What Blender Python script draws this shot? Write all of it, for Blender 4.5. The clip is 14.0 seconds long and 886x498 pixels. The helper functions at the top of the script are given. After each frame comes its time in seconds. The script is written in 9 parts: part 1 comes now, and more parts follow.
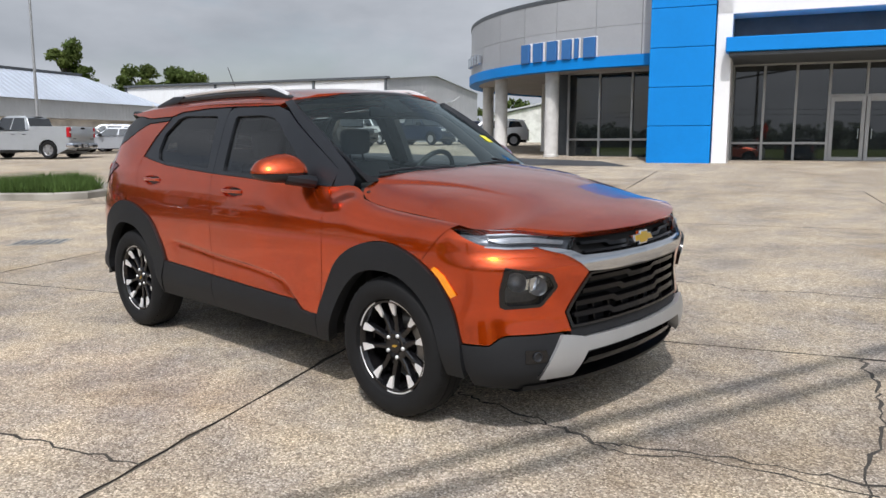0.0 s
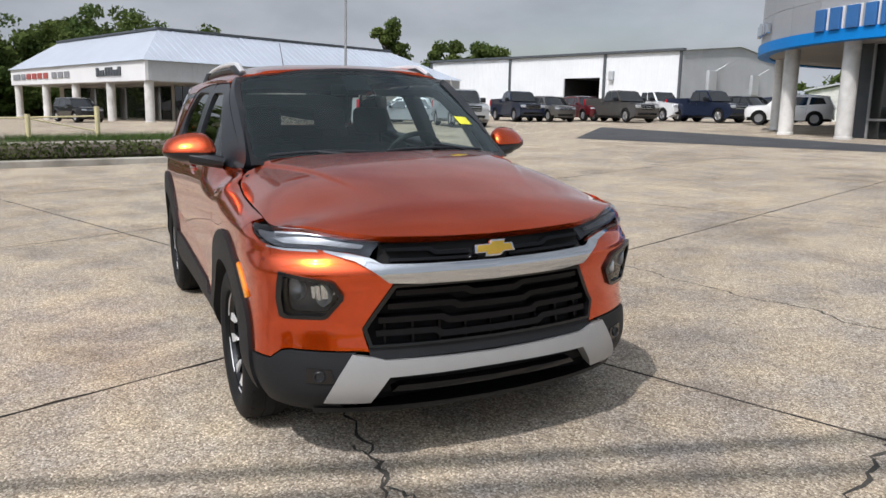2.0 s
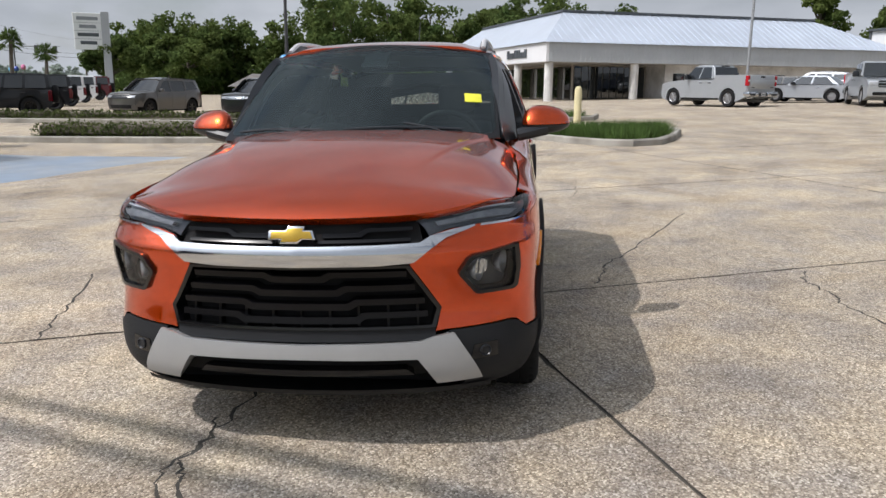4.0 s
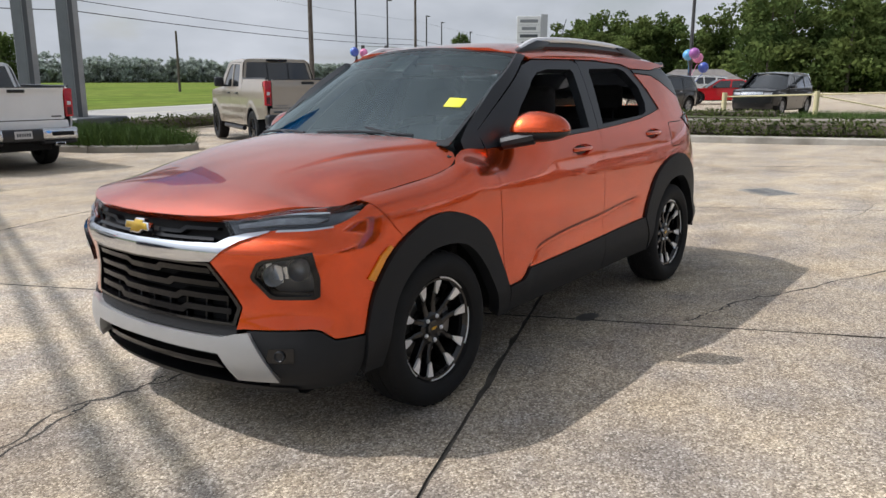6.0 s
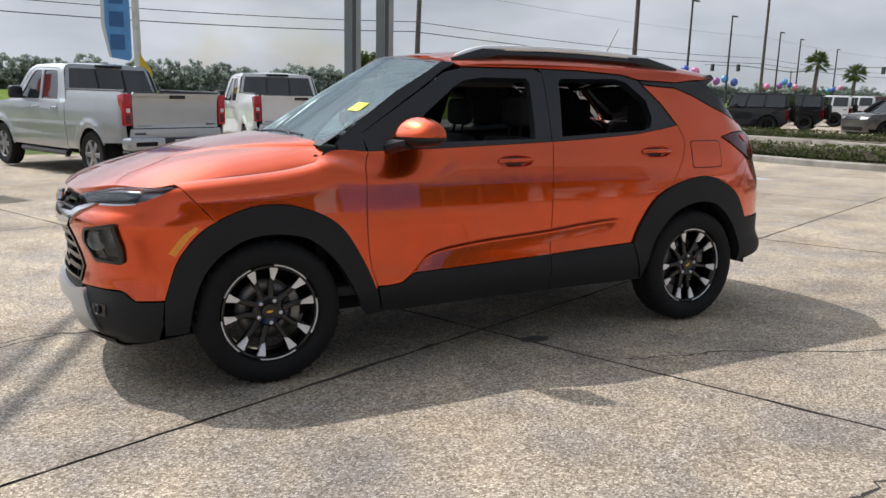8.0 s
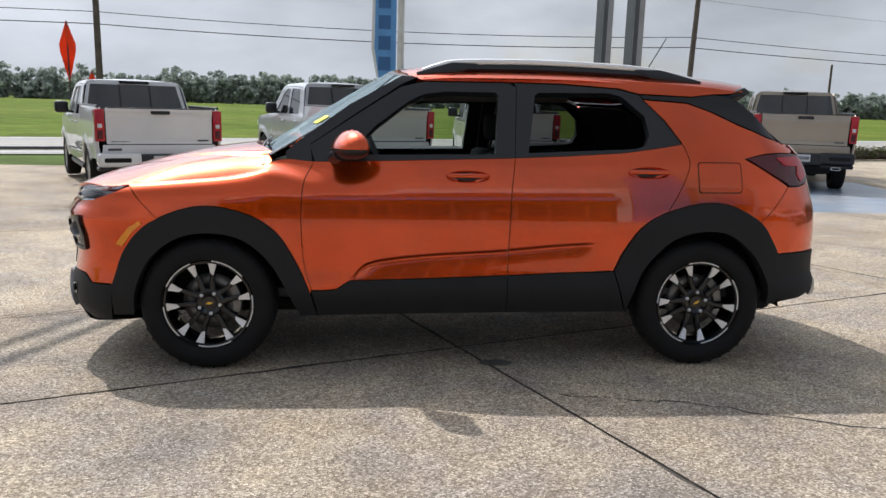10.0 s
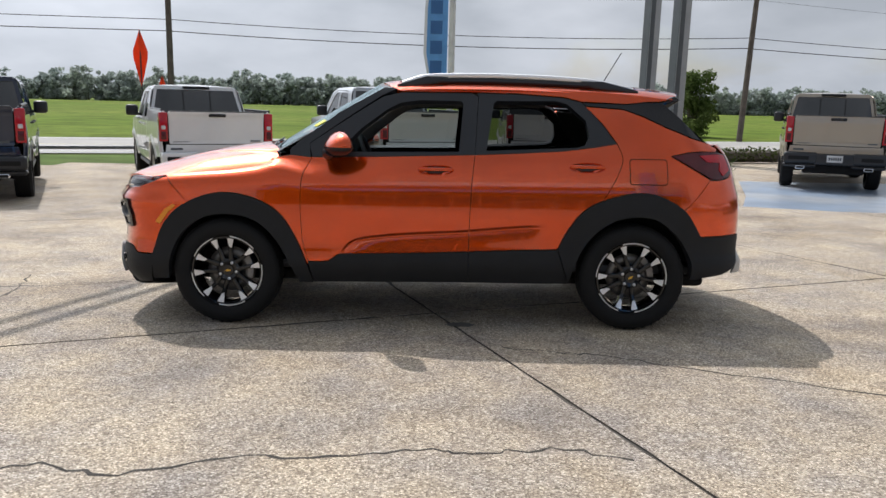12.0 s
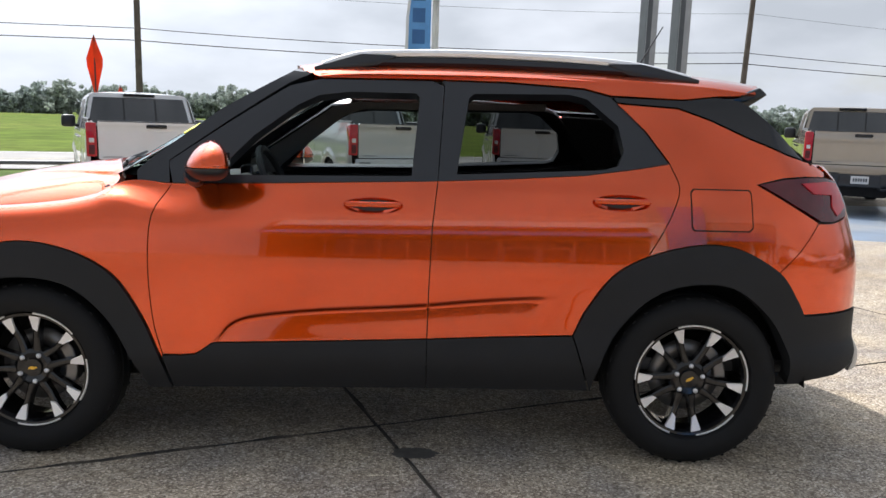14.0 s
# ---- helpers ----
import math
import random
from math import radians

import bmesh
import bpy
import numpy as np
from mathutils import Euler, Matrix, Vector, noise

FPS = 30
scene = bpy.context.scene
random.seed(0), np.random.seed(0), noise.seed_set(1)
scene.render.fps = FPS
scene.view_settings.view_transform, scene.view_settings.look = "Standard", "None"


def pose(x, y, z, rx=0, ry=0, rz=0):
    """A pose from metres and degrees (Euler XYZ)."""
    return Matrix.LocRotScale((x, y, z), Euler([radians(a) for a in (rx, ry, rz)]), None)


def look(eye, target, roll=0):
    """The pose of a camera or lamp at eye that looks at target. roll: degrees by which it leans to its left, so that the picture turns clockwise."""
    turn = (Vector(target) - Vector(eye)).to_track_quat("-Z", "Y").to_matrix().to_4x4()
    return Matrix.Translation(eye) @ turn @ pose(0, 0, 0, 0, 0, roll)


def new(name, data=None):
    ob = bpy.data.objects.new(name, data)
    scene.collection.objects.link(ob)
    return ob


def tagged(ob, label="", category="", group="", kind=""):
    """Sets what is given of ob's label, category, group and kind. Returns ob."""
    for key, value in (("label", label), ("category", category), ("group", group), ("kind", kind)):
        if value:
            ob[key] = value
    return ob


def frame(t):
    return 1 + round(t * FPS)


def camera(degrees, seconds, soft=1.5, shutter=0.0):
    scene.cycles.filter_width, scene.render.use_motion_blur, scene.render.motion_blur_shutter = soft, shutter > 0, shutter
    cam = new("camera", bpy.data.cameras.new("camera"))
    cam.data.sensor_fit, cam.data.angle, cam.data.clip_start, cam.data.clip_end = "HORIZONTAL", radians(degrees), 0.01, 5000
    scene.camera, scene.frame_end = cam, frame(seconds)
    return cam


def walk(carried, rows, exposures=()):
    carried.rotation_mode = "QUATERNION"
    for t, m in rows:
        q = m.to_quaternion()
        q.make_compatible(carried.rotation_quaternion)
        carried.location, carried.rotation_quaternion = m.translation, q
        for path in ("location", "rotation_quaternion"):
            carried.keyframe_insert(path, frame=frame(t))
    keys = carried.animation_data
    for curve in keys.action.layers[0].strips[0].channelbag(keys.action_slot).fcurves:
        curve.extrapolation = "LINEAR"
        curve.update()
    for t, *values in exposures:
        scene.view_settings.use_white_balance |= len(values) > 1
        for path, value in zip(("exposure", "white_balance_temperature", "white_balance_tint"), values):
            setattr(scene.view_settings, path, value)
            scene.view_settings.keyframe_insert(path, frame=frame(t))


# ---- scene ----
cam = camera(60.5, 14.0)
PATH = [
    (0, (3.921, -3.276, 1.404), (2.576, -1.831, 1.081), -0.7),
    (0.5, (4.173, -2.833, 1.386), (2.698, -1.527, 1.044), -0.7),
    (1, (4.37, -2.377, 1.387), (2.779, -1.219, 1.031), -0.6),
    (1.5, (4.555, -1.884, 1.405), (2.863, -0.885, 1.037), -0.4),
    (2, (4.713, -1.381, 1.422), (2.927, -0.566, 1.039), -0.1),
    (2.5, (4.799, -0.85, 1.419), (2.935, -0.244, 1.025), 0.1),
    (3, (4.882, -0.308, 1.404), (2.957, 0.05, 0.994), 0.1),
    (3.2, (4.889, -0.079, 1.401), (2.947, 0.164, 0.987), -0.1),
    (5.3, (4.238, 2.182, 1.389), (2.5, 1.287, 0.965), -1.7),
    (5.5, (4.137, 2.376, 1.397), (2.451, 1.386, 0.975), -1.6),
    (6, (3.814, 2.851, 1.378), (2.273, 1.644, 0.966), -1.4),
    (6.5, (3.489, 3.304, 1.36), (2.104, 1.918, 0.958), -0.9),
    (7, (3.076, 3.697, 1.335), (1.856, 2.161, 0.945), -0.4),
    (7.5, (2.634, 4.085, 1.3), (1.586, 2.422, 0.931), -0.1),
    (8, (2.15, 4.334, 1.292), (1.269, 2.574, 0.934), 0.3),
    (8.2, (1.952, 4.399, 1.299), (1.137, 2.607, 0.949), 0.5),
    (10.3, (0.279, 4.973, 1.292), (0.175, 3.002, 0.971), 1.2),
    (10.5, (0.181, 5.111, 1.307), (0.111, 3.139, 0.986), 1.3),
    (11, (-0.031, 5.463, 1.316), (-0.044, 3.488, 0.996), 1.3),
    (11.5, (-0.048, 5.715, 1.31), (-0.051, 3.741, 0.989), 1.3),
    (12, (-0.064, 5.727, 1.311), (-0.073, 3.753, 0.99), 1.1),
    (12.5, (-0.133, 5.46, 1.309), (-0.15, 3.486, 0.99), 0.9),
    (13, (-0.156, 4.985, 1.289), (-0.18, 3.009, 0.978), 0.8),
    (13.5, (-0.2, 4.399, 1.278), (-0.237, 2.421, 0.985), 1.2),
    (14, (-0.242, 3.799, 1.278), (-0.285, 1.819, 1.0), 1.4),
]
# the lot falls gently towards the highway
LOT = pose(0, 0, 0, 1.6, 0.4, 0)
walk(cam, [(t, LOT @ look(*p)) for t, *p in PATH],
     exposures=[(0, -0.12, 6500, 13), (3, -0.16, 6500, 13), (5.3, 0.0, 6500, 13), (8.2, 0.05, 6500, 13), (10.5, 0.0, 6500, 13), (12, 0.0, 6500, 13), (13, 0.04, 6500, 13), (13.5, 0.20, 6500, 13), (14, 0.44, 6500, 13)])
# ---- world ----
# the sun, as the car's own shadow gives it, in the lot's frame
SUN = (LOT.to_3x3() @ Vector((0.415, -0.62, 1.0))).normalized()
SUN_EL = math.asin(SUN.z)
SUN_AZ = math.atan2(SUN.x, SUN.y)

world = bpy.data.worlds.new("sky")
scene.world = world
world.use_nodes = True
wn = world.node_tree
wn.nodes.clear()
w_out = wn.nodes.new("ShaderNodeOutputWorld")
w_bg = wn.nodes.new("ShaderNodeBackground")
w_sky = wn.nodes.new("ShaderNodeTexSky")
w_sky.sky_type = "NISHITA"
w_sky.sun_disc = False
w_sky.sun_elevation = SUN_EL
w_sky.sun_rotation = SUN_AZ
w_sky.altitude = 5
w_sky.air_density = 1.2
w_sky.dust_density = 2.0
w_co = wn.nodes.new("ShaderNodeTexCoord")
w_map = wn.nodes.new("ShaderNodeMapping")
w_map.inputs["Scale"].default_value = (1.0, 1.0, 2.6)
w_n1 = wn.nodes.new("ShaderNodeTexNoise")
w_n1.inputs["Scale"].default_value = 2.6
w_n1.inputs["Detail"].default_value = 9
w_n1.inputs["Roughness"].default_value = 0.55
w_n1.inputs["Distortion"].default_value = 0.3
w_r1 = wn.nodes.new("ShaderNodeValToRGB")
w_r1.color_ramp.elements[0].position = 0.22
w_r1.color_ramp.elements[1].position = 0.46
w_n2 = wn.nodes.new("ShaderNodeTexNoise")
w_n2.inputs["Scale"].default_value = 4.3
w_n2.inputs["Detail"].default_value = 8
w_r2 = wn.nodes.new("ShaderNodeValToRGB")
w_r2.color_ramp.elements[0].position = 0.34
w_r2.color_ramp.elements[0].color = (4.3, 4.75, 5.25, 1)
w_r2.color_ramp.elements[1].position = 0.70
w_r2.color_ramp.elements[1].color = (6.4, 6.9, 7.5, 1)
# clouds scatter more light round the sun
w_dot = wn.nodes.new("ShaderNodeVectorMath")
w_dot.operation = "DOT_PRODUCT"
w_dot.inputs[1].default_value = tuple(SUN)
w_pos = wn.nodes.new("ShaderNodeMath")
w_pos.operation = "MAXIMUM"
w_pos.inputs[1].default_value = 0.0
w_pow = wn.nodes.new("ShaderNodeMath")
w_pow.operation = "POWER"
w_pow.inputs[1].default_value = 8.0
w_glow = wn.nodes.new("ShaderNodeMapRange")
w_glow.clamp = False
for i, v in ((1, 0.0), (2, 1.0), (3, 0.98), (4, 8.5)):
    w_glow.inputs[i].default_value = v
# and thicker, darker bases overhead
w_xyz = wn.nodes.new("ShaderNodeSeparateXYZ")
w_up = wn.nodes.new("ShaderNodeMapRange")
for i, v in ((1, 0.05), (2, 0.85), (3, 1.0), (4, 0.70)):
    w_up.inputs[i].default_value = v
w_mul = wn.nodes.new("ShaderNodeMath")
w_mul.operation = "MULTIPLY"
w_gain = wn.nodes.new("ShaderNodeVectorMath")
w_gain.operation = "SCALE"
w_mix = wn.nodes.new("ShaderNodeMixRGB")
for a, b in ((w_co.outputs["Generated"], w_map.inputs["Vector"]), (w_map.outputs["Vector"], w_n1.inputs["Vector"]),
             (w_map.outputs["Vector"], w_n2.inputs["Vector"]), (w_n1.outputs["Fac"], w_r1.inputs["Fac"]),
             (w_n2.outputs["Fac"], w_r2.inputs["Fac"]), (w_r1.outputs["Color"], w_mix.inputs["Fac"]),
             (w_sky.outputs["Color"], w_mix.inputs["Color1"]), (w_r2.outputs["Color"], w_gain.inputs[0]), (w_co.outputs["Generated"], w_dot.inputs[0]), (w_dot.outputs["Value"], w_pos.inputs[0]), (w_pos.outputs["Value"], w_pow.inputs[0]), (w_pow.outputs["Value"], w_glow.inputs[0]),
             (w_co.outputs["Generated"], w_xyz.inputs[0]), (w_xyz.outputs["Z"], w_up.inputs[0]), (w_glow.outputs["Result"], w_mul.inputs[0]), (w_up.outputs["Result"], w_mul.inputs[1]),
             (w_mul.outputs["Value"], w_gain.inputs["Scale"]), (w_gain.outputs["Vector"], w_mix.inputs["Color2"]),
             (w_mix.outputs["Color"], w_bg.inputs["Color"]), (w_bg.outputs["Background"], w_out.inputs["Surface"])):
    wn.links.new(a, b)
w_bg.inputs["Strength"].default_value = 0.1

sun_data = bpy.data.lights.new("sun", "SUN")
sun_data.energy = 3.4
sun_data.angle = radians(0.55)
sun_data.color = (1.0, 0.965, 0.92)
sun_lamp = new("sun", sun_data)
sun_lamp.matrix_world = look((SUN.x * 60, SUN.y * 60, SUN.z * 60), (0, 0, 0))

# ---- materials ----
def mat(name, base, rough=0.5, metal=0.0, var=0.12, scale=8.0, fine=120.0, bump=0.0, bump_scale=200.0, coat=0.0,
        spec=0.5, island=0.0, obj_random=0.0, second=None, second_pos=(0.45, 0.62), second_scale=1.5, coords="Object", **kw):
    """A procedural surface: base colour varied at two scales, with fine relief."""
    m = bpy.data.materials.new(name)
    m.use_nodes = True
    t = m.node_tree
    n, l = t.nodes, t.links
    b = n["Principled BSDF"]
    b.inputs["Roughness"].default_value = rough
    b.inputs["Metallic"].default_value = metal
    b.inputs["Specular IOR Level"].default_value = spec
    b.inputs["Coat Weight"].default_value = coat
    b.inputs["Coat Roughness"].default_value = 0.012
    for k, v in kw.items():
        b.inputs[k.replace("_", " ")].default_value = v
    co = n.new("ShaderNodeTexCoord")
    src = co.outputs[coords]

    def noise_tex(s, detail=4.0, r=0.6):
        x = n.new("ShaderNodeTexNoise")
        x.inputs["Scale"].default_value = s
        x.inputs["Detail"].default_value = detail
        x.inputs["Roughness"].default_value = r
        l.new(src, x.inputs["Vector"])
        return x.outputs["Fac"]

    def ramp(fac, p0, p1, c0, c1):
        r = n.new("ShaderNodeValToRGB")
        r.color_ramp.elements[0].position, r.color_ramp.elements[1].position = p0, p1
        r.color_ramp.elements[0].color, r.color_ramp.elements[1].color = (*c0, 1), (*c1, 1)
        l.new(fac, r.inputs["Fac"])
        return r.outputs["Color"]

    def mix(kind, fac, a, c):
        x = n.new("ShaderNodeMixRGB")
        x.blend_type = kind
        if isinstance(fac, float):
            x.inputs["Fac"].default_value = fac
        else:
            l.new(fac, x.inputs["Fac"])
        l.new(a, x.inputs["Color1"])
        l.new(c, x.inputs["Color2"])
        return x.outputs["Color"]

    lo, hi = [max(0.0, c * (1 - var)) for c in base], [min(1.0, c * (1 + var)) for c in base]
    col = ramp(noise_tex(scale), 0.3, 0.7, lo, hi)
    if second:
        col = mix("MIX", ramp(noise_tex(second_scale, 6.0), second_pos[0], second_pos[1], (0, 0, 0), (1, 1, 1)), col, ramp(noise_tex(scale * 2), 0.3, 0.7, [c * (1 - var) for c in second], [min(1, c * (1 + var)) for c in second]))
    if fine:
        col = mix("MULTIPLY", 1.0, col, ramp(noise_tex(fine, 2.0), 0.25, 0.75, (1 - var * 0.7,) * 3, (1, 1, 1)))
    if island or obj_random:
        g = n.new("ShaderNodeNewGeometry" if island else "ShaderNodeObjectInfo")
        k = island or obj_random
        col = mix("MULTIPLY", 1.0, col, ramp(g.outputs["Random Per Island" if island else "Random"], 0.0, 1.0, (1 - k,) * 3, (1, 1, 1)))
    l.new(col, b.inputs["Base Color"])
    if bump:
        bp = n.new("ShaderNodeBump")
        bp.inputs["Strength"].default_value = bump
        bp.inputs["Distance"].default_value = 0.01
        l.new(noise_tex(bump_scale, 3.0), bp.inputs["Height"])
        l.new(bp.outputs["Normal"], b.inputs["Normal"])
    return m


def glass_mat(name, tint, rough=0.0, ior=1.45, sheen=(1.0, 1.0, 1.0)):
    m = bpy.data.materials.new(name)
    m.use_nodes = True
    n, l = m.node_tree.nodes, m.node_tree.links
    n.clear()
    out = n.new("ShaderNodeOutputMaterial")
    tr = n.new("ShaderNodeBsdfTransparent")
    tr.inputs["Color"].default_value = (*tint, 1)
    gl = n.new("ShaderNodeBsdfGlossy")
    gl.inputs["Color"].default_value = (*sheen, 1)
    gl.inputs["Roughness"].default_value = rough
    fr = n.new("ShaderNodeFresnel")
    fr.inputs["IOR"].default_value = ior
    mx = n.new("ShaderNodeMixShader")
    l.new(fr.outputs["Fac"], mx.inputs["Fac"])
    l.new(tr.outputs["BSDF"], mx.inputs[1])
    l.new(gl.outputs["BSDF"], mx.inputs[2])
    l.new(mx.outputs["Shader"], out.inputs["Surface"])
    return m


def paint_mat(name, base, metal=0.0, rough=0.32, flake=0.06, ior=1.5):
    """Car paint: a base coat with fine flake under a clear coat."""
    return mat(name, base, rough=rough, metal=metal, var=flake, scale=3.0, fine=1400.0, coat=1.0, spec=0.2, Coat_IOR=ior)


def concrete_mat():
    """Exposed-aggregate concrete: small pale and brown stones in a grey bed, with stains."""
    m = bpy.data.materials.new("aggregate_concrete")
    m.use_nodes = True
    t = m.node_tree
    n, l = t.nodes, t.links
    b = n["Principled BSDF"]
    b.inputs["Roughness"].default_value = 0.85
    b.inputs["Specular IOR Level"].default_value = 0.3
    geo = n.new("ShaderNodeNewGeometry")
    pos = geo.outputs["Position"]

    def tex(kind, s, **kw):
        x = n.new(kind)
        x.inputs["Scale"].default_value = s
        for k, v in kw.items():
            x.inputs[k].default_value = v
        l.new(pos, x.inputs["Vector"])
        return x

    def ramp(fac, stops):
        r = n.new("ShaderNodeValToRGB")
        while len(r.color_ramp.elements) < len(stops):
            r.color_ramp.elements.new(0.5)
        for e, (p, c) in zip(r.color_ramp.elements, stops):
            e.position, e.color = p, (*c, 1)
        l.new(fac, r.inputs["Fac"])
        return r.outputs["Color"]

    def mix(kind, fac, a, c):
        x = n.new("ShaderNodeMixRGB")
        x.blend_type = kind
        if isinstance(fac, float):
            x.inputs["Fac"].default_value = fac
        else:
            l.new(fac, x.inputs["Fac"])
        l.new(a, x.inputs["Color1"])
        l.new(c, x.inputs["Color2"])
        return x.outputs["Color"]

    vor = tex("ShaderNodeTexVoronoi", 120.0, Randomness=1.0)
    sep = n.new("ShaderNodeSeparateColor")
    l.new(vor.outputs["Color"], sep.inputs["Color"])
    stones = ramp(sep.outputs["Red"], [(0.0, (0.21, 0.185, 0.16)), (0.35, (0.40, 0.365, 0.325)), (0.75, (0.57, 0.53, 0.475)), (1.0, (0.86, 0.82, 0.76))])
    bed = ramp(vor.outputs["Distance"], [(0.25, (1, 1, 1)), (0.62, (0.68, 0.66, 0.63))])
    col = mix("MULTIPLY", 0.8, stones, bed)
    grime = tex("ShaderNodeTexNoise", 0.9, Detail=7.0, Roughness=0.62)
    col = mix("MULTIPLY", 0.75, col, ramp(grime.outputs["Fac"], [(0.30, (0.52, 0.50, 0.48)), (0.46, (0.9, 0.88, 0.85)), (0.64, (1.12, 1.10, 1.05))]))
    warm = tex("ShaderNodeTexNoise", 1.9, Detail=7.0, Roughness=0.65)
    col = mix("MULTIPLY", 0.8, col, ramp(warm.outputs["Fac"], [(0.36, (0.80, 0.80, 0.84)), (0.64, (1.16, 1.07, 0.91))]))
    wide = tex("ShaderNodeTexNoise", 0.16, Detail=4.0)
    col = mix("MULTIPLY", 0.6, col, ramp(wide.outputs["Fac"], [(0.32, (0.74, 0.72, 0.70)), (0.65, (1.15, 1.13, 1.08))]))
    damp = tex("ShaderNodeTexNoise", 0.55, Detail=9.0, Roughness=0.7, Distortion=0.6)
    col = mix("MULTIPLY", 0.8, col, ramp(damp.outputs["Fac"], [(0.52, (1, 1, 1)), (0.62, (0.80, 0.77, 0.74)), (0.75, (0.66, 0.63, 0.60))]))
    spot = tex("ShaderNodeTexNoise", 14.0, Detail=3.0)
    col = mix("MULTIPLY", 0.5, col, ramp(spot.outputs["Fac"], [(0.3, (0.72, 0.7, 0.68)), (0.5, (1, 1, 1))]))
    inf = n.new("ShaderNodeObjectInfo")
    col = mix("MULTIPLY", 1.0, col, ramp(inf.outputs["Random"], [(0.0, (0.93, 0.93, 0.93)), (1.0, (1.04, 1.03, 1.0))]))
    l.new(col, b.inputs["Base Color"])
    bp = n.new("ShaderNodeBump")
    bp.inputs["Strength"].default_value = 0.55
    bp.inputs["Distance"].default_value = 0.006
    l.new(vor.outputs["Distance"], bp.inputs["Height"])
    bp.invert = True
    l.new(bp.outputs["Normal"], b.inputs["Normal"])
    return m


CONCRETE = concrete_mat()
BED = mat("joint_bed", (0.085, 0.075, 0.062), 0.95, var=0.4, scale=6, fine=90, bump=0.4, bump_scale=60, coords="Object")
CRACK = mat("crack_fill", (0.05, 0.045, 0.038), 0.95, var=0.4, scale=9, fine=80)
SEALER = mat("joint_sealer", (0.045, 0.042, 0.04), 0.8, var=0.35, scale=12, fine=60, second=(0.12, 0.1, 0.08), second_scale=5)
STAIN = mat("oil_stain", (0.075, 0.07, 0.065), 0.6, var=0.3, scale=20)
KERB = mat("kerb_concrete", (0.36, 0.34, 0.30), 0.9, var=0.2, scale=3, fine=60, bump=0.3, bump_scale=80, second=(0.2, 0.185, 0.16))
ASPHALT = mat("asphalt", (0.055, 0.057, 0.062), 0.9, var=0.3, scale=1.0, fine=60, bump=0.4, bump_scale=90)
HIGHWAY = mat("highway_concrete", (0.34, 0.33, 0.31), 0.85, var=0.12, scale=0.4, fine=20)
WETLOT = mat("blue_painted_apron", (0.23, 0.29, 0.37), 0.35, var=0.2, scale=0.9, fine=30, second=(0.33, 0.35, 0.37), second_scale=0.7)
MULCH = mat("mulch", (0.13, 0.115, 0.085), 0.95, var=0.35, scale=1.2, fine=14, second=(0.09, 0.11, 0.05), second_scale=0.4, spec=0.1)
GRASS = mat("grass", (0.065, 0.115, 0.02), 0.95, var=0.3, scale=0.35, fine=4.0, second=(0.10, 0.14, 0.035), second_scale=0.12, spec=0.1)
BLADES = mat("grass_blades", (0.075, 0.13, 0.03), 0.85, var=0.3, scale=2.0, fine=0, island=0.5, spec=0.2)
FIELD = mat("field_grass", (0.115, 0.17, 0.025), 0.95, var=0.4, scale=0.3, fine=2.2, second=(0.16, 0.20, 0.04), second_scale=0.03, spec=0.05)


def leaf_mat(name, base, second, spread):
    """Thin leaves that let some light through, no two clumps quite alike."""
    m = bpy.data.materials.new(name)
    m.use_nodes = True
    n, l = m.node_tree.nodes, m.node_tree.links
    n.clear()
    out = n.new("ShaderNodeOutputMaterial")
    geo = n.new("ShaderNodeNewGeometry")
    noise_node = n.new("ShaderNodeTexNoise")
    noise_node.inputs["Scale"].default_value = spread
    noise_node.inputs["Detail"].default_value = 3
    l.new(geo.outputs["Position"], noise_node.inputs["Vector"])
    r = n.new("ShaderNodeValToRGB")
    r.color_ramp.elements[0].position, r.color_ramp.elements[1].position = 0.35, 0.65
    r.color_ramp.elements[0].color, r.color_ramp.elements[1].color = (*base, 1), (*second, 1)
    l.new(noise_node.outputs["Fac"], r.inputs["Fac"])
    k = n.new("ShaderNodeMapRange")
    k.inputs["To Min"].default_value, k.inputs["To Max"].default_value = 0.55, 1.15
    l.new(geo.outputs["Random Per Island"], k.inputs["Value"])
    c = n.new("ShaderNodeVectorMath")
    c.operation = "SCALE"
    l.new(r.outputs["Color"], c.inputs[0])
    l.new(k.outputs["Result"], c.inputs["Scale"])
    d, t = n.new("ShaderNodeBsdfDiffuse"), n.new("ShaderNodeBsdfTranslucent")
    mx = n.new("ShaderNodeMixShader")
    mx.inputs["Fac"].default_value = 0.45
    l.new(c.outputs["Vector"], d.inputs["Color"])
    l.new(c.outputs["Vector"], t.inputs["Color"])
    l.new(d.outputs["BSDF"], mx.inputs[1])
    l.new(t.outputs["BSDF"], mx.inputs[2])
    l.new(mx.outputs["Shader"], out.inputs["Surface"])
    return m


LEAF = leaf_mat("leaves", (0.085, 0.13, 0.045), (0.15, 0.19, 0.06), 0.25)
LEAF_HEDGE = leaf_mat("hedge_leaves", (0.070, 0.095, 0.034), (0.115, 0.135, 0.05), 1.5)
# distance haze over the far tree line is put into this pale leaf colour
LEAF_HAZY = leaf_mat("hazy_far_leaves", (0.38, 0.44, 0.41), (0.44, 0.49, 0.44), 0.05)
BARK = mat("bark", (0.12, 0.10, 0.08), 0.9, var=0.35, scale=4, fine=40, bump=0.5, bump_scale=30)
WHITE_METAL = mat("white_sheet_metal", (0.72, 0.74, 0.76), 0.5, var=0.05, scale=0.3, fine=6)
SHINGLE = mat("weathered_shingle", (0.16, 0.15, 0.14), 0.9, var=0.25, scale=1.5, fine=20)
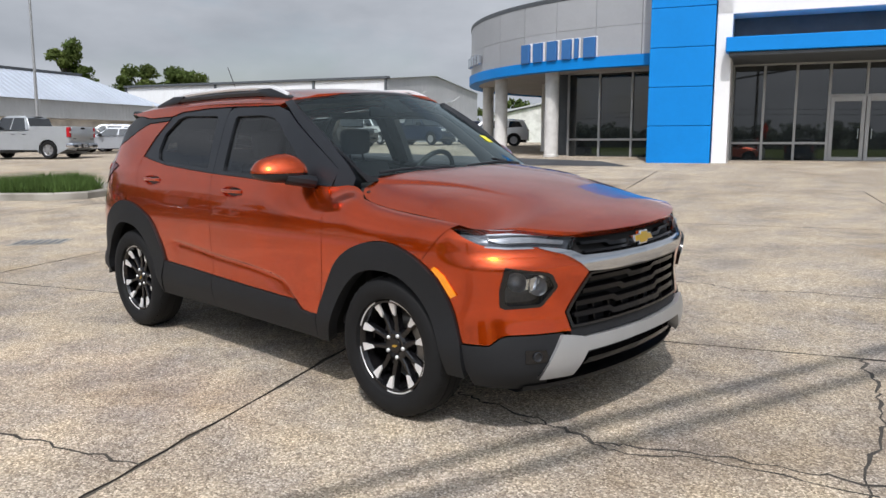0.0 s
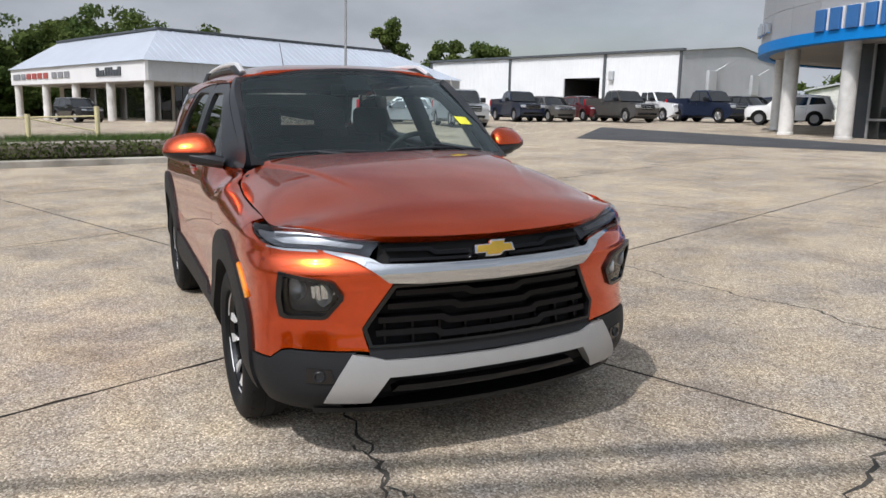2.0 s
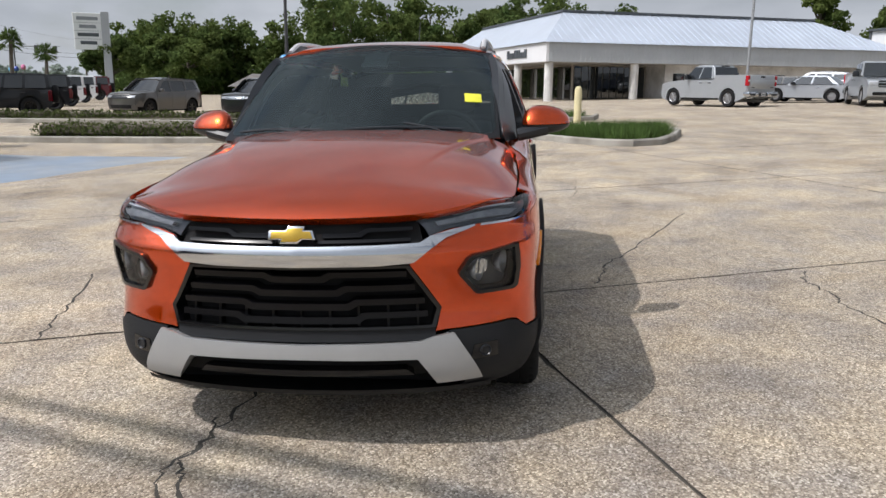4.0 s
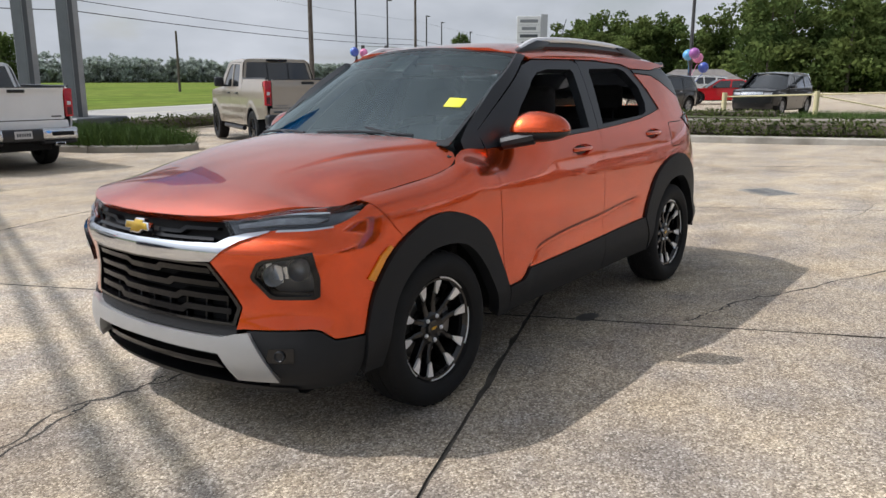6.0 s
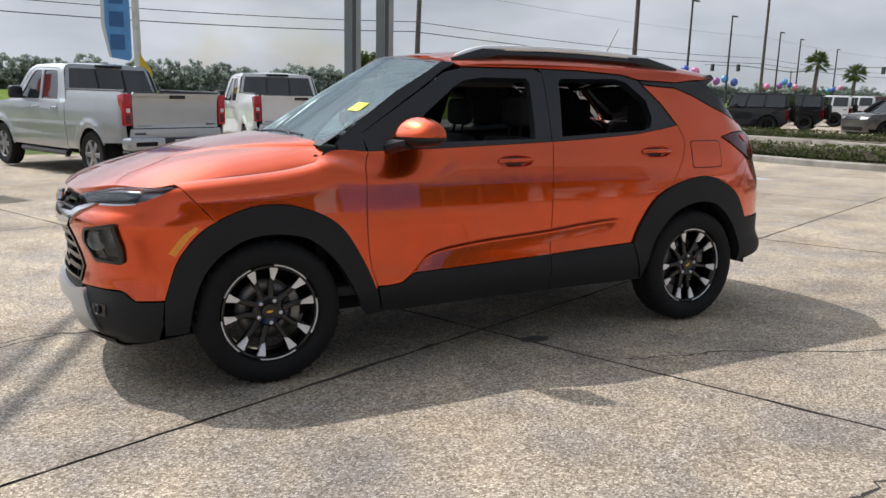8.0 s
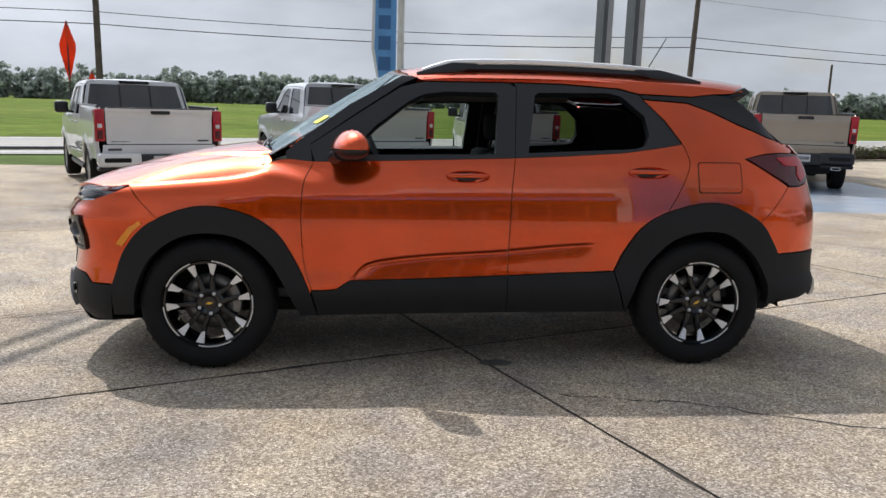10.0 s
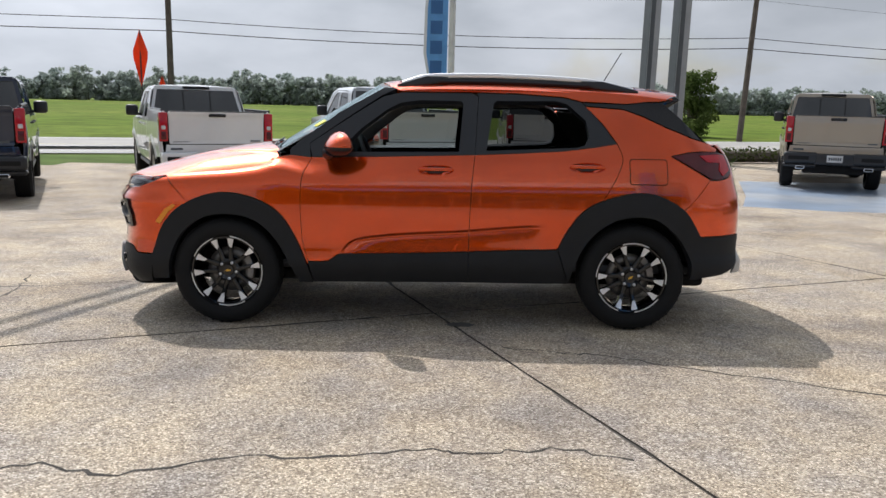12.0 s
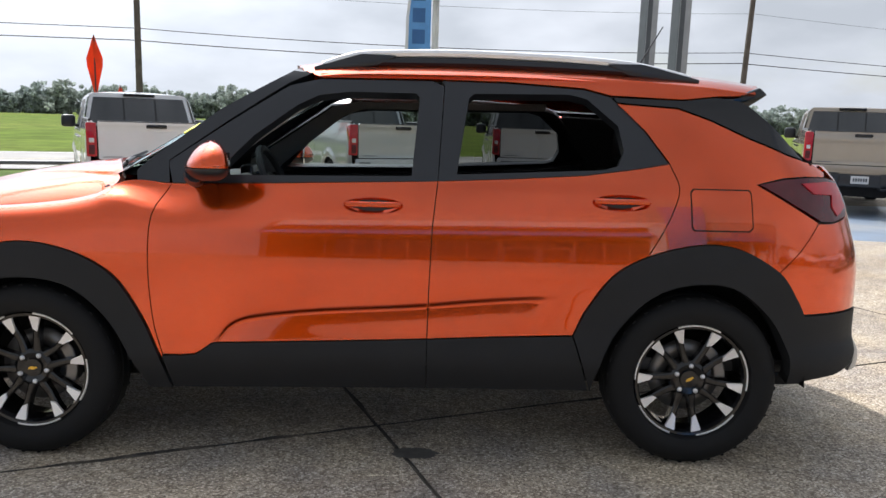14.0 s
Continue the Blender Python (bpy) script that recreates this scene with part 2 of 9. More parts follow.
GREY_METAL = mat("grey_sheet_metal", (0.42, 0.44, 0.46), 0.5, var=0.08, scale=0.4, fine=6)
ROOF_METAL = mat("pale_metal_roof", (0.55, 0.60, 0.68), 0.35, metal=0.3, var=0.06, scale=0.3, fine=5)
DARK_TRIM = mat("dark_metal_trim", (0.07, 0.08, 0.09), 0.5, var=0.15, scale=2)
PANEL_GREY = mat("grey_cladding_panel", (0.40, 0.41, 0.43), 0.4, metal=0.3, var=0.05, scale=0.5, fine=8, obj_random=0.08)
PANEL_BLUE = mat("blue_cladding_panel", (0.0, 0.205, 0.60), 0.5, spec=0.2, var=0.06, scale=0.5, fine=8, obj_random=0.06)
PANEL_WHITE = mat("white_cladding_panel", (0.74, 0.74, 0.75), 0.4, var=0.04, scale=0.5, fine=8)
SOFFIT = mat("soffit", (0.36, 0.34, 0.32), 0.7, var=0.08, scale=0.8)
STUCCO = mat("white_stucco", (0.70, 0.69, 0.67), 0.85, var=0.08, scale=1.0, fine=30, bump=0.2, bump_scale=40, second=(0.52, 0.51, 0.49), second_scale=0.6)
BEIGE_WALL = mat("beige_wall", (0.42, 0.38, 0.33), 0.85, var=0.1, scale=0.8, fine=20)
SHOP_GLASS = mat("shop_glass", (0.016, 0.019, 0.020), 0.02, var=0.5, scale=0.5, fine=0, spec=1.0)
FRAME_METAL = mat("aluminium_frame", (0.38, 0.38, 0.38), 0.45, metal=0.6, var=0.08, scale=3)
DARK_VOID = mat("dark_interior", (0.012, 0.012, 0.013), 0.9, var=0.3, scale=1)
GALV = mat("galvanised_steel", (0.33, 0.34, 0.35), 0.5, metal=0.5, var=0.12, scale=1.5, fine=20)
BRONZE_POLE = mat("dark_pole_paint", (0.045, 0.045, 0.047), 0.5, var=0.2, scale=2)
WOOD_POLE = mat("weathered_pole_wood", (0.11, 0.09, 0.075), 0.9, var=0.3, scale=3, fine=40)
SIGN_WHITE = mat("sign_face", (0.70, 0.70, 0.71), 0.4, var=0.04, scale=1)
SIGN_GREY = mat("sign_marks", (0.22, 0.23, 0.25), 0.5, var=0.1, scale=2)
SIGN_RED = mat("sign_red_marks", (0.35, 0.08, 0.07), 0.5, var=0.1, scale=2)
SIGN_BLUE = mat("sign_blue", (0.03, 0.13, 0.34), 0.35, var=0.08, scale=2)
BANNER_BLUE = mat("banner_cloth", (0.13, 0.34, 0.68), 0.8, var=0.1, scale=3, fine=60)
FLAG_ORANGE = mat("orange_flag_cloth", (0.75, 0.09, 0.015), 0.7, var=0.12, scale=3, fine=60)
FLAG_YELLOW = mat("yellow_flag_cloth", (0.75, 0.48, 0.02), 0.7, var=0.1, scale=3)
YELLOW_PAINT = mat("yellow_post_paint", (0.62, 0.55, 0.32), 0.6, var=0.12, scale=5, fine=40)
BALLOON = [mat("balloon_" + k, c, 0.25, var=0.05, scale=2, coat=0.4) for k, c in
           (("pink", (0.75, 0.22, 0.42)), ("blue", (0.05, 0.09, 0.40)), ("sky", (0.10, 0.34, 0.62)), ("violet", (0.30, 0.09, 0.32)))]
CABLE = mat("black_cable", (0.02, 0.02, 0.02), 0.6, var=0.2, scale=2)

# the car in the middle
ORANGE = paint_mat("orange_metallic_paint", (0.66, 0.071, 0.003), metal=0.92, rough=0.22, flake=0.10, ior=1.55)
CLADDING = mat("textured_black_plastic", (0.0105, 0.0115, 0.0135), 0.6, var=0.12, scale=6, fine=500, bump=0.12, bump_scale=900, spec=0.3)
GLOSS_BLACK = mat("gloss_black_plastic", (0.006, 0.006, 0.007), 0.12, var=0.1, scale=6, fine=0, spec=0.5)
SATIN_BLACK = mat("satin_black", (0.012, 0.014, 0.018), 0.34, var=0.12, scale=6, fine=200)
CHROME = mat("bright_chrome", (0.62, 0.64, 0.67), 0.12, metal=1.0, var=0.03, scale=6, fine=0)
SILVER = mat("satin_silver_plastic", (0.40, 0.41, 0.42), 0.38, metal=0.55, var=0.04, scale=6, fine=300)
MACHINED = mat("machined_aluminium", (0.78, 0.78, 0.79), 0.32, metal=0.45, var=0.04, scale=12, fine=0)
RUBBER = mat("tyre_rubber", (0.006, 0.0063, 0.007), 0.75, spec=0.3, var=0.2, scale=10, fine=200, bump=0.1, bump_scale=300)
IRON = mat("brake_iron", (0.22, 0.21, 0.20), 0.45, metal=0.8, var=0.15, scale=10)
GOLD = mat("gold_emblem", (0.70, 0.45, 0.08), 0.28, metal=0.9, var=0.05, scale=20, fine=0)
LAMP_GLASS = glass_mat("clear_lens", (0.86, 0.88, 0.9), 0.02)
WIND_GLASS = glass_mat("windscreen_glass", (0.68, 0.80, 0.78), 0.0, 1.70, (0.82, 0.97, 1.0))
SIDE_GLASS = glass_mat("side_glass", (0.60, 0.66, 0.63), 0.0, 1.7)
TINT_GLASS = glass_mat("tinted_glass", (0.16, 0.17, 0.17), 0.0, 1.7)
REFLECTOR = mat("lamp_reflector", (0.62, 0.64, 0.67), 0.35, metal=0.6, var=0.1, scale=30, fine=0)
LAMP_GREY = mat("lamp_bezel_grey", (0.30, 0.31, 0.33), 0.3, var=0.25, scale=25, fine=0, metal=0.5)
GRILLE_BLACK = mat("grille_black", (0.004, 0.004, 0.005), 0.22, var=0.1, scale=8, fine=0, spec=0.22)
HOUSING = mat("lamp_housing", (0.10, 0.11, 0.125), 0.3, var=0.2, scale=20, fine=0, metal=0.4)
AMBER = mat("amber_lens", (0.80, 0.28, 0.01), 0.2, var=0.08, scale=20, coat=0.6)
TAIL_RED = mat("red_lamp_lens", (0.075, 0.003, 0.007), 0.12, var=0.25, scale=9, fine=0, coat=0.4, spec=0.3)
TAIL_BRIGHT = mat("bright_red_lens", (0.40, 0.012, 0.02), 0.15, var=0.15, scale=12, fine=0, coat=0.4, spec=0.3)
CLOTH = mat("dark_seat_cloth", (0.030, 0.030, 0.033), 0.85, var=0.2, scale=20, fine=300, bump=0.2, bump_scale=500)
DASH = mat("dash_plastic", (0.028, 0.029, 0.031), 0.6, var=0.12, scale=10, fine=300)
HEADLINER = mat("headliner_cloth", (0.30, 0.29, 0.28), 0.9, var=0.06, scale=10)
STICKER = mat("yellow_sticker", (0.72, 0.70, 0.05), 0.6, var=0.05, scale=20)
UNDER = mat("underbody", (0.005, 0.005, 0.0055), 0.9, var=0.3, scale=6)
MIRROR_GLASS = mat("mirror_glass", (0.8, 0.8, 0.82), 0.02, metal=1.0, var=0.01, scale=4, fine=0)
VEH_GLASS = mat("dark_vehicle_glass", (0.018, 0.021, 0.024), 0.03, var=0.3, scale=1.5, fine=0, spec=1.0)
PLATE = mat("dealer_plate", (0.55, 0.55, 0.55), 0.5, var=0.05, scale=20)

# ---- mesh tools ----
def finish(name, bm, material, parent=None, label="", smooth=35):
    """One mesh object from a bmesh, smooth but for its hard edges."""
    me = bpy.data.meshes.new(name)
    bm.to_mesh(me)
    bm.free()
    me.materials.append(material)
    if smooth and len(me.polygons):
        me.polygons.foreach_set("use_smooth", [True] * len(me.polygons))
        me.set_sharp_from_angle(angle=radians(smooth))
    ob = new(name, me)
    if parent:
        ob.parent = parent
    if label:
        ob["label"] = label
    return ob


def part(name, bm, material, parent, label="", smooth=35):
    return finish(name, bm, material, parent, label, smooth)


def thing(name, label, category, m=None, group="", kind=""):
    ob = new(name)
    ob.empty_display_size = 0.2
    if m is not None:
        ob.matrix_world = m
    return tagged(ob, label, category, group, kind)


def share(name, mesh, m, parent):
    ob = new(name, mesh)
    ob.parent = parent
    ob.matrix_basis = m
    return ob


def tr(bm, m, verts=None):
    bmesh.ops.transform(bm, matrix=m, verts=verts or bm.verts)
    return bm


def box(bm, lo, hi, bevel=0.0, seg=2, m=None):
    """A box between two corners, its edges bevelled."""
    lo, hi = Vector(lo), Vector(hi)
    r = bmesh.ops.create_cube(bm, size=1.0)
    vs = r["verts"]
    bmesh.ops.transform(bm, matrix=Matrix.LocRotScale((lo + hi) / 2, None, hi - lo), verts=vs)
    if bevel:
        es = list({e for v in vs for e in v.link_edges})
        g = bmesh.ops.bevel(bm, geom=es, offset=bevel, segments=seg, profile=0.5, affect="EDGES", clamp_overlap=True)
        vs = list({v for f in g["faces"] for v in f.verts} | {v for v in vs if v.is_valid})
    if m is not None:
        bmesh.ops.transform(bm, matrix=m, verts=vs)
    return bm


def tube(bm, pts, r, n=8, r_end=None):
    """A round bar along a line of points."""
    pts = [Vector(p) for p in pts]
    rings = []
    for i, p in enumerate(pts):
        d = (pts[min(i + 1, len(pts) - 1)] - pts[max(i - 1, 0)]).normalized()
        a = d.orthogonal().normalized() if i == 0 else (rings_a - d * rings_a.dot(d)).normalized()
        rings_a = a
        b = d.cross(a)
        k = r if r_end is None else r + (r_end - r) * i / (len(pts) - 1)
        rings.append([bm.verts.new(p + (a * math.cos(t) + b * math.sin(t)) * k) for t in (2 * math.pi * j / n for j in range(n))])
    for q, s in zip(rings, rings[1:]):
        for j in range(n):
            bm.faces.new((q[j], q[(j + 1) % n], s[(j + 1) % n], s[j]))
    bm.faces.new(rings[0][::-1])
    bm.faces.new(rings[-1])
    return bm


def lathe(bm, prof, n=48, axis="y"):
    """Turns a line of (radius, along) about an axis."""
    rings = []
    for r, h in prof:
        ring = []
        for j in range(n):
            c, s = math.cos(2 * math.pi * j / n) * r, math.sin(2 * math.pi * j / n) * r
            ring.append(bm.verts.new((c, h, s) if axis == "y" else (c, s, h)))
        rings.append(ring)
    for a, b in zip(rings, rings[1:]):
        for j in range(n):
            bm.faces.new((a[j], a[(j + 1) % n], b[(j + 1) % n], b[j]))
    bmesh.ops.recalc_face_normals(bm, faces=bm.faces)
    return bm


def prism(bm, poly, lo, hi, axis="y", bevel=0.0):
    """A flat outline given thickness along an axis."""
    def at3(a, b, c):
        return (a, c, b) if axis == "y" else ((c, a, b) if axis == "x" else (a, b, c))
    v0 = [bm.verts.new(at3(a, b, lo)) for a, b in poly]
    v1 = [bm.verts.new(at3(a, b, hi)) for a, b in poly]
    fs = [bm.faces.new(v0), bm.faces.new(v1[::-1])]
    k = len(poly)
    for i in range(k):
        fs.append(bm.faces.new((v0[i], v1[i], v1[(i + 1) % k], v0[(i + 1) % k])))
    bmesh.ops.recalc_face_normals(bm, faces=fs)
    if bevel:
        es = list({e for v in v0 + v1 for e in v.link_edges})
        bmesh.ops.bevel(bm, geom=es, offset=bevel, segments=2, profile=0.5, affect="EDGES", clamp_overlap=True)
    return bm


def ground_z(x, y):
    """The height of the ground: the lot's slope, easing out to level land."""
    def ease(v, lo, hi, k=9.0):
        if v < lo:
            return lo - k * (1 - math.exp((v - lo) / k))
        if v > hi:
            return hi + k * (1 - math.exp((hi - v) / k))
        return v
    up = LOT.to_3x3() @ Vector((0, 0, 1))
    return -(up.x * ease(x, -45, 12) + up.y * ease(y, -6, 34, 4.5 if y < 0 else 9.0)) / up.z


def stand(x, y, turn=0.0, lift=0.0):
    """A pose on the ground, upright, turned to a heading."""
    return pose(x, y, ground_z(x, y) + lift, 0, 0, turn)


def inside(px, py, poly):
    """Which of the points lie in the outline."""
    res = np.zeros(len(px), bool)
    q = np.asarray(poly, float)
    x0, y0 = q[:, 0], q[:, 1]
    x1, y1 = np.roll(x0, -1), np.roll(y0, -1)
    for a, b, c, d in zip(x0, y0, x1, y1):
        if b == d:
            continue
        res ^= ((b > py) != (d > py)) & (px < (c - a) * (py - b) / (d - b) + a)
    return res


def curve(pts, n=6):
    """A smooth open line through the points."""
    p = np.asarray(pts, float)
    e = np.vstack([2 * p[0] - p[1], p, 2 * p[-1] - p[-2]])
    res = []
    for i in range(1, len(e) - 2):
        for t in np.linspace(0, 1, n, endpoint=False):
            res.append(0.5 * (2 * e[i] + (e[i + 1] - e[i - 1]) * t + (2 * e[i - 1] - 5 * e[i] + 4 * e[i + 1] - e[i + 2]) * t * t
                              + (3 * e[i] - e[i - 1] - 3 * e[i + 1] + e[i + 2]) * t ** 3))
    res.append(p[-1])
    return [tuple(r) for r in res]

# ---- ground, lot, road ----
def sheet(name, xs, ys, zf, material, label, category, lift=0.0, mask=None):
    v, f, idx = [], [], {}
    for j, y in enumerate(ys):
        for i, x in enumerate(xs):
            idx[i, j] = len(v)
            v.append((x, y, zf(x, y) + lift))
    for j in range(len(ys) - 1):
        for i in range(len(xs) - 1):
            if mask is None or mask((xs[i] + xs[i + 1]) / 2, (ys[j] + ys[j + 1]) / 2):
                f.append((idx[i, j], idx[i + 1, j], idx[i + 1, j + 1], idx[i, j + 1]))
    me = bpy.data.meshes.new(name)
    me.from_pydata(v, [], f)
    me.materials.append(material)
    return tagged(new(name, me), label, category, kind="structure")


def steps(*marks):
    res = []
    for (a, b, n) in marks:
        res += list(np.linspace(a, b, n, endpoint=False))
    return [float(v) for v in res] + [float(marks[-1][1])]


gx = steps((-2500, -400, 6), (-400, -90, 6), (-90, -50, 6), (-50, 20, 30), (20, 60, 8), (60, 400, 6), (400, 2500, 6))
gy = steps((-2500, -400, 6), (-400, -60, 8), (-60, -14, 14), (-14, 40, 26), (40, 90, 8), (90, 400, 6), (400, 2500, 6))
sheet("ground", gx, gy, ground_z, FIELD, "bright green grassy field to the horizon", "field", -0.10)

# the highway runs a little askew to the lot
ROAD_TURN = 15.0
ROAD_M = pose(0, -26.5, 0, 0, 0, ROAD_TURN)


def strip(name, u0, u1, v0, v1, material, label, category, lift, n=40):
    """A strip of ground along the highway: u along it, v across."""
    v, f = [], []
    for i in range(n + 1):
        u = u0 + (u1 - u0) * i / n
        for w in (v0, v1):
            p = ROAD_M @ Vector((u, w, 0))
            v.append((p.x, p.y, ground_z(p.x, p.y) + lift))
    for i in range(n):
        f.append((2 * i, 2 * i + 2, 2 * i + 3, 2 * i + 1))
    me = bpy.data.meshes.new(name)
    me.from_pydata(v, [], f)
    me.materials.append(material)
    return tagged(new(name, me), label, category, kind="structure")


strip("road", -400, 400, -6.0, 4.5, HIGHWAY, "pale concrete highway with shoulder", "road", -0.02, 80)
for w in (-5.2, -.7, 3.6):
    strip("road_line", -400, 400, w - .07, w + .07, SIGN_WHITE if w != -.7 else YELLOW_PAINT, "painted road line", "road marking", -0.012, 80)
strip("verge", -4.0, 60, 4.6, 11.5, GRASS, "mown grass verge beside the highway", "grass", -0.05, 30)

LOT_X, LOT_Y = (-95.0, 45.0), (-14.0, 75.0)


def on_lot(x, y):
    p = ROAD_M.inverted() @ Vector((x, y, 0))
    return p.y > 9.0 if x > -6 else p.y > 4.6


lx, ly = steps((-95, -15, 40), (-15, 12, 27), (12, 45, 12)), steps((-40, -14, 26), (-14, 14, 28), (14, 75, 24))
sheet("pavement", lx, ly, ground_z, CONCRETE, "aged exposed-aggregate concrete car lot", "pavement", -0.014, on_lot)

# ---- slabs round the car: real pieces with open joints ----
SLAB_TURN = 21.4
slab_bed = tagged(new("slab_bed", bpy.data.meshes.new("slab_bed")), "concrete slabs with dark open joints", "pavement", kind="structure")
slab_bed.data.materials.append(BED)
slab_bed.matrix_world = LOT
SL_U, SL_V = 4.55, 6.1
J0 = Vector((-.035, .495, 0))

# ---- dealership with a rotunda ----
def arc_block(bm, c, r0, r1, z0, z1, a0, a1, n):
    """A curved block between two radii."""
    q = [[bm.verts.new((c[0] + r * math.cos(t), c[1] + r * math.sin(t), z)) for t in np.linspace(a0, a1, n + 1)] for r, z in ((r0, z0), (r1, z0), (r1, z1), (r0, z1))]
    for i in range(n):
        for a in range(4):
            b = (a + 1) % 4
            bm.faces.new((q[a][i], q[a][i + 1], q[b][i + 1], q[b][i]))
    bm.faces.new([q[a][0] for a in range(4)])
    bm.faces.new([q[a][n] for a in range(4)][::-1])
    bmesh.ops.recalc_face_normals(bm, faces=bm.faces)


BZ = 0.55
DEALER = thing("dealership", "car dealership with grey rotunda and blue entrance tower", "building", kind="structure")
RC, RR = (-13.36, 35.13), 12.0
A0, A1 = math.radians(150), math.radians(292)
NSEG = 16
for i in range(NSEG):
    a, b = A0 + (A1 - A0) * i / NSEG, A0 + (A1 - A0) * (i + 1) / NSEG
    for z0, z1 in ((BZ + 4.15, BZ + 5.25), (BZ + 5.26, BZ + 6.45)):
        bm = bmesh.new()
        arc_block(bm, RC, RR - .12, RR, z0, z1, a + .0008, b - .0008, 4)
        part("fascia_panel", bm, PANEL_GREY, DEALER, "grey metal fascia panel")
bm = bmesh.new()
arc_block(bm, RC, RR - .3, RR + .02, BZ + 6.455, BZ + 6.62, A0, A1, 50)
part("parapet_cap", bm, DARK_TRIM, DEALER, "dark parapet cap")
bm = bmesh.new()
arc_block(bm, RC, RR - .4, RR + .10, BZ + 3.72, BZ + 4.14, A0, A1, 50)
part("blue_band", bm, PANEL_BLUE, DEALER, "blue band below the fascia")
bm = bmesh.new()
arc_block(bm, RC, 2.0, RR - .4, BZ + 3.78, BZ + 4.1, A0 - .2, A1, 40)
part("soffit", bm, SOFFIT, DEALER, "pale soffit under the rotunda")
bm = bmesh.new()
arc_block(bm, RC, .5, RR - .12, BZ + 6.2, BZ + 6.4, 0, 2 * math.pi, 40)
part("roof", bm, GREY_METAL, DEALER)
for deg, r in ((261, 11.2), (240, 11.2), (212, 11.2), (224.5, 8.1), (245.5, 6.5)):
    t = math.radians(deg)
    bm = bmesh.new()
    x, y = RC[0] + r * math.cos(t), RC[1] + r * math.sin(t)
    lathe(bm, [(.33, 0), (.33, .12), (.30, .14), (.30, 3.85), (.001, 3.85)], 24, "z")
    tr(bm, pose(x, y, ground_z(x, y) - .05))
    part("column", bm, STUCCO, DEALER, "round white column")
# shopfront set back under the canopy
bm = bmesh.new()
arc_block(bm, RC, 5.6, 5.75, BZ, BZ + 3.8, math.radians(120), math.radians(250), 26)
part("inner_wall", bm, BEIGE_WALL, DEALER)


def glazing(name, p0, p1, z0, z1, cols, bars, depth=.10):
    """A row of fixed panes in metal frames between two points."""
    p0, p1 = Vector((*p0, 0)), Vector((*p1, 0))
    d = (p1 - p0)
    w = d.length
    turn = math.degrees(math.atan2(d.y, d.x))
    base = Matrix.Translation(p0) @ pose(0, 0, 0, 0, 0, turn)
    frame_bm = bmesh.new()
    xs = [w * i / cols for i in range(cols + 1)]
    zs = [z0, *bars, z1]
    for x in xs:
        box(frame_bm, (x - .045, -depth, z0), (x + .045, .02, z1), .008, 1)
    for z in zs:
        box(frame_bm, (0, -depth * .9, z - .045), (w, .018, z + .045), .008, 1)
    holder = part(name, tr(frame_bm, base), FRAME_METAL, DEALER, "aluminium shopfront frame")
    for a, b in zip(xs, xs[1:]):
        for c, e in zip(zs, zs[1:]):
            pb = bmesh.new()
            box(pb, (a + .04, -.035, c + .04), (b - .04, -.02, e - .04))
            part("pane", tr(pb, base), SHOP_GLASS, holder)
    return holder


E1, E2 = Vector((math.cos(radians(20)), math.sin(radians(20)), 0)), Vector((-math.sin(radians(20)), math.cos(radians(20)), 0))
T0 = Vector((-9.2, 21.4, 0))


def dloc(u, v):
    p = T0 + E1 * u + E2 * v
    return (p.x, p.y)


DM = Matrix.Translation(T0) @ pose(0, 0, 0, 0, 0, 20)
# the blue tower, panel by panel
for i in range(7):
    z0 = BZ - .25 + .3 + 1.33 * i - (.3 if i == 0 else 0)
    bm = bmesh.new()
    box(bm, (0, 0, z0 + .008), (2.12, 1.6, BZ + .05 + 1.33 * (i + 1) - .008), .012, 1)
    part("tower_panel", tr(bm, DM), PANEL_BLUE, DEALER, "bright blue tower panel")
bm = bmesh.new()
box(bm, (-.03, -.03, BZ - .35), (2.15, 1.6, BZ + .02), .01, 1)
part("tower_plinth", tr(bm, DM), KERB, DEALER)
bm = bmesh.new()
box(bm, (2.16, .10, BZ - .2), (2.66, 1.8, BZ + 5.6), .02, 1)
box(bm, (2.16, .10, BZ + 5.05), (16, 1.6, BZ + 5.9), .02, 1)
part("portal", tr(bm, DM), PANEL_WHITE, DEALER, "white entrance portal")
bm = bmesh.new()
box(bm, (2.67, 1.2, BZ + 4.0), (16, 1.5, BZ + 5.05), .02, 1)
part("entrance_header", tr(bm, DM), DARK_TRIM, DEALER, "dark panel above the entrance")
bm = bmesh.new()
box(bm, (2.5, -.6, BZ + 3.75), (16, 1.2, BZ + 4.22), .02, 1)
part("entrance_canopy", tr(bm, DM), PANEL_BLUE, DEALER, "blue canopy band above the entrance")
bm = bmesh.new()
box(bm, (2.6, -.5, BZ + 3.62), (16, 3.0, BZ + 3.74), .02, 1)
part("entrance_soffit", tr(bm, DM), DARK_TRIM, DEALER, "dark soffit under the canopy")
glazing("shopfront", dloc(2.66, 2.6), dloc(5.85, 2.6), BZ + .05, BZ + 3.6, 3, [BZ + .80])
glazing("entrance_transom", dloc(5.85, 2.62), dloc(8.15, 2.62), BZ + 2.45, BZ + 3.6, 2, [])
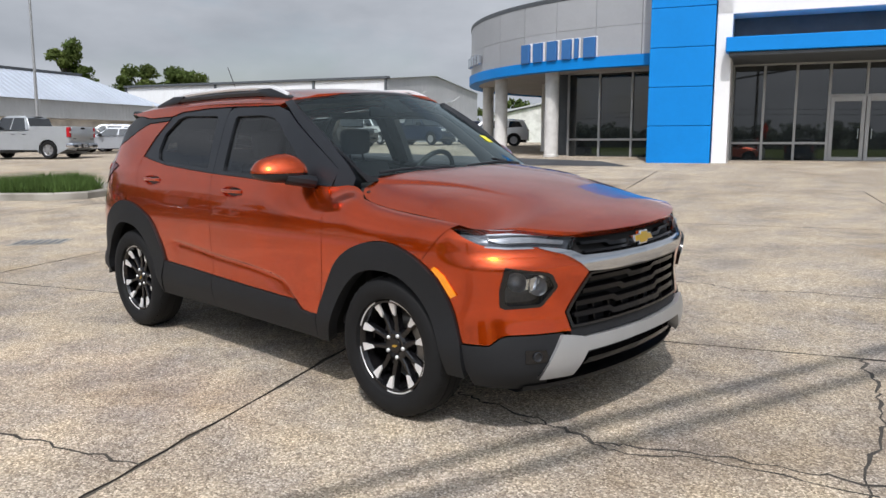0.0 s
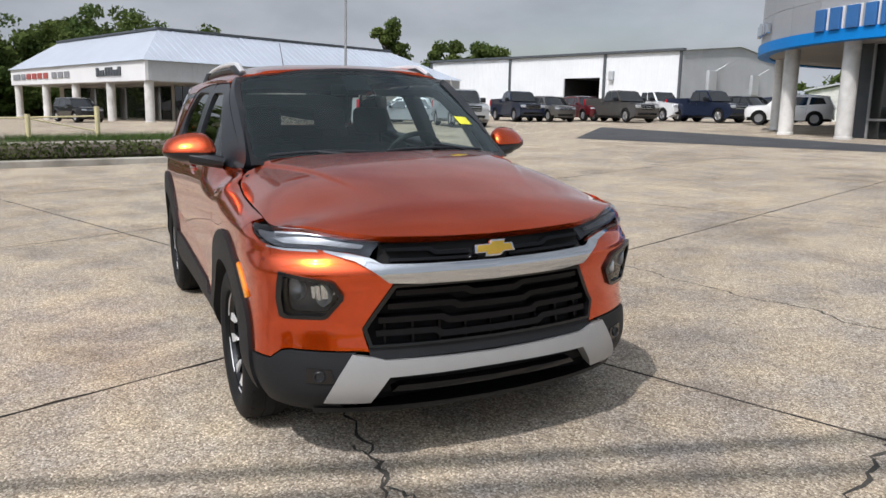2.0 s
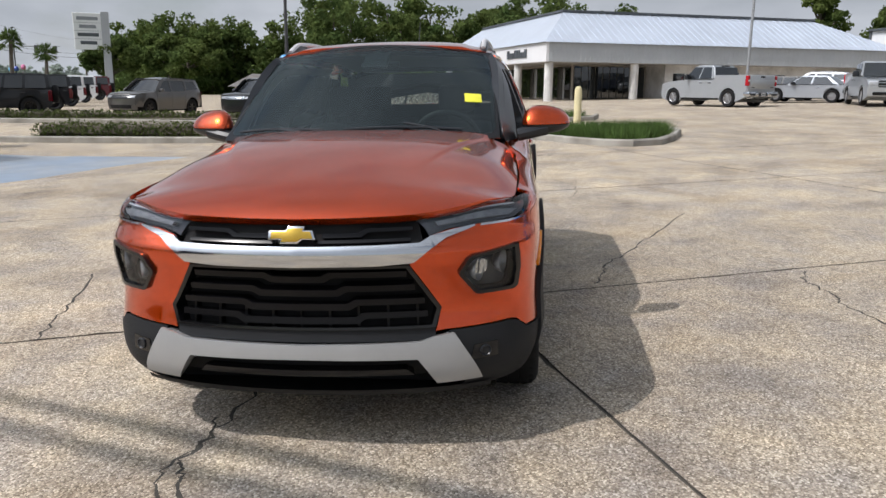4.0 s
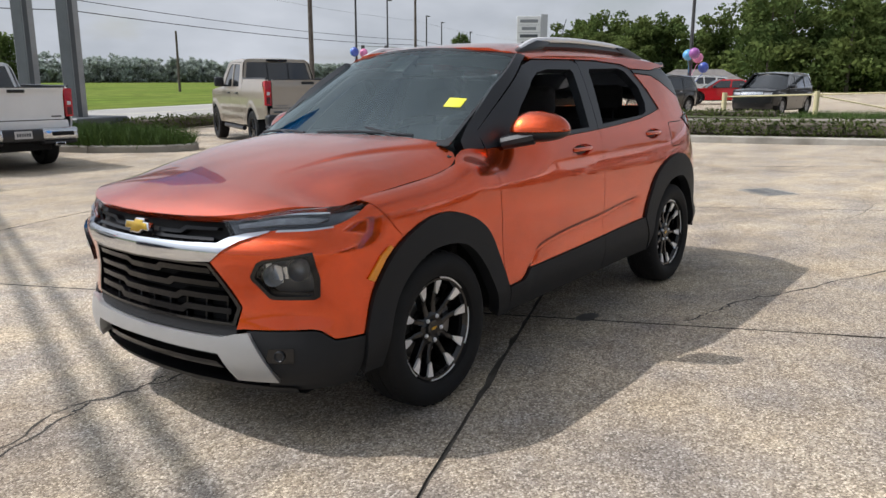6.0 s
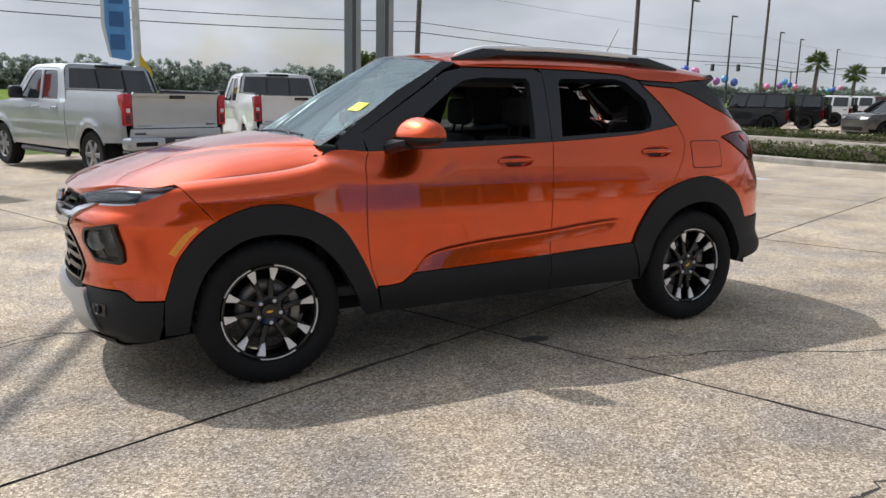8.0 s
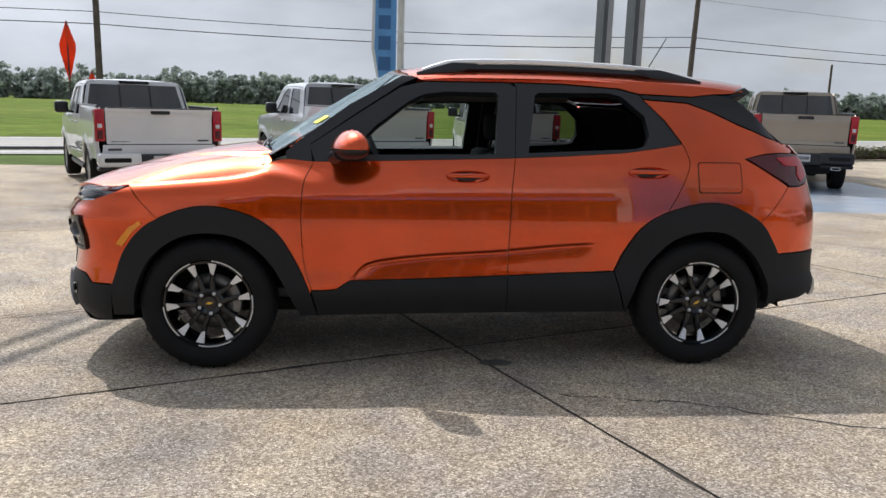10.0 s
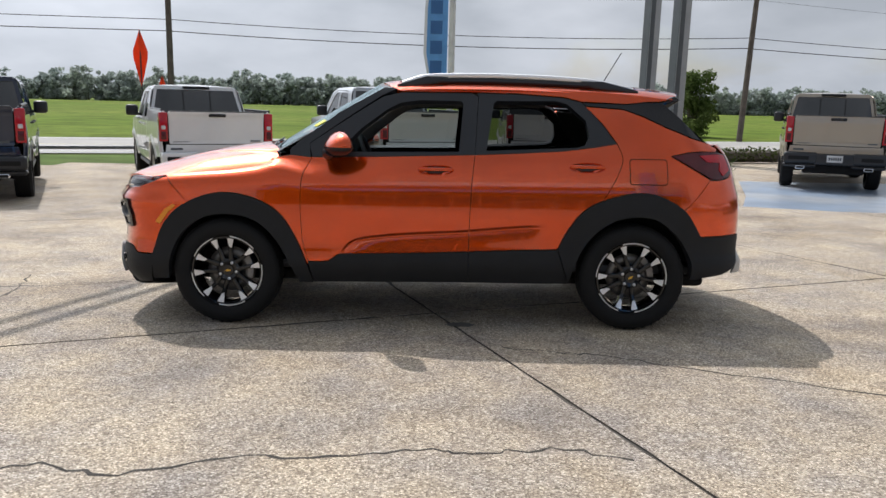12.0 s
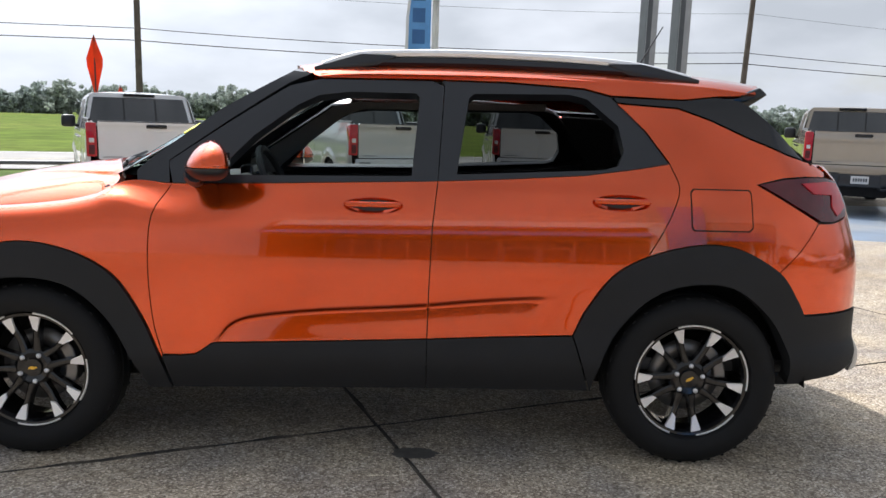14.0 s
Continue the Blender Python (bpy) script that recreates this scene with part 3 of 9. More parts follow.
for k in range(2):
    u0 = 5.90 + k * 1.12
    bm = bmesh.new()
    for lo, hi in (((u0, BZ + .05), (u0 + .13, BZ + 2.42)), ((u0 + .97, BZ + .05), (u0 + 1.10, BZ + 2.42)), ((u0 + .13, BZ + 2.24), (u0 + .97, BZ + 2.42)), ((u0 + .13, BZ + .05), (u0 + .97, BZ + .32))):
        box(bm, (lo[0], 2.50, lo[1]), (hi[0], 2.60, hi[1]), .01, 1)
    leaf = part("entrance_door", tr(bm, DM), FRAME_METAL, DEALER, "glazed door in a wide aluminium frame")
    bm = bmesh.new()
    box(bm, (u0 + .12, 2.54, BZ + .31), (u0 + .98, 2.555, BZ + 2.25))
    part("pane", tr(bm, DM), SHOP_GLASS, leaf)
    bm = bmesh.new()
    tube(bm, [(u0 + (.90 if k == 0 else .20), 2.46, BZ + .95), (u0 + (.90 if k == 0 else .20), 2.46, BZ + 1.30)], .018, 8)
    part("door_handle", tr(bm, DM), CHROME, leaf)
glazing("shopfront", dloc(8.2, 2.6), dloc(16, 2.6), BZ + .05, BZ + 3.6, 7, [BZ + .80])
glazing("shopfront", dloc(-4.1, 5.4), dloc(0.1, 4.6), BZ + .15, BZ + 3.75, 3, [BZ + .95])
bm = bmesh.new()
box(bm, (.0, 3.2, BZ - .3), (16, 3.5, BZ + 6.0))
box(bm, (-5.2, 5.9, BZ - .3), (.1, 6.2, BZ + 4.1))
box(bm, (-3.4, 3.2, BZ + 5.7), (16, 14, BZ + 6.0))
box(bm, (15.8, 0, BZ - .3), (16.1, 14, BZ + 6.0))
box(bm, (2.66, 2.62, BZ - .3), (16, 3.3, BZ + .05))
part("wall", tr(bm, DM), DARK_TRIM, DEALER)
# raised name letters as plain blue shapes with bright edges
for k, deg in enumerate((257.6, 261.1, 264.8, 268.3, 270.5, 273.3)):
    t = math.radians(deg)
    w = (0.5, 0.5, 0.51, 0.44, 0.17, 0.53)[k]
    bm = bmesh.new()
    box(bm, (-w / 2, -.16, 0), (w / 2, -.02, 0.79), .02, 1)
    m = Matrix.Translation((RC[0] + (RR + .03) * math.cos(t), RC[1] + (RR + .03) * math.sin(t), BZ + 4.11)) @ pose(0, 0, 0, 0, 0, deg + 90)
    ch = part("sign_letter", tr(bm, m), SIGN_BLUE, DEALER, "blue raised sign letter block")
    bm = bmesh.new()
    box(bm, (-w / 2 - .03, -.03, -.03), (w / 2 + .03, .06, 0.82), .01, 1)
    part("letter_edge", tr(bm, m), SIGN_WHITE, ch)
for k in range(6):
    t = math.radians(226 + 2.2 * k)
    bm = bmesh.new()
    box(bm, (-.14, -.18, 0), (.14, 0, (.5, .42, .55, .42, .5, .42)[k]), .03, 1)
    m = Matrix.Translation((RC[0] + (RR + .03) * math.cos(t), RC[1] + (RR + .03) * math.sin(t), BZ + 4.5)) @ pose(0, 0, 0, 0, 0, 226 + 2.2 * k + 90)
    part("chrome_letter", tr(bm, m), CHROME, DEALER, "bright metal letter block")
# ---- plants ----
def leaf_mesh(name, blobs, per, size, seed, flat=0.0):
    """Many small leaves scattered through clumps: blobs are (x, y, z, rx, ry, rz)."""
    rng = np.random.default_rng(seed)
    b = np.array(blobs, float)
    k = len(b)
    c = np.repeat(b[:, :3], per, 0)
    r = np.repeat(b[:, 3:], per, 0)
    d = rng.normal(size=(k * per, 3))
    d /= np.linalg.norm(d, axis=1)[:, None]
    p = c + d * r * (rng.random((k * per, 1)) ** .35)
    n = d + rng.normal(size=d.shape) * .7
    n /= np.linalg.norm(n, axis=1)[:, None]
    a = np.cross(n, rng.normal(size=d.shape))
    a /= np.linalg.norm(a, axis=1)[:, None]
    e = np.cross(n, a)
    s = size * (.6 + .8 * rng.random((k * per, 1)))
    v = np.stack([p - a * s, p + e * s * .55, p + a * s, p - e * s * .55], 1).reshape(-1, 3)
    f = np.arange(k * per * 4).reshape(-1, 4)
    me = bpy.data.meshes.new(name)
    me.from_pydata(v.tolist(), [], f.tolist())
    return me


def tree(x, y, h, spread, seed, label, per=60, leaf=.16, trunk=.45, mat_leaf=None, group=""):
    rng = random.Random(seed)
    t = thing("tree", label, "tree", stand(x, y, rng.uniform(0, 360), -.1), group)
    bm = bmesh.new()
    base = h * .045
    top = h * trunk
    pts = [(0, 0, 0), (rng.uniform(-.1, .1), rng.uniform(-.1, .1), top * .5), (rng.uniform(-.3, .3), rng.uniform(-.3, .3), top), (rng.uniform(-.3, .3), rng.uniform(-.3, .3), h * .85)]
    tube(bm, pts, base, 8, base * .25)
    blobs = []
    for i in range(max(14, int(spread * 7))):
        a, q = rng.uniform(0, 6.28), rng.uniform(.25, 1) * spread
        z = top + (h - top) * rng.uniform(.05, .95)
        q *= 1.05 - .75 * abs((z - top) / (h - top) - .4)
        end = (q * math.cos(a), q * math.sin(a), z)
        mid = (end[0] * .45, end[1] * .45, z - (h - top) * .16)
        tube(bm, [(0, 0, max(top * .8, z - (h - top) * .35)), mid, end], base * .35, 5, base * .08)
        for k in range(3):
            s = rng.uniform(.45, .95) * spread * .36
            blobs.append((end[0] + rng.uniform(-.5, .5) * s, end[1] + rng.uniform(-.5, .5) * s, end[2] + rng.uniform(-.4, .5) * s, s, s, s * .7))
    part("trunk", bm, BARK, t, "grey-brown trunk with limbs")
    me = leaf_mesh("crown", blobs, per, leaf, seed)
    me.materials.append(mat_leaf or LEAF)
    o = new("crown", me)
    o.parent = t
    o["label"] = "leafy green crown"
    return t


def hedge(name, pts, w, h, label, seed, leaf=.05, density=260):
    """A clipped hedge along a line of ground points."""
    rng = np.random.default_rng(seed)
    blobs = []
    for a, b in zip(pts, pts[1:]):
        d = math.hypot(b[0] - a[0], b[1] - a[1])
        for i in range(max(1, int(d / .35))):
            t = (i + .5) / max(1, int(d / .35))
            x, y = a[0] + (b[0] - a[0]) * t, a[1] + (b[1] - a[1]) * t
            k = h * (.86 + .22 * rng.random())
            blobs.append((x, y, ground_z(x, y) + k * .52, w * .55, w * .55, k * .5))
    me = leaf_mesh(name, blobs, density, leaf, seed)
    me.materials.append(LEAF_HEDGE)
    o = tagged(new(name, me), label, "hedge", kind="stuff")
    bm = bmesh.new()
    for a, b in zip(pts, pts[1:]):
        d = math.hypot(b[0] - a[0], b[1] - a[1])
        n = max(1, int(d / 2))
        for i in range(n):
            t0, t1 = i / n, (i + 1) / n
            p, q = (a[0] + (b[0] - a[0]) * t0, a[1] + (b[1] - a[1]) * t0), (a[0] + (b[0] - a[0]) * t1, a[1] + (b[1] - a[1]) * t1)
            tube(bm, [(p[0], p[1], ground_z(*p) + h * .42), (q[0], q[1], ground_z(*q) + h * .42)], min(w, h) * .40, 6)
    c = finish("hedge_wood", bm, BARK, o, smooth=0)
    return o


def tufts(name, poly, n, h, label, seed, blade=.012):
    """Grass or ground cover standing in an outline."""
    rng = np.random.default_rng(seed)
    q = np.array(poly)
    lo, hi = q.min(0), q.max(0)
    p = lo + (hi - lo) * rng.random((n * 2, 2))
    p = p[inside(p[:, 0], p[:, 1], poly)][:n]
    z = np.array([ground_z(*v) for v in p])
    ang = rng.random(len(p)) * 6.28
    tip = rng.normal(size=(len(p), 2)) * h * .55
    hh = h * (.55 + .7 * rng.random(len(p)))
    dx, dy = np.cos(ang) * blade, np.sin(ang) * blade
    v = np.stack([np.stack([p[:, 0] - dx, p[:, 1] - dy, z], -1), np.stack([p[:, 0] + dx, p[:, 1] + dy, z], -1), np.stack([p[:, 0] + tip[:, 0], p[:, 1] + tip[:, 1], z + hh + .10], -1)], 1).reshape(-1, 3)
    me = bpy.data.meshes.new(name)
    me.from_pydata(v.tolist(), [], np.arange(len(v)).reshape(-1, 3).tolist())
    me.materials.append(BLADES)
    return tagged(new(name, me), label, "grass", kind="stuff")


def kerb(name, pts, label, w=.16, h=.15, closed=False):
    """A concrete kerb along a line on the lot, with a rounded top."""
    bm = bmesh.new()
    prof = [(-w / 2, -.05), (-w / 2, h - .03), (-w / 2 + .03, h), (w / 2 - .03, h), (w / 2, h - .03), (w / 2, -.05)]
    pts = [Vector((x, y, 0)) for x, y in pts]
    rows = []
    n = len(pts)
    for i, p in enumerate(pts):
        d = (pts[(i + 1) % n] - pts[i - 1]) if closed else (pts[min(i + 1, n - 1)] - pts[max(i - 1, 0)])
        d.normalize()
        s = Vector((-d.y, d.x, 0))
        rows.append([bm.verts.new((p + s * a) + Vector((0, 0, ground_z(p.x, p.y) + b))) for a, b in prof])
    m = len(prof)
    for i in range(n if closed else n - 1):
        p, q = rows[i], rows[(i + 1) % n]
        for j in range(m - 1):
            bm.faces.new((p[j], q[j], q[j + 1], p[j + 1]))
    if not closed:
        bm.faces.new(rows[0])
        bm.faces.new(rows[-1][::-1])
    bmesh.ops.recalc_face_normals(bm, faces=bm.faces)
    return tagged(finish(name, bm, KERB), label, "kerb", kind="structure")


def bed(name, poly, material, label, lift=.08):
    bm = bmesh.new()
    bm.faces.new([bm.verts.new((x, y, ground_z(x, y) + lift)) for x, y in poly])
    return tagged(finish(name, bm, material), label, "planting bed", kind="structure")


# planted islands between the lots
ISLE_A = [(-14.2, -13.0), (-14.3, -8), (-14.4, -3), (-14.35, .9), (-14.0, 1.3), (-13.0, 1.9), (-12.2, 2.5), (-11.95, 3.1), (-12.3, 3.7), (-13.5, 4.2), (-15.4, 4.7), (-16.1, 4.75), (-16.2, -13)]
kerb("kerb", ISLE_A, "grey concrete kerb round the planted island")
bed("planting_bed", ISLE_A, MULCH, "brown mulch bed inside the kerb")
hedge("hedge", [(-15.4, -12.6), (-15.4, -6), (-15.45, .5)], .95, .52, "clipped dark green hedge behind the kerb", 3, .045, 300)
tufts("grass", [(-14.2, 1.4), (-12.2, 2.6), (-12.1, 3.3), (-13.6, 4.1), (-16, 4.5), (-16, 1.2)], 9000, .28, "tall green grass in the kerbed island", 5)
kerb("kerb", [(-22.8, -22), (-22.8, -8), (-22.9, 2.2), (-23.6, 3.2), (-26, 3.6)], "grey concrete kerb along the far hedge")
hedge("hedge", [(-24.2, -21), (-24.2, -8), (-24.3, -4.4)], .9, .46, "low clipped hedge beside the far lane", 4, .055, 200)
tufts("grass", [(-23.2, -4), (-23.2, 2.4), (-26, 3.2), (-26, -4)], 5000, .25, "green grass round the barrier", 6)
bed("planting_bed", [(-22.9, -22), (-22.9, 2.2), (-23.6, 3.1), (-26, 3.5), (-26, -22)], MULCH, "brown mulch bed inside the far kerb")
ISLE_B = curve([(-5.2, -14.6), (-6.2, -13.4), (-6.9, -13.15), (-7.3, -13.6), (-7.4, -15), (-7.3, -18), (-6.6, -19), (-5, -19), (-4.4, -17), (-5.2, -14.6)], 4)
kerb("kerb", ISLE_B, "grey kerb round a small planted bed")
bed("planting_bed", ISLE_B[:-1], GRASS, "planted bed by the sign")
tufts("ground_cover", ISLE_B[:-1], 9000, .42, "dense dark green ground cover plants", 8, .018)
hedge("hedge", [(-8.6, -19.4), (-12, -20.4), (-20, -22.6)], .7, .5, "low green hedge along the highway", 9, .05, 160)
# the blue-painted apron
bm = bmesh.new()
vs = [[bm.verts.new((x, y, ground_z(x, y) - .004)) for x, y in r] for r in (((-5.4, -7.6), (-6.2, -9.5), (-7.4, -13)), ((-8.0, -6.5), (-8.6, -9.5), (-9.4, -13)), ((-10.3, -5.6), (-10.6, -9.5), (-11.2, -13)))]
for i in range(2):
    for j in range(2):
        bm.faces.new((vs[i][j], vs[i + 1][j], vs[i + 1][j + 1], vs[i][j + 1]))
tagged(finish("apron", bm, WETLOT), "worn blue-grey painted concrete apron", "pavement", kind="structure")
bm = bmesh.new()
vs = [bm.verts.new((x, y, ground_z(x, y) - .004)) for x, y in ((-20, 15.5), (-8.5, 19.0), (-11, 21.5), (-19, 22.8), (-30, 24))]
bm.faces.new(vs)
tagged(finish("drive_patch", bm, ASPHALT), "dark asphalt patch beside the rotunda", "pavement", kind="structure")

# trees
tree(-115, 43, 15, 3.6, 21, "tall loose-crowned tree behind the low building", 70, .30)
tree(-108, 50.5, 11, 4.0, 22, "round green tree behind the low building", 70, .30)
tree(-106, 57, 11, 4.4, 23, "round green tree behind the low building", 70, .30)
tree(-125, 18, 12, 3.0, 24, "green tree behind the low building", 50, .30)
rb = random.Random(25)
t = thing("bush", "tall leafy bush by the utility pole", "bush", stand(-16.3, -45.0))
bm = bmesh.new()
blobs = []
for k in range(34):
    a, z = rb.uniform(0, 6.28), rb.uniform(.3, 3.5) if k > 4 else rb.uniform(3.3, 3.9)
    q = rb.uniform(.2, 1) * (2.6 - .45 * z)
    x, y = q * math.cos(a) - .10 * z, q * math.sin(a)
    tube(bm, [(0, 0, 0), (x * .5, y * .5, z * .6), (x, y, z)], .05, 5, .015)
    s = rb.uniform(.45, .8)
    blobs.append((x, y, z, s, s, s * .8))
part("stems", bm, BARK, t)
me = leaf_mesh("leaves", blobs, 190, .11, 25)
me.materials.append(LEAF)
o = new("leaves", me)
o.parent = t
o["label"] = "dense green leaves"
for i, (x, y, h) in enumerate(((-90, -52, 7.0), (-96, -47, 7.4), (-93, -43, 6.4))):
    tree(x, y, h, 3.6, 30 + i, "broad dark green oak at the lot's edge", 130, .24)


def woods(name, path, rows, h, label, seed, per, leaf, material, base=.0, tight=.26, clumps=14):
    """A stand of trees too dense to part: trunks and leaf clumps, its top uneven."""
    rng = np.random.default_rng(seed)
    p = np.array(path, float)
    seg = np.linalg.norm(np.diff(p, axis=0), axis=1)
    cum = np.concatenate([[0], np.cumsum(seg)])
    blobs = []
    bm = bmesh.new()
    gap = h * tight
    for r in range(rows):
        for s in np.arange(0, cum[-1], gap):
            s2 = s + rng.uniform(-.5, .5) * gap
            x, y = np.interp(s2, cum, p[:, 0]), np.interp(s2, cum, p[:, 1])
            x += rng.uniform(-1, 1) * gap + (p[-1, 1] - p[0, 1]) / cum[-1] * -r * gap * 1.2 * (1)
            y += rng.uniform(-1, 1) * gap + (p[-1, 0] - p[0, 0]) / cum[-1] * r * gap * 1.2
            hh = h * rng.uniform(.50, 1.12) * (1.12 if rng.random() < .15 else 1)
            g = ground_z(x, y)
            tube(bm, [(x, y, g), (x + rng.uniform(-.3, .3), y, g + hh * .8)], h * .018, 5, h * .006)
            for k in range(clumps):
                z = hh * rng.uniform(base + .06, .95)
                q = hh * .19 * (1.25 - z / hh * .6)
                blobs.append((x + rng.normal() * q, y + rng.normal() * q, g + z, q * rng.uniform(.6, 1.1), q * rng.uniform(.6, 1.1), q * rng.uniform(.45, .8)))
    me = leaf_mesh(name, blobs, per, leaf, seed)
    me.materials.append(material)
    o = tagged(new(name, me), label, "woods", kind="stuff")
    finish("trunks", bm, BARK, o, smooth=0)
    return o


woods("woods", [(-128, 10), (-122, -14), (-115, -31)], 4, 14.5, "dense mixed woods beyond the car lots", 41, 100, .34, LEAF, clumps=26)
woods("woods", [(-112, -36), (-108, -48), (-118, -60)], 3, 9.5, "low mixed trees beside the woods", 44, 90, .30, LEAF, clumps=24)
woods("tree_line", [(330, -210), (150, -262), (0, -275), (-160, -300), (-330, -320), (-420, -250)], 3, 9.8, "distant tree line across the field", 42, 26, .62, LEAF_HAZY, tight=.24, clumps=16)
woods("tree_line", [(-150, 118), (-110, 150), (-60, 172), (0, 190)], 1, 11, "distant trees behind the sheds", 43, 26, .6, LEAF)


def palm(x, y, h, seed):
    rng = random.Random(seed)
    t = thing("palm", "tall cabbage palm with a round head", "palm tree", stand(x, y))
    bm = bmesh.new()
    tube(bm, [(0, 0, 0), (.1, 0, h * .5), (0, .1, h)], .22, 8, .17)
    part("trunk", bm, BARK, t)
    bm = bmesh.new()
    for k in range(54):
        a, e = rng.uniform(0, 6.28), rng.uniform(-.75, 1.4)
        d = Vector((math.cos(a) * math.cos(e), math.sin(a) * math.cos(e), math.sin(e)))
        s = d.cross(Vector((0, 0, 1))).normalized()
        stalk = Vector((0, 0, h)) + d * rng.uniform(.45, .75)
        tube(bm, [(0, 0, h), stalk], .02, 4)
        for q in range(9):
            t2 = (q - 4) * .26
            way = (d * math.cos(t2) + s * math.sin(t2)).normalized()
            tip = stalk + way * rng.uniform(.62, .85) + Vector((0, 0, -.12 - .06 * abs(q - 4)))
            mid = stalk.lerp(tip, .5) + Vector((0, 0, .05))
            o = way.cross(d + Vector((0, 0, .3))).normalized() * .045
            v = [bm.verts.new(p) for p in (stalk, mid - o, tip, mid + o)]
            bm.faces.new(v)
    part("fronds", bm, LEAF, t, "dark green fronds", smooth=0)


HOUSE = thing("low_house", "low building with a grey hipped roof beyond the lots", "building", stand(-86, -29.2, 110, -1.5), kind="structure")
bm = bmesh.new()
box(bm, (-4.6, -4, -.2), (4.6, 4, 2.6), .05, 1)
part("wall", bm, BEIGE_WALL, HOUSE)
bm = bmesh.new()
v = [bm.verts.new(p) for p in ((-5.4, -4.6, 2.6), (5.4, -4.6, 2.6), (5.4, 4.6, 2.6), (-5.4, 4.6, 2.6), (-2.6, 0, 4.1), (2.6, 0, 4.1))]
for f in ((0, 1, 5, 4), (1, 2, 5), (2, 3, 4, 5), (3, 0, 4), (3, 2, 1, 0)):
    bm.faces.new([v[q] for q in f])
part("roof", bm, SHINGLE, HOUSE, smooth=0)
palm(-65, -48, 5.2, 1)
palm(-75, -51, 4.4, 2)

# ---- the low showroom across the lot ----
LOW = thing("low_showroom", "low white showroom with hipped metal roof and columns", "building", kind="structure")
LP0, LA, LB = Vector((-53.3, 2.2, 0)), Vector((-.934, -.357, 0)), Vector((-.357, .934, 0))
LM = Matrix(((LA.x, LB.x, 0, LP0.x), (LA.y, LB.y, 0, LP0.y), (0, 0, 1, .30), (0, 0, 0, 1)))
# local: u along the front (away), v along the side
bm = bmesh.new()
box(bm, (0, 0, 3.0), (29, .25, 4.4), .02, 1)
part("front_fascia", tr(bm, LM), PANEL_WHITE, LOW, "white front fascia")
bm = bmesh.new()
box(bm, (0, .25, 3.0), (.25, 32, 4.4), .02, 1)
for k in range(80):
    box(bm, (-.025, .4 + k * .395, 3.02), (0, .55 + k * .395, 4.38), .006, 1)
part("side_fascia", tr(bm, LM), GREY_METAL, LOW, "ribbed grey metal side fascia")
bm = bmesh.new()
q = [(-.2, -.2, 4.4), (29.2, -.2, 4.4), (29.2, 32.2, 4.4), (-.2, 32.2, 4.4), (4.5, 3.2, 7.0), (25, 3.2, 7.0), (25, 26.5, 7.0), (4.5, 26.5, 7.0)]
v = [bm.verts.new(p) for p in q]
for f in ((0, 1, 5, 4), (1, 2, 6, 5), (2, 3, 7, 6), (3, 0, 4, 7), (4, 5, 6, 7)):
    bm.faces.new([v[i] for i in f])
bmesh.ops.recalc_face_normals(bm, faces=bm.faces)
part("roof", tr(bm, LM), ROOF_METAL, LOW, "pale standing-seam hipped roof", smooth=0)
bm = bmesh.new()
for k in range(54):
    t = k / 54
    y0 = .2 + t * 31.6
    y1 = min(max(y0, 3.2), 26.5)
    f = min(1, (y0 + .2) / 3.4, (32.2 - y0) / 5.7)
    tube(bm, [(-.2, y0, 4.42), (-.2 + 4.7 * f, y0, 4.42 + 2.6 * f)], .03, 4)
part("roof_ribs", tr(bm, LM), ROOF_METAL, LOW)
bm = bmesh.new()
box(bm, (4.3, 3.0, 6.98), (25.2, 26.7, 7.16), .02, 1)
part("ridge_cap", tr(bm, LM), DARK_TRIM, LOW, "dark ridge cap")
bm = bmesh.new()
box(bm, (0, 0, 2.96), (29, 32, 3.0))
part("soffit", tr(bm, LM), SOFFIT, LOW)
for u, vv in [(.45, .45), (7, .45), (14, .45), (21, .45), (28.5, .45), (.45, 7.5)]:
    bm = bmesh.new()
    lathe(bm, [(.36, -.4), (.36, .15), (.33, .17), (.33, 2.97), (.001, 2.97)], 20, "z")
    tr(bm, LM @ pose(u, vv, 0))
    bmesh.ops.recalc_face_normals(bm, faces=bm.faces)
    part("column", bm, STUCCO, LOW, "round white column")
bm = bmesh.new()
box(bm, (4, 4, -.5), (28, 31.5, 2.97))
part("wall", tr(bm, LM), BEIGE_WALL, LOW)
bm = bmesh.new()
box(bm, (1.0, 10.5, -.5), (4, 31.5, 2.97))
part("side_wall", tr(bm, LM), STUCCO, LOW, "pale side wall")
for k in range(10):
    bm = bmesh.new()
    box(bm, (3.9, 4.1 + k * .63, .1), (3.99, 4.66 + k * .63, 2.8))
    part("window", tr(bm, LM), SHOP_GLASS, LOW, "tall dark showroom window")
for k in range(14):
    bm = bmesh.new()
    box(bm, (4.3 + k * 1.6, 3.9, .1), (5.75 + k * 1.6, 3.98, 2.8))
    part("window", tr(bm, LM), SHOP_GLASS, LOW, "tall dark showroom window")
for v0 in (11.2, 12.8, 14.2, 20.5, 24.0):
    bm = bmesh.new()
    box(bm, (.93, v0, 1.1), (.99, v0 + 1.0, 2.3))
    part("window", tr(bm, LM), SHOP_GLASS, LOW, "dark side window")
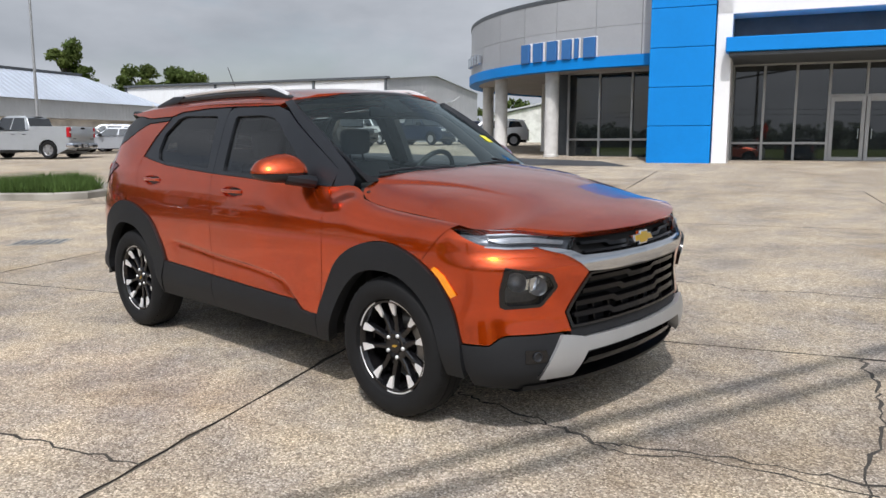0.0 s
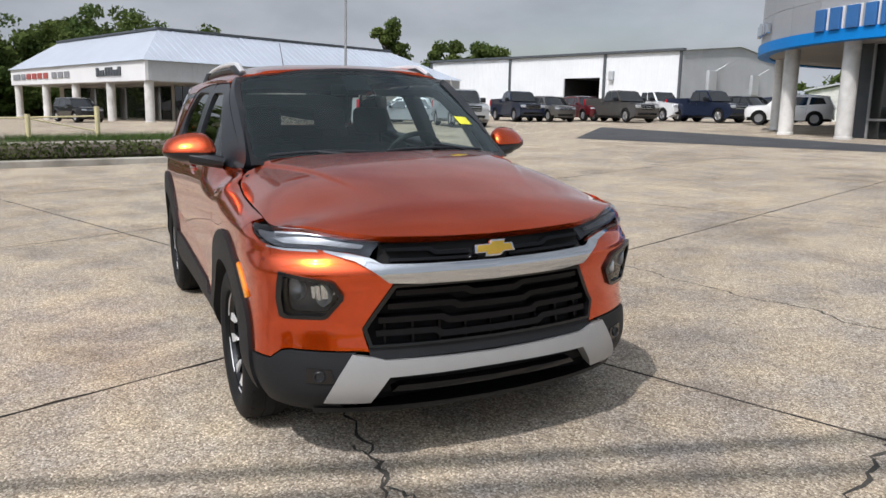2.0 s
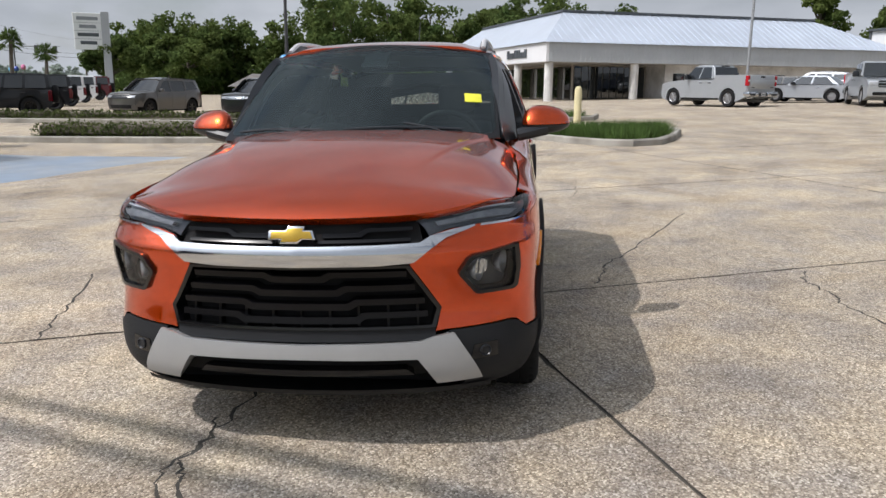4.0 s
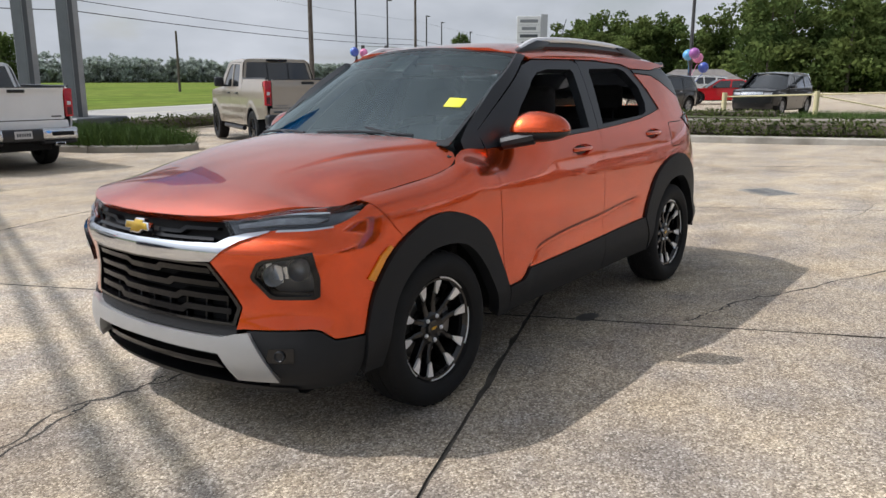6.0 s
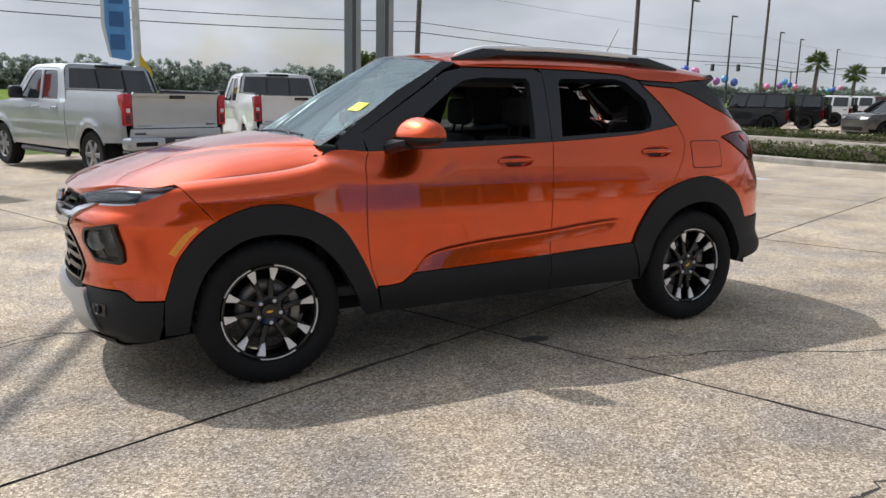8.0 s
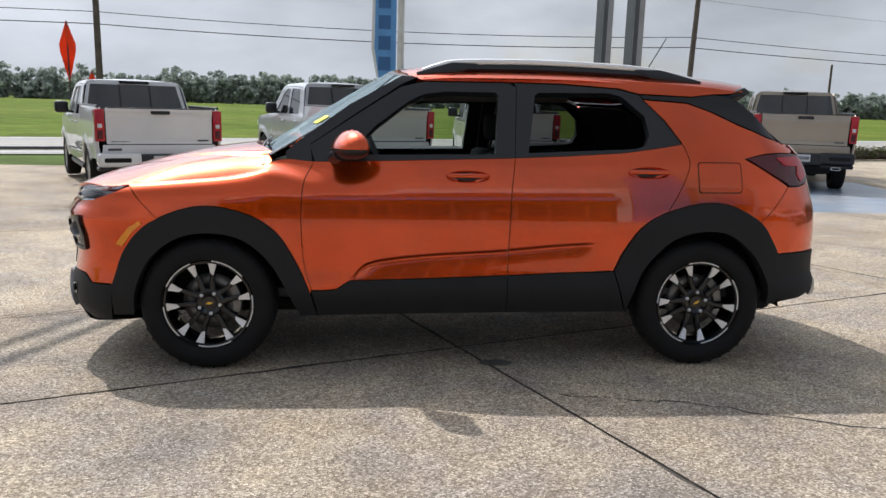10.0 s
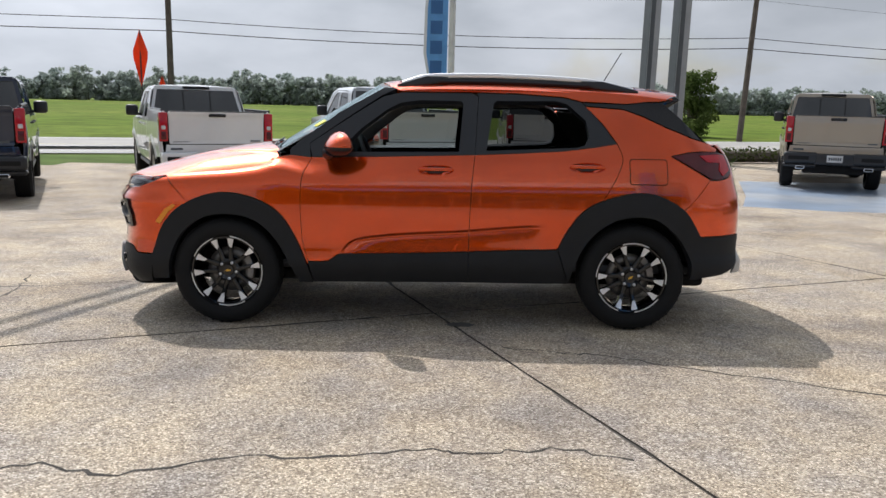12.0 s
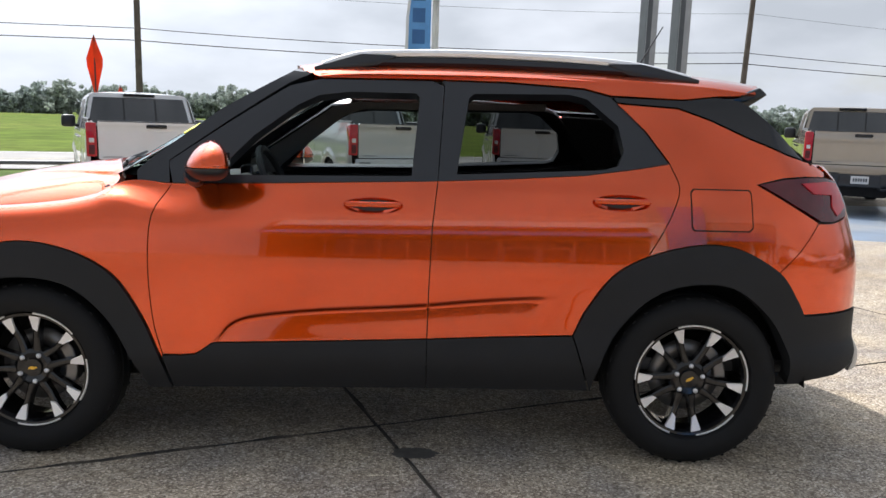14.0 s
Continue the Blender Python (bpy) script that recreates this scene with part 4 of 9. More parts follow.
for k, w in enumerate((.42, .36, .36, .30, .36, .2, .42, .36, .42)):
    bm = bmesh.new()
    u = 3.9 + k * .5
    box(bm, (u, -.12, 3.40), (u + w, -.01, 4.05 if k in (0, 3, 4, 5, 8) else 3.85), .02, 1)
    part("sign_letter", tr(bm, LM), DARK_TRIM, LOW, "dark sign letter block")
for k in range(9):
    bm = bmesh.new()
    u = 14 + k * 1.45 + (.6 if k > 2 else 0)
    box(bm, (u, -.10, 3.45), (u + (1.8 if k == 8 else 1.0), -.01, 3.95), .02, 1)
    part("sign_mark", tr(bm, LM), SIGN_RED if 3 <= k <= 6 else SIGN_GREY, LOW, "plain sign mark")
bm = bmesh.new()
box(bm, (-.1, 27, -.3), (.0, 32, 2.2))
part("lean_to_wall", tr(bm, LM), BEIGE_WALL, LOW)
bm = bmesh.new()
tube(bm, [(-.2, 31.5, 0), (-.2, 30.4, 4.6)], .05, 6)
tube(bm, [(-.2, 29, 0), (-.2, 31.2, 1.6)], .04, 6)
part("downpipe", tr(bm, LM), STUCCO, LOW, "white downpipe")

# ---- the big metal shed ----
SHED = thing("metal_shed", "large white metal workshop with black doorway", "building", kind="structure")
SC0, SCL, SCR = Vector((-50.5, 47.6, 0)), Vector((-82, 36.5, 0)), Vector((-38, 62, 0))
dl = (SCL - SC0)
wl = dl.length
SM = Matrix.Translation((SC0.x, SC0.y, .6)) @ pose(0, 0, 0, 0, 0, math.degrees(math.atan2(dl.y, dl.x)))
# local x along the white wall, away from the corner; the corrugated end goes along -y
door_a, door_b = 8.9, 13.3
bm = bmesh.new()
box(bm, (0, -.2, -.6), (door_a, 0, 6.9))
box(bm, (door_b, -.2, -.6), (wl, 0, 6.9))
box(bm, (door_a, -.2, 4.7), (door_b, 0, 6.9))
part("white_wall", tr(bm, SM), WHITE_METAL, SHED, "white sheet-metal wall")
bm = bmesh.new()
for k in range(int(wl / .6)):
    if not door_a - .1 < k * .6 < door_b or True:
        z0 = 4.72 if door_a - .1 < k * .6 < door_b else -.6
        box(bm, (k * .6 + .05, 0, z0), (k * .6 + .10, .025, 6.88))
part("wall_ribs", tr(bm, SM), WHITE_METAL, SHED)
bm = bmesh.new()
box(bm, (door_a - .2, -6, -.6), (door_b + .2, -5.8, 4.8))
box(bm, (door_a - .2, -6, -.6), (door_a - .1, -.2, 4.8))
box(bm, (door_b + .1, -6, -.6), (door_b + .2, -.2, 4.8))
box(bm, (door_a - .2, -6, 4.7), (door_b + .2, -.2, 4.8))
part("doorway", tr(bm, SM), DARK_VOID, SHED, "dark open workshop doorway")
for k in (0.05, 8.2, 20.5, wl - .3):
    bm = bmesh.new()
    box(bm, (k, 0, -.6), (k + .28, .16, 6.9), .02, 1)
    part("downpipe", tr(bm, SM), DARK_TRIM, SHED, "dark downpipe")
bm = bmesh.new()
box(bm, (-.1, -.3, 6.9), (wl, .3, 7.15), .03, 1)
part("gutter", tr(bm, SM), DARK_TRIM, SHED, "dark gutter along the eaves")
end = [(0, -.6), (0, 6.95), (-11, 8.0), (-24, 6.9), (-24, -.6)]
bm = bmesh.new()
prism(bm, end, -.15, 0, "x")
n = 120
for k in range(n):
    y = -.1 - k * .2
    top = 6.93 + (8.0 - 6.95) * min(1, -y / 11) if y > -11 else 8.0 - (1.1) * (-y - 11) / 13
    box(bm, (0, y - .07, -.6), (.05, y, top))
part("corrugated_wall", tr(bm, SM @ Matrix.Diagonal((-1, 1, 1, 1))), GREY_METAL, SHED, "corrugated grey end wall")
bm = bmesh.new()
v = [bm.verts.new(p) for p in ((-.2, .3, 6.95), (wl, .3, 6.95), (wl, -11, 8.05), (-.2, -11, 8.05), (wl, -24, 6.9), (-.2, -24, 6.9))]
bm.faces.new((v[0], v[1], v[2], v[3]))
bm.faces.new((v[3], v[2], v[4], v[5]))
part("roof", tr(bm, SM), ROOF_METAL, SHED)
for y in (-5.2, -14.5):
    bm = bmesh.new()
    box(bm, (-.35, y - .8, 3.4), (0, y + .8, 5.4), .03, 1)
    part("louvre", tr(bm, SM), GREY_METAL, SHED, "grey wall louvre")
    bm = bmesh.new()
    tube(bm, [(-.1, y - .9, 5.4), (-.9, y - 1.6, 6.1)], .08, 6)
    part("flood_lamp", tr(bm, SM), GREY_METAL, SHED)
bm = bmesh.new()
box(bm, (7.2, 0, 4.4), (7.7, .4, 5.3), .05, 1)
part("wall_lamp", tr(bm, SM), GREY_METAL, SHED, "grey wall lamp")
bm = bmesh.new()
box(bm, (20, .0, -.6), (21.4, .5, 1.6), .05, 1)
part("vent_box", tr(bm, SM), STUCCO, SHED)
FAR = thing("far_shed", "far pale shed with a low pitched roof", "building", kind="structure")
bm = bmesh.new()
prism(bm, [(-12, 0), (-12, 4), (0, 6.5), (12, 4), (12, 0)], 0, 12, "y")
part("walls", tr(bm, stand(-62, 96, 35)), STUCCO, FAR, smooth=0)
bm = bmesh.new()
prism(bm, [(-12.6, 4.0), (0, 6.7), (12.6, 4.0), (12.6, 4.25), (0, 7.0), (-12.6, 4.25)], -.5, 12.5, "y")
part("roof", tr(bm, stand(-62, 96, 35)), GREY_METAL, FAR, smooth=0)

# ---- poles, signs, flags ----
def lamp_post(x, y, h, turn, label, arms=1, material=None, group="lamp posts"):
    t = thing("street_lamp", label, "lamp post", stand(x, y, turn), group)
    bm = bmesh.new()
    tube(bm, [(0, 0, -.1), (0, 0, h)], .11, 8, .075)
    box(bm, (-.2, -.2, -.05), (.2, .2, .25), .03, 1)
    part("pole", bm, material or BRONZE_POLE, t)
    for k in range(arms):
        s = 1 if k == 0 else -1
        bm = bmesh.new()
        box(bm, (s * .05 if s > 0 else -.95, -.13, h - .02), (.95 if s > 0 else -.05, .13, h + .09), .03, 1)
        part("lamp_head", bm, material or BRONZE_POLE, t, "flat lamp head")
    return t


lamp_post(-50.3, 15.8, 10.0, 70, "grey twin-headed lot lamp post", 2, GALV)
def utility_pole(x, y, h, lean, label):
    t = thing("utility_pole", label, "utility pole", stand(x, y) @ pose(0, 0, 0, 0, lean, 0), "utility poles")
    bm = bmesh.new()
    tube(bm, [(0, 0, -.3), (0, 0, h)], .17, 9, .12)
    part("pole", bm, WOOD_POLE, t)
    return t


def wire(pts, sag, r, label, n=14):
    bm = bmesh.new()
    a, b = Vector(pts[0]), Vector(pts[1])
    tube(bm, [a.lerp(b, i / n) - Vector((0, 0, sag * 4 * (i / n) * (1 - i / n))) for i in range(n + 1)], r, 5)
    return tagged(finish("overhead_wire", bm, CABLE), label, "cable", group="overhead wires")


POLES = [(78, -16.0, 0), (13.6, -33.4, 0), (-16.75, -37.3, -1.6), (-62, -52, 0), (-108, -66, 0)]
for x, y, l in POLES:
    utility_pole(x, y, 11.5, l, "weathered wooden utility pole by the highway")
for (x0, y0, _), (x1, y1, _) in zip(POLES, POLES[1:]):
    for z, o, r in ((5.6, 0, .020), (5.05, .15, .024), (7.6, -.3, .008)):
        wire(((x0 + o, y0, ground_z(x0, y0) + z), (x1 + o, y1, ground_z(x1, y1) + z)), .35, r, "black overhead wire between utility poles")

# the tall sign on two steel legs
t = thing("sign_pylon", "tall sign on two grey steel legs", "sign", Matrix())
for x, y in ((-7.32, -21.93), (-7.85, -20.25)):
    bm = bmesh.new()
    box(bm, (-.20, -.24, -.1), (.20, .24, 11), .02, 1)
    part("leg", tr(bm, stand(x, y, 17)), GALV, t, "grey steel leg")
    # thin dark strips on the +x part of the front and on the +x face
    bm = bmesh.new()
    box(bm, (.03, .24, .5), (.195, .246, 10.9))
    box(bm, (.20, -.20, .5), (.206, .22, 10.9))
    part("leg_recess", tr(bm, stand(x, y, 17)), DARK_TRIM, t)
bm = bmesh.new()
box(bm, (-1.9, -1.0, -.1), (1.9, 1.0, .55), .03, 1)
part("base", tr(bm, stand(-7.6, -21.1, 107)), DARK_TRIM, t, "dark base block")
bm = bmesh.new()
box(bm, (-1.7, -.4, 8.6), (1.7, .4, 12), .05, 1)
part("sign_box", tr(bm, stand(-7.6, -21.1, 107)), PANEL_BLUE, t)

# banner on a white pole
t = thing("feather_banner", "tall blue feather banner on a white pole", "flag", stand(-.35, -23.4))
bm = bmesh.new()
tube(bm, [(0, 0, -.1), (0, 0, 8.2)], .13, 10, .11)
part("pole", bm, STUCCO, t, "white painted pole")
bm = bmesh.new()
prof = [(.25, 2.5), (.85, 2.6), (1.05, 3.6), (1.02, 5.2), (.85, 6.8), (.4, 8.0), (.16, 8.1), (.16, 2.6)]
prism(bm, prof, -.16, -.145, "y")
part("banner", tr(bm, pose(0, 0, 0, 0, 0, 0)), BANNER_BLUE, t, "blue banner cloth")
bm = bmesh.new()
prism(bm, [(.86, 2.6), (1.05, 3.6), (1.02, 5.2), (.85, 6.8), (.76, 6.8), (.92, 5.2), (.94, 3.6), (.78, 2.6)], -.17, -.143, "y")
part("banner_edge", bm, SIGN_WHITE, t)
for k in range(6):
    bm = bmesh.new()
    box(bm, (.36, .0, 2.85 + k * .72), (.80, .012, 3.33 + k * .72), .004, 1)
    tr(bm, pose(0, -.145, 0))
    o = part("banner_mark", bm, SIGN_BLUE, t, "dark blue block letter")
bm = bmesh.new()
prism(bm, [(-.05, 2.75), (-.40, 2.2), (-.42, 2.0), (-.15, 1.55), (-.05, 1.6)], .1, .115, "y")
part("pennant", bm, FLAG_YELLOW, t, "small yellow pennant")

for x, y, h, s in ((9.5, -19.0, 3.85, 1.0), (9.35, -20.4, 2.5, .62)):
    t = thing("orange_flag", "orange safety flag on a thin pole", "flag", stand(x, y, 21), "orange flags")
    bm = bmesh.new()
    tube(bm, [(0, 0, -.1), (0, 0, h)], .03, 6, .02)
    part("pole", bm, BRONZE_POLE, t)
    bm = bmesh.new()
    rows = []
    for i in range(9):
        q = i / 8
        w = (.24 if q < .42 else .235) * s * (q / .42 if q < .42 else (1 - q) / .58) + .008
        rows.append([bm.verts.new((w * e, .05 * math.sin(q * 7 + e * 2), h - q * 1.75 * s)) for e in (-1, -.3, .4, 1)])
    for p, q in zip(rows, rows[1:]):
        for j in range(3):
            bm.faces.new((p[j], p[j + 1], q[j + 1], q[j]))
    bmesh.ops.solidify(bm, geom=bm.faces[:], thickness=.01)
    part("cloth", bm, FLAG_ORANGE, t, "bright orange cloth")

# low guard rail at the verge
t = thing("guard_rail", "low dark rail on short posts by the verge", "fence", kind="structure")
bm = bmesh.new()
pts = [(2 + k * 2.2, -16.3 + k * .62) for k in range(12)]
tube(bm, [(x, y, ground_z(x, y) + .45) for x, y in pts], .05, 6)
part("rail", bm, DARK_TRIM, t)
for x, y in pts[::2]:
    bm = bmesh.new()
    box(bm, (-.06, -.06, -.1), (.06, .06, .5), .01, 1)
    part("post", tr(bm, stand(x, y)), DARK_TRIM, t)

# lamp posts and balloons along the far lot
LP = [(-40.5, -40.1), (-53, -48.0), (-68, -55.3), (-79.5, -62), (-95.6, -68.9)]
rb = random.Random(5)
for i, (x, y) in enumerate(LP):
    lamp_post(x, y, 8.6 + .2 * (i % 2), 200, "dark single-headed lamp post with balloons")
    for k in range(3):
        t = thing("balloon", "shiny balloon tied to a lamp post", "balloon", stand(x + rb.uniform(-.5, .5) + (k - 1) * .7, y + rb.uniform(-.5, .5), 0, 3.2 + rb.uniform(-.3, .4)), "balloons")
        bm = bmesh.new()
        bmesh.ops.create_uvsphere(bm, u_segments=16, v_segments=10, radius=.33)
        tr(bm, Matrix.Diagonal((1, 1, 1.12, 1)))
        tube(bm, [(0, 0, -.46), (-(k - 1) * .6, 0, -1.0)], .01, 4)
        part("skin", bm, BALLOON[(i + k) % 4], t)
lamp_post(-38, -12.6, 9.0, 200, "dark single-headed lamp post with balloons")
for k in range(4):
    t = thing("balloon", "shiny balloon tied to a lamp post", "balloon", stand(-38 + (k - 1.5) * .75, -12.6 + .6 * (k % 2), 0, 2.65 - .6 * (k == 1) + .06 * k), "balloons")
    bm = bmesh.new()
    bmesh.ops.create_uvsphere(bm, u_segments=16, v_segments=10, radius=.29)
    tube(bm, [(0, 0, -.29), (-(k - 1.5) * .75, -.6 * (k % 2), -1.2)], .012, 4)
    part("skin", bm, BALLOON[k], t)

# the sign board of the neighbouring dealer
t = thing("sign_board", "white roadside sign board with plain marks", "sign", stand(-86, -52, 122))
bm = bmesh.new()
box(bm, (-1.9, -.30, 5.3), (1.2, .30, 9.6), .05, 1)
board = part("board", bm, SIGN_WHITE, t)
bm = bmesh.new()
box(bm, (1.22, -.42, -.1), (2.10, .42, 9.8), .04, 1)
part("column", bm, PANEL_GREY, t, "pale sign column")
for k in range(4):
    bm = bmesh.new()
    box(bm, (-1.5 + .25 * (k % 2), -.33, 8.75 - k * .95), (.85 - .25 * (k % 2), -.30, 9.15 - k * .95), .01, 1)
    part("mark", bm, (SIGN_GREY, SIGN_GREY, DARK_TRIM, DARK_TRIM)[k], board, "plain sign mark")
for k in range(3):
    bm = bmesh.new()
    box(bm, (-1.85, -.315, 8.42 - k * .95), (1.15, -.30, 8.46 - k * .95))
    part("divider", bm, SIGN_GREY, board)

# traffic lights at the junction
t = thing("traffic_signal", "traffic lights on long mast arms", "traffic light", stand(-110, -88, 0))
bm = bmesh.new()
tube(bm, [(0, 0, 0), (0, 0, 6.6)], .16, 8, .12)
tube(bm, [(0, 0, 6.3), (5, -5, 7.2), (10, -10, 7.4)], .1, 6, .05)
tube(bm, [(0, 0, 6.3), (-8, 5, 7.2), (-14, 8, 7.5)], .1, 6, .05)
part("mast", bm, GALV, t)
for d in ((9, -9), (6, -6), (-10, 6.2), (-13, 7.7)):
    bm = bmesh.new()
    box(bm, (-.25, -.25, 6.3), (.25, .25, 7.5), .05, 1)
    part("signal_head", tr(bm, pose(d[0], d[1], 0)), BRONZE_POLE, t)

# barrier and yellow posts at the lane
t = thing("swing_barrier", "pale yellow swing barrier across the lane", "barrier", Matrix())
for x, y, h in ((-25.4, -3.4, 1.0), (-26.0, -1.2, 1.25), (-25.2, -6.5, 1.0)):
    bm = bmesh.new()
    tube(bm, [(0, 0, -.1), (0, 0, h)], .09, 10)
    part("post", tr(bm, stand(x, y)), YELLOW_PAINT, t)
bm = bmesh.new()
tube(bm, [(-26, -1.2, ground_z(-26, -1.2) + .9), (-25.2, -6.5, ground_z(-25.2, -6.5) + .85)], .03, 6)
tube(bm, [(-26, -1.2, ground_z(-26, -1.2) + .35), (-25.4, -3.4, ground_z(-25.4, -3.4) + .85)], .025, 6)
part("arm", bm, YELLOW_PAINT, t)
t = thing("bollard", "pale yellow concrete-filled steel bollard", "bollard", stand(-22.3, 2.6))
bm = bmesh.new()
lathe(bm, [(.13, -.1), (.13, 1.1), (.10, 1.18), (.04, 1.22), (.001, 1.225)], 14, "z")
part("post", bm, YELLOW_PAINT, t)

# cables that cross above the car
for a, b in ((-3.88, 10.55), (-3.94, 11.22)):
    q0 = LOT @ Vector((a + 2.82, -23.2, 6.8))
    q1 = LOT @ Vector((b + 2.86, 22.0, 6.9))
    wire((q0, q1), .05, .055, "thick black overhead cable above the lot", 24)
utility_pole(-51, -80, 7.0, 0, "weathered wooden utility pole across the field")
utility_pole(-30.7, -34.6, 11.0, 0, "weathered wooden utility pole by the highway")
utility_pole(13.7, 22.2, 9.0, 0, "wooden utility pole at the lot's edge")

# ---- other vehicles ----
VPAINT = {k: paint_mat("paint_" + k, c, m, .3, .03) for k, c, m in (
    ("white", (.72, .73, .74), 0), ("silver", (.42, .44, .46), .5), ("tan", (.36, .31, .25), .3), ("navy", (.012, .02, .045), .2), ("black", (.010, .011, .013), .1),
    ("grey", (.10, .095, .09), .4), ("red", (.22, .008, .012), .2), ("maroon", (.10, .008, .012), .3), ("pearl", (.40, .42, .45), .4), ("brightred", (.5, .012, .02), .1))}
V_TYRE, V_RIM = RUBBER, mat("grey_alloy", (.38, .38, .39), .35, metal=.8, var=.06, scale=8)


def v_wheel(r, w):
    a = lathe(bmesh.new(), [(r * .62, w / 2 - .01), (r * .66, w / 2), (r * .93, w / 2), (r, w / 2 - .04), (r, -w / 2 + .04), (r * .93, -w / 2), (r * .6, -w / 2)], 28)
    b = bmesh.new()
    lathe(b, [(r * .63, w / 2 - .012), (r * .58, w / 2 - .03), (r * .56, w / 2 - .08), (.001, w / 2 - .085)], 28)
    for k in range(6):
        box(b, (r * .08, w / 2 - .075, -.045), (r * .60, w / 2 - .02, .045), .012, 1, pose(0, 0, 0, 0, 60 * k, 0))
    lathe(b, [(r * .16, w / 2 - .05), (r * .14, w / 2 - .012), (.001, w / 2 - .01)], 12)
    return a, b


def vehicle(kind, paint, label, x, y, heading, group, category, chrome=True, plate=True, tall=1.0):
    """A parked vehicle, +x ahead. kind: pickup, jeep or sedan."""
    spec = {
        "pickup": dict(L=5.85, W=2.06, wb=3.7, r=.425, belt=1.31, hood=1.24, roof=2.06, deck=1.55, g=(-.86, 1.30, -.60, .60), tail=-2.95),
        "jeep": dict(L=4.6, W=1.88, wb=2.95, r=.41, belt=1.18, hood=1.14, roof=1.87, deck=1.18, g=(-2.15, .62, -2.1, .40), tail=-2.2),
        "sedan": dict(L=4.95, W=1.90, wb=2.95, r=.35, belt=.93, hood=.90, roof=1.46, deck=1.02, g=(-1.75, 1.15, -1.05, .30), tail=-2.45)}[kind]
    S = spec
    t = thing(category.replace(" ", "_"), label, category, stand(x, y, heading) @ Matrix.Diagonal((1, 1, tall, 1)), group)
    W, r, tail = S["W"] / 2, S["r"], S["tail"]
    nose = tail + S["L"]
    xr, xf = tail + (S["L"] - S["wb"]) * .54, tail + (S["L"] - S["wb"]) * .54 + S["wb"]

    def arch(cx):
        return [(cx + (r + .08) * math.cos(a), r + (r + .08) * math.sin(a)) for a in np.linspace(math.pi * 1.12, -math.pi * .12, 12)]

    low = .42 if kind in ("pickup", "jeep") else .26
    prof = [(tail + .02, low + .12), (tail, S["deck"] - .25), (tail + .03, S["deck"])]
    if kind == "pickup":
        prof += [(S["g"][0] + .02, S["deck"]), (S["g"][0] + .05, S["belt"])]
    else:
        prof += [(S["g"][0], S["belt"] + .02)]
    prof += [(S["g"][1], S["belt"]), (nose - .55, S["hood"]), (nose - .14, S["hood"] - .08), (nose - .02, S["hood"] - .22), (nose, low + .3), (nose - .06, low)]
    prof += arch(xf)[::-1] + [(xf - r - .12, low)] + [(xr + r + .12, low)] + arch(xr)[::-1]
    bm = bmesh.new()
    prism(bm, prof, -W, W, "y")
    for v in bm.verts:
        f = max(0, (v.co.x - (nose - .7)) / .7)
        b = max(0, ((tail + .3) - v.co.x) / .3)
        v.co.y *= 1 - .10 * f * f - .03 * b
    bmesh.ops.bevel(bm, geom=[e for e in bm.edges if abs(e.verts[0].co.y) > W * .8 and abs(e.verts[1].co.y) > W * .8 and max(e.verts[0].co.z, e.verts[1].co.z) > S["hood"] - .3 and e.verts[0].co.y * e.verts[1].co.y > 0], offset=.05, segments=2, affect="EDGES", clamp_overlap=True)
    part("body", bm, paint, t)
    # cab
    g0, g1, h0, h1 = S["g"]
    bm = bmesh.new()
    zb, zt, wi = S["belt"] - .01, S["roof"], W - .20
    q = [(g0, -W + .04, zb), (g1, -W + .04, zb), (g1, W - .04, zb), (g0, W - .04, zb), (h0, -wi, zt), (h1, -wi, zt), (h1, wi, zt), (h0, wi, zt)]
    v = [bm.verts.new(p) for p in q]
    for f in ((3, 2, 1, 0), (4, 5, 6, 7), (0, 1, 5, 4), (1, 2, 6, 5), (2, 3, 7, 6), (3, 0, 4, 7)):
        bm.faces.new([v[i] for i in f])
    bmesh.ops.bevel(bm, geom=bm.edges[:], offset=.10, segments=4, affect="EDGES", clamp_overlap=True)
    part("cab", bm, paint, t, "cab with dark windows")

    def lerp3(a, b, k):
        return [p + (s - p) * k for p, s in zip(a, b)]

    def pane(a, b, c, d, push, label=""):
        pb = bmesh.new()
        n = (Vector(b) - Vector(a)).cross(Vector(d) - Vector(a)).normalized() * push
        vs = [pb.verts.new(Vector(p) + n) for p in (a, b, c, d)]
        bf = [pb.verts.new(Vector(p) - n * .6) for p in (a, b, c, d)]
        pb.faces.new(vs)
        for i in range(4):
            pb.faces.new((vs[i], bf[i], bf[(i + 1) % 4], vs[(i + 1) % 4]))
        part("window", pb, VEH_GLASS, t, label, smooth=0)

    for s in (-1, 1):
        A, B, C, D = [(p[0], s * abs(p[1]), p[2]) for p in (q[0], q[1], q[5], q[4])]
        cuts = {"pickup": ((.10, .48), (.52, .93)), "jeep": ((.06, .36), (.40, .66), (.70, .96)), "sedan": ((.10, .50), (.54, .92))}[kind]
        for k0, k1 in cuts:
            lo0, lo1, hi0, hi1 = lerp3(A, B, k0), lerp3(A, B, k1), lerp3(D, C, k0), lerp3(D, C, k1)
            p = [lerp3(lo0, hi0, .10), lerp3(lo1, hi1, .10), lerp3(lo1, hi1, .86), lerp3(lo0, hi0, .86)]
            pane(*(p if s < 0 else p[::-1]), .012)
        # lamps, mirror
        bm = bmesh.new()
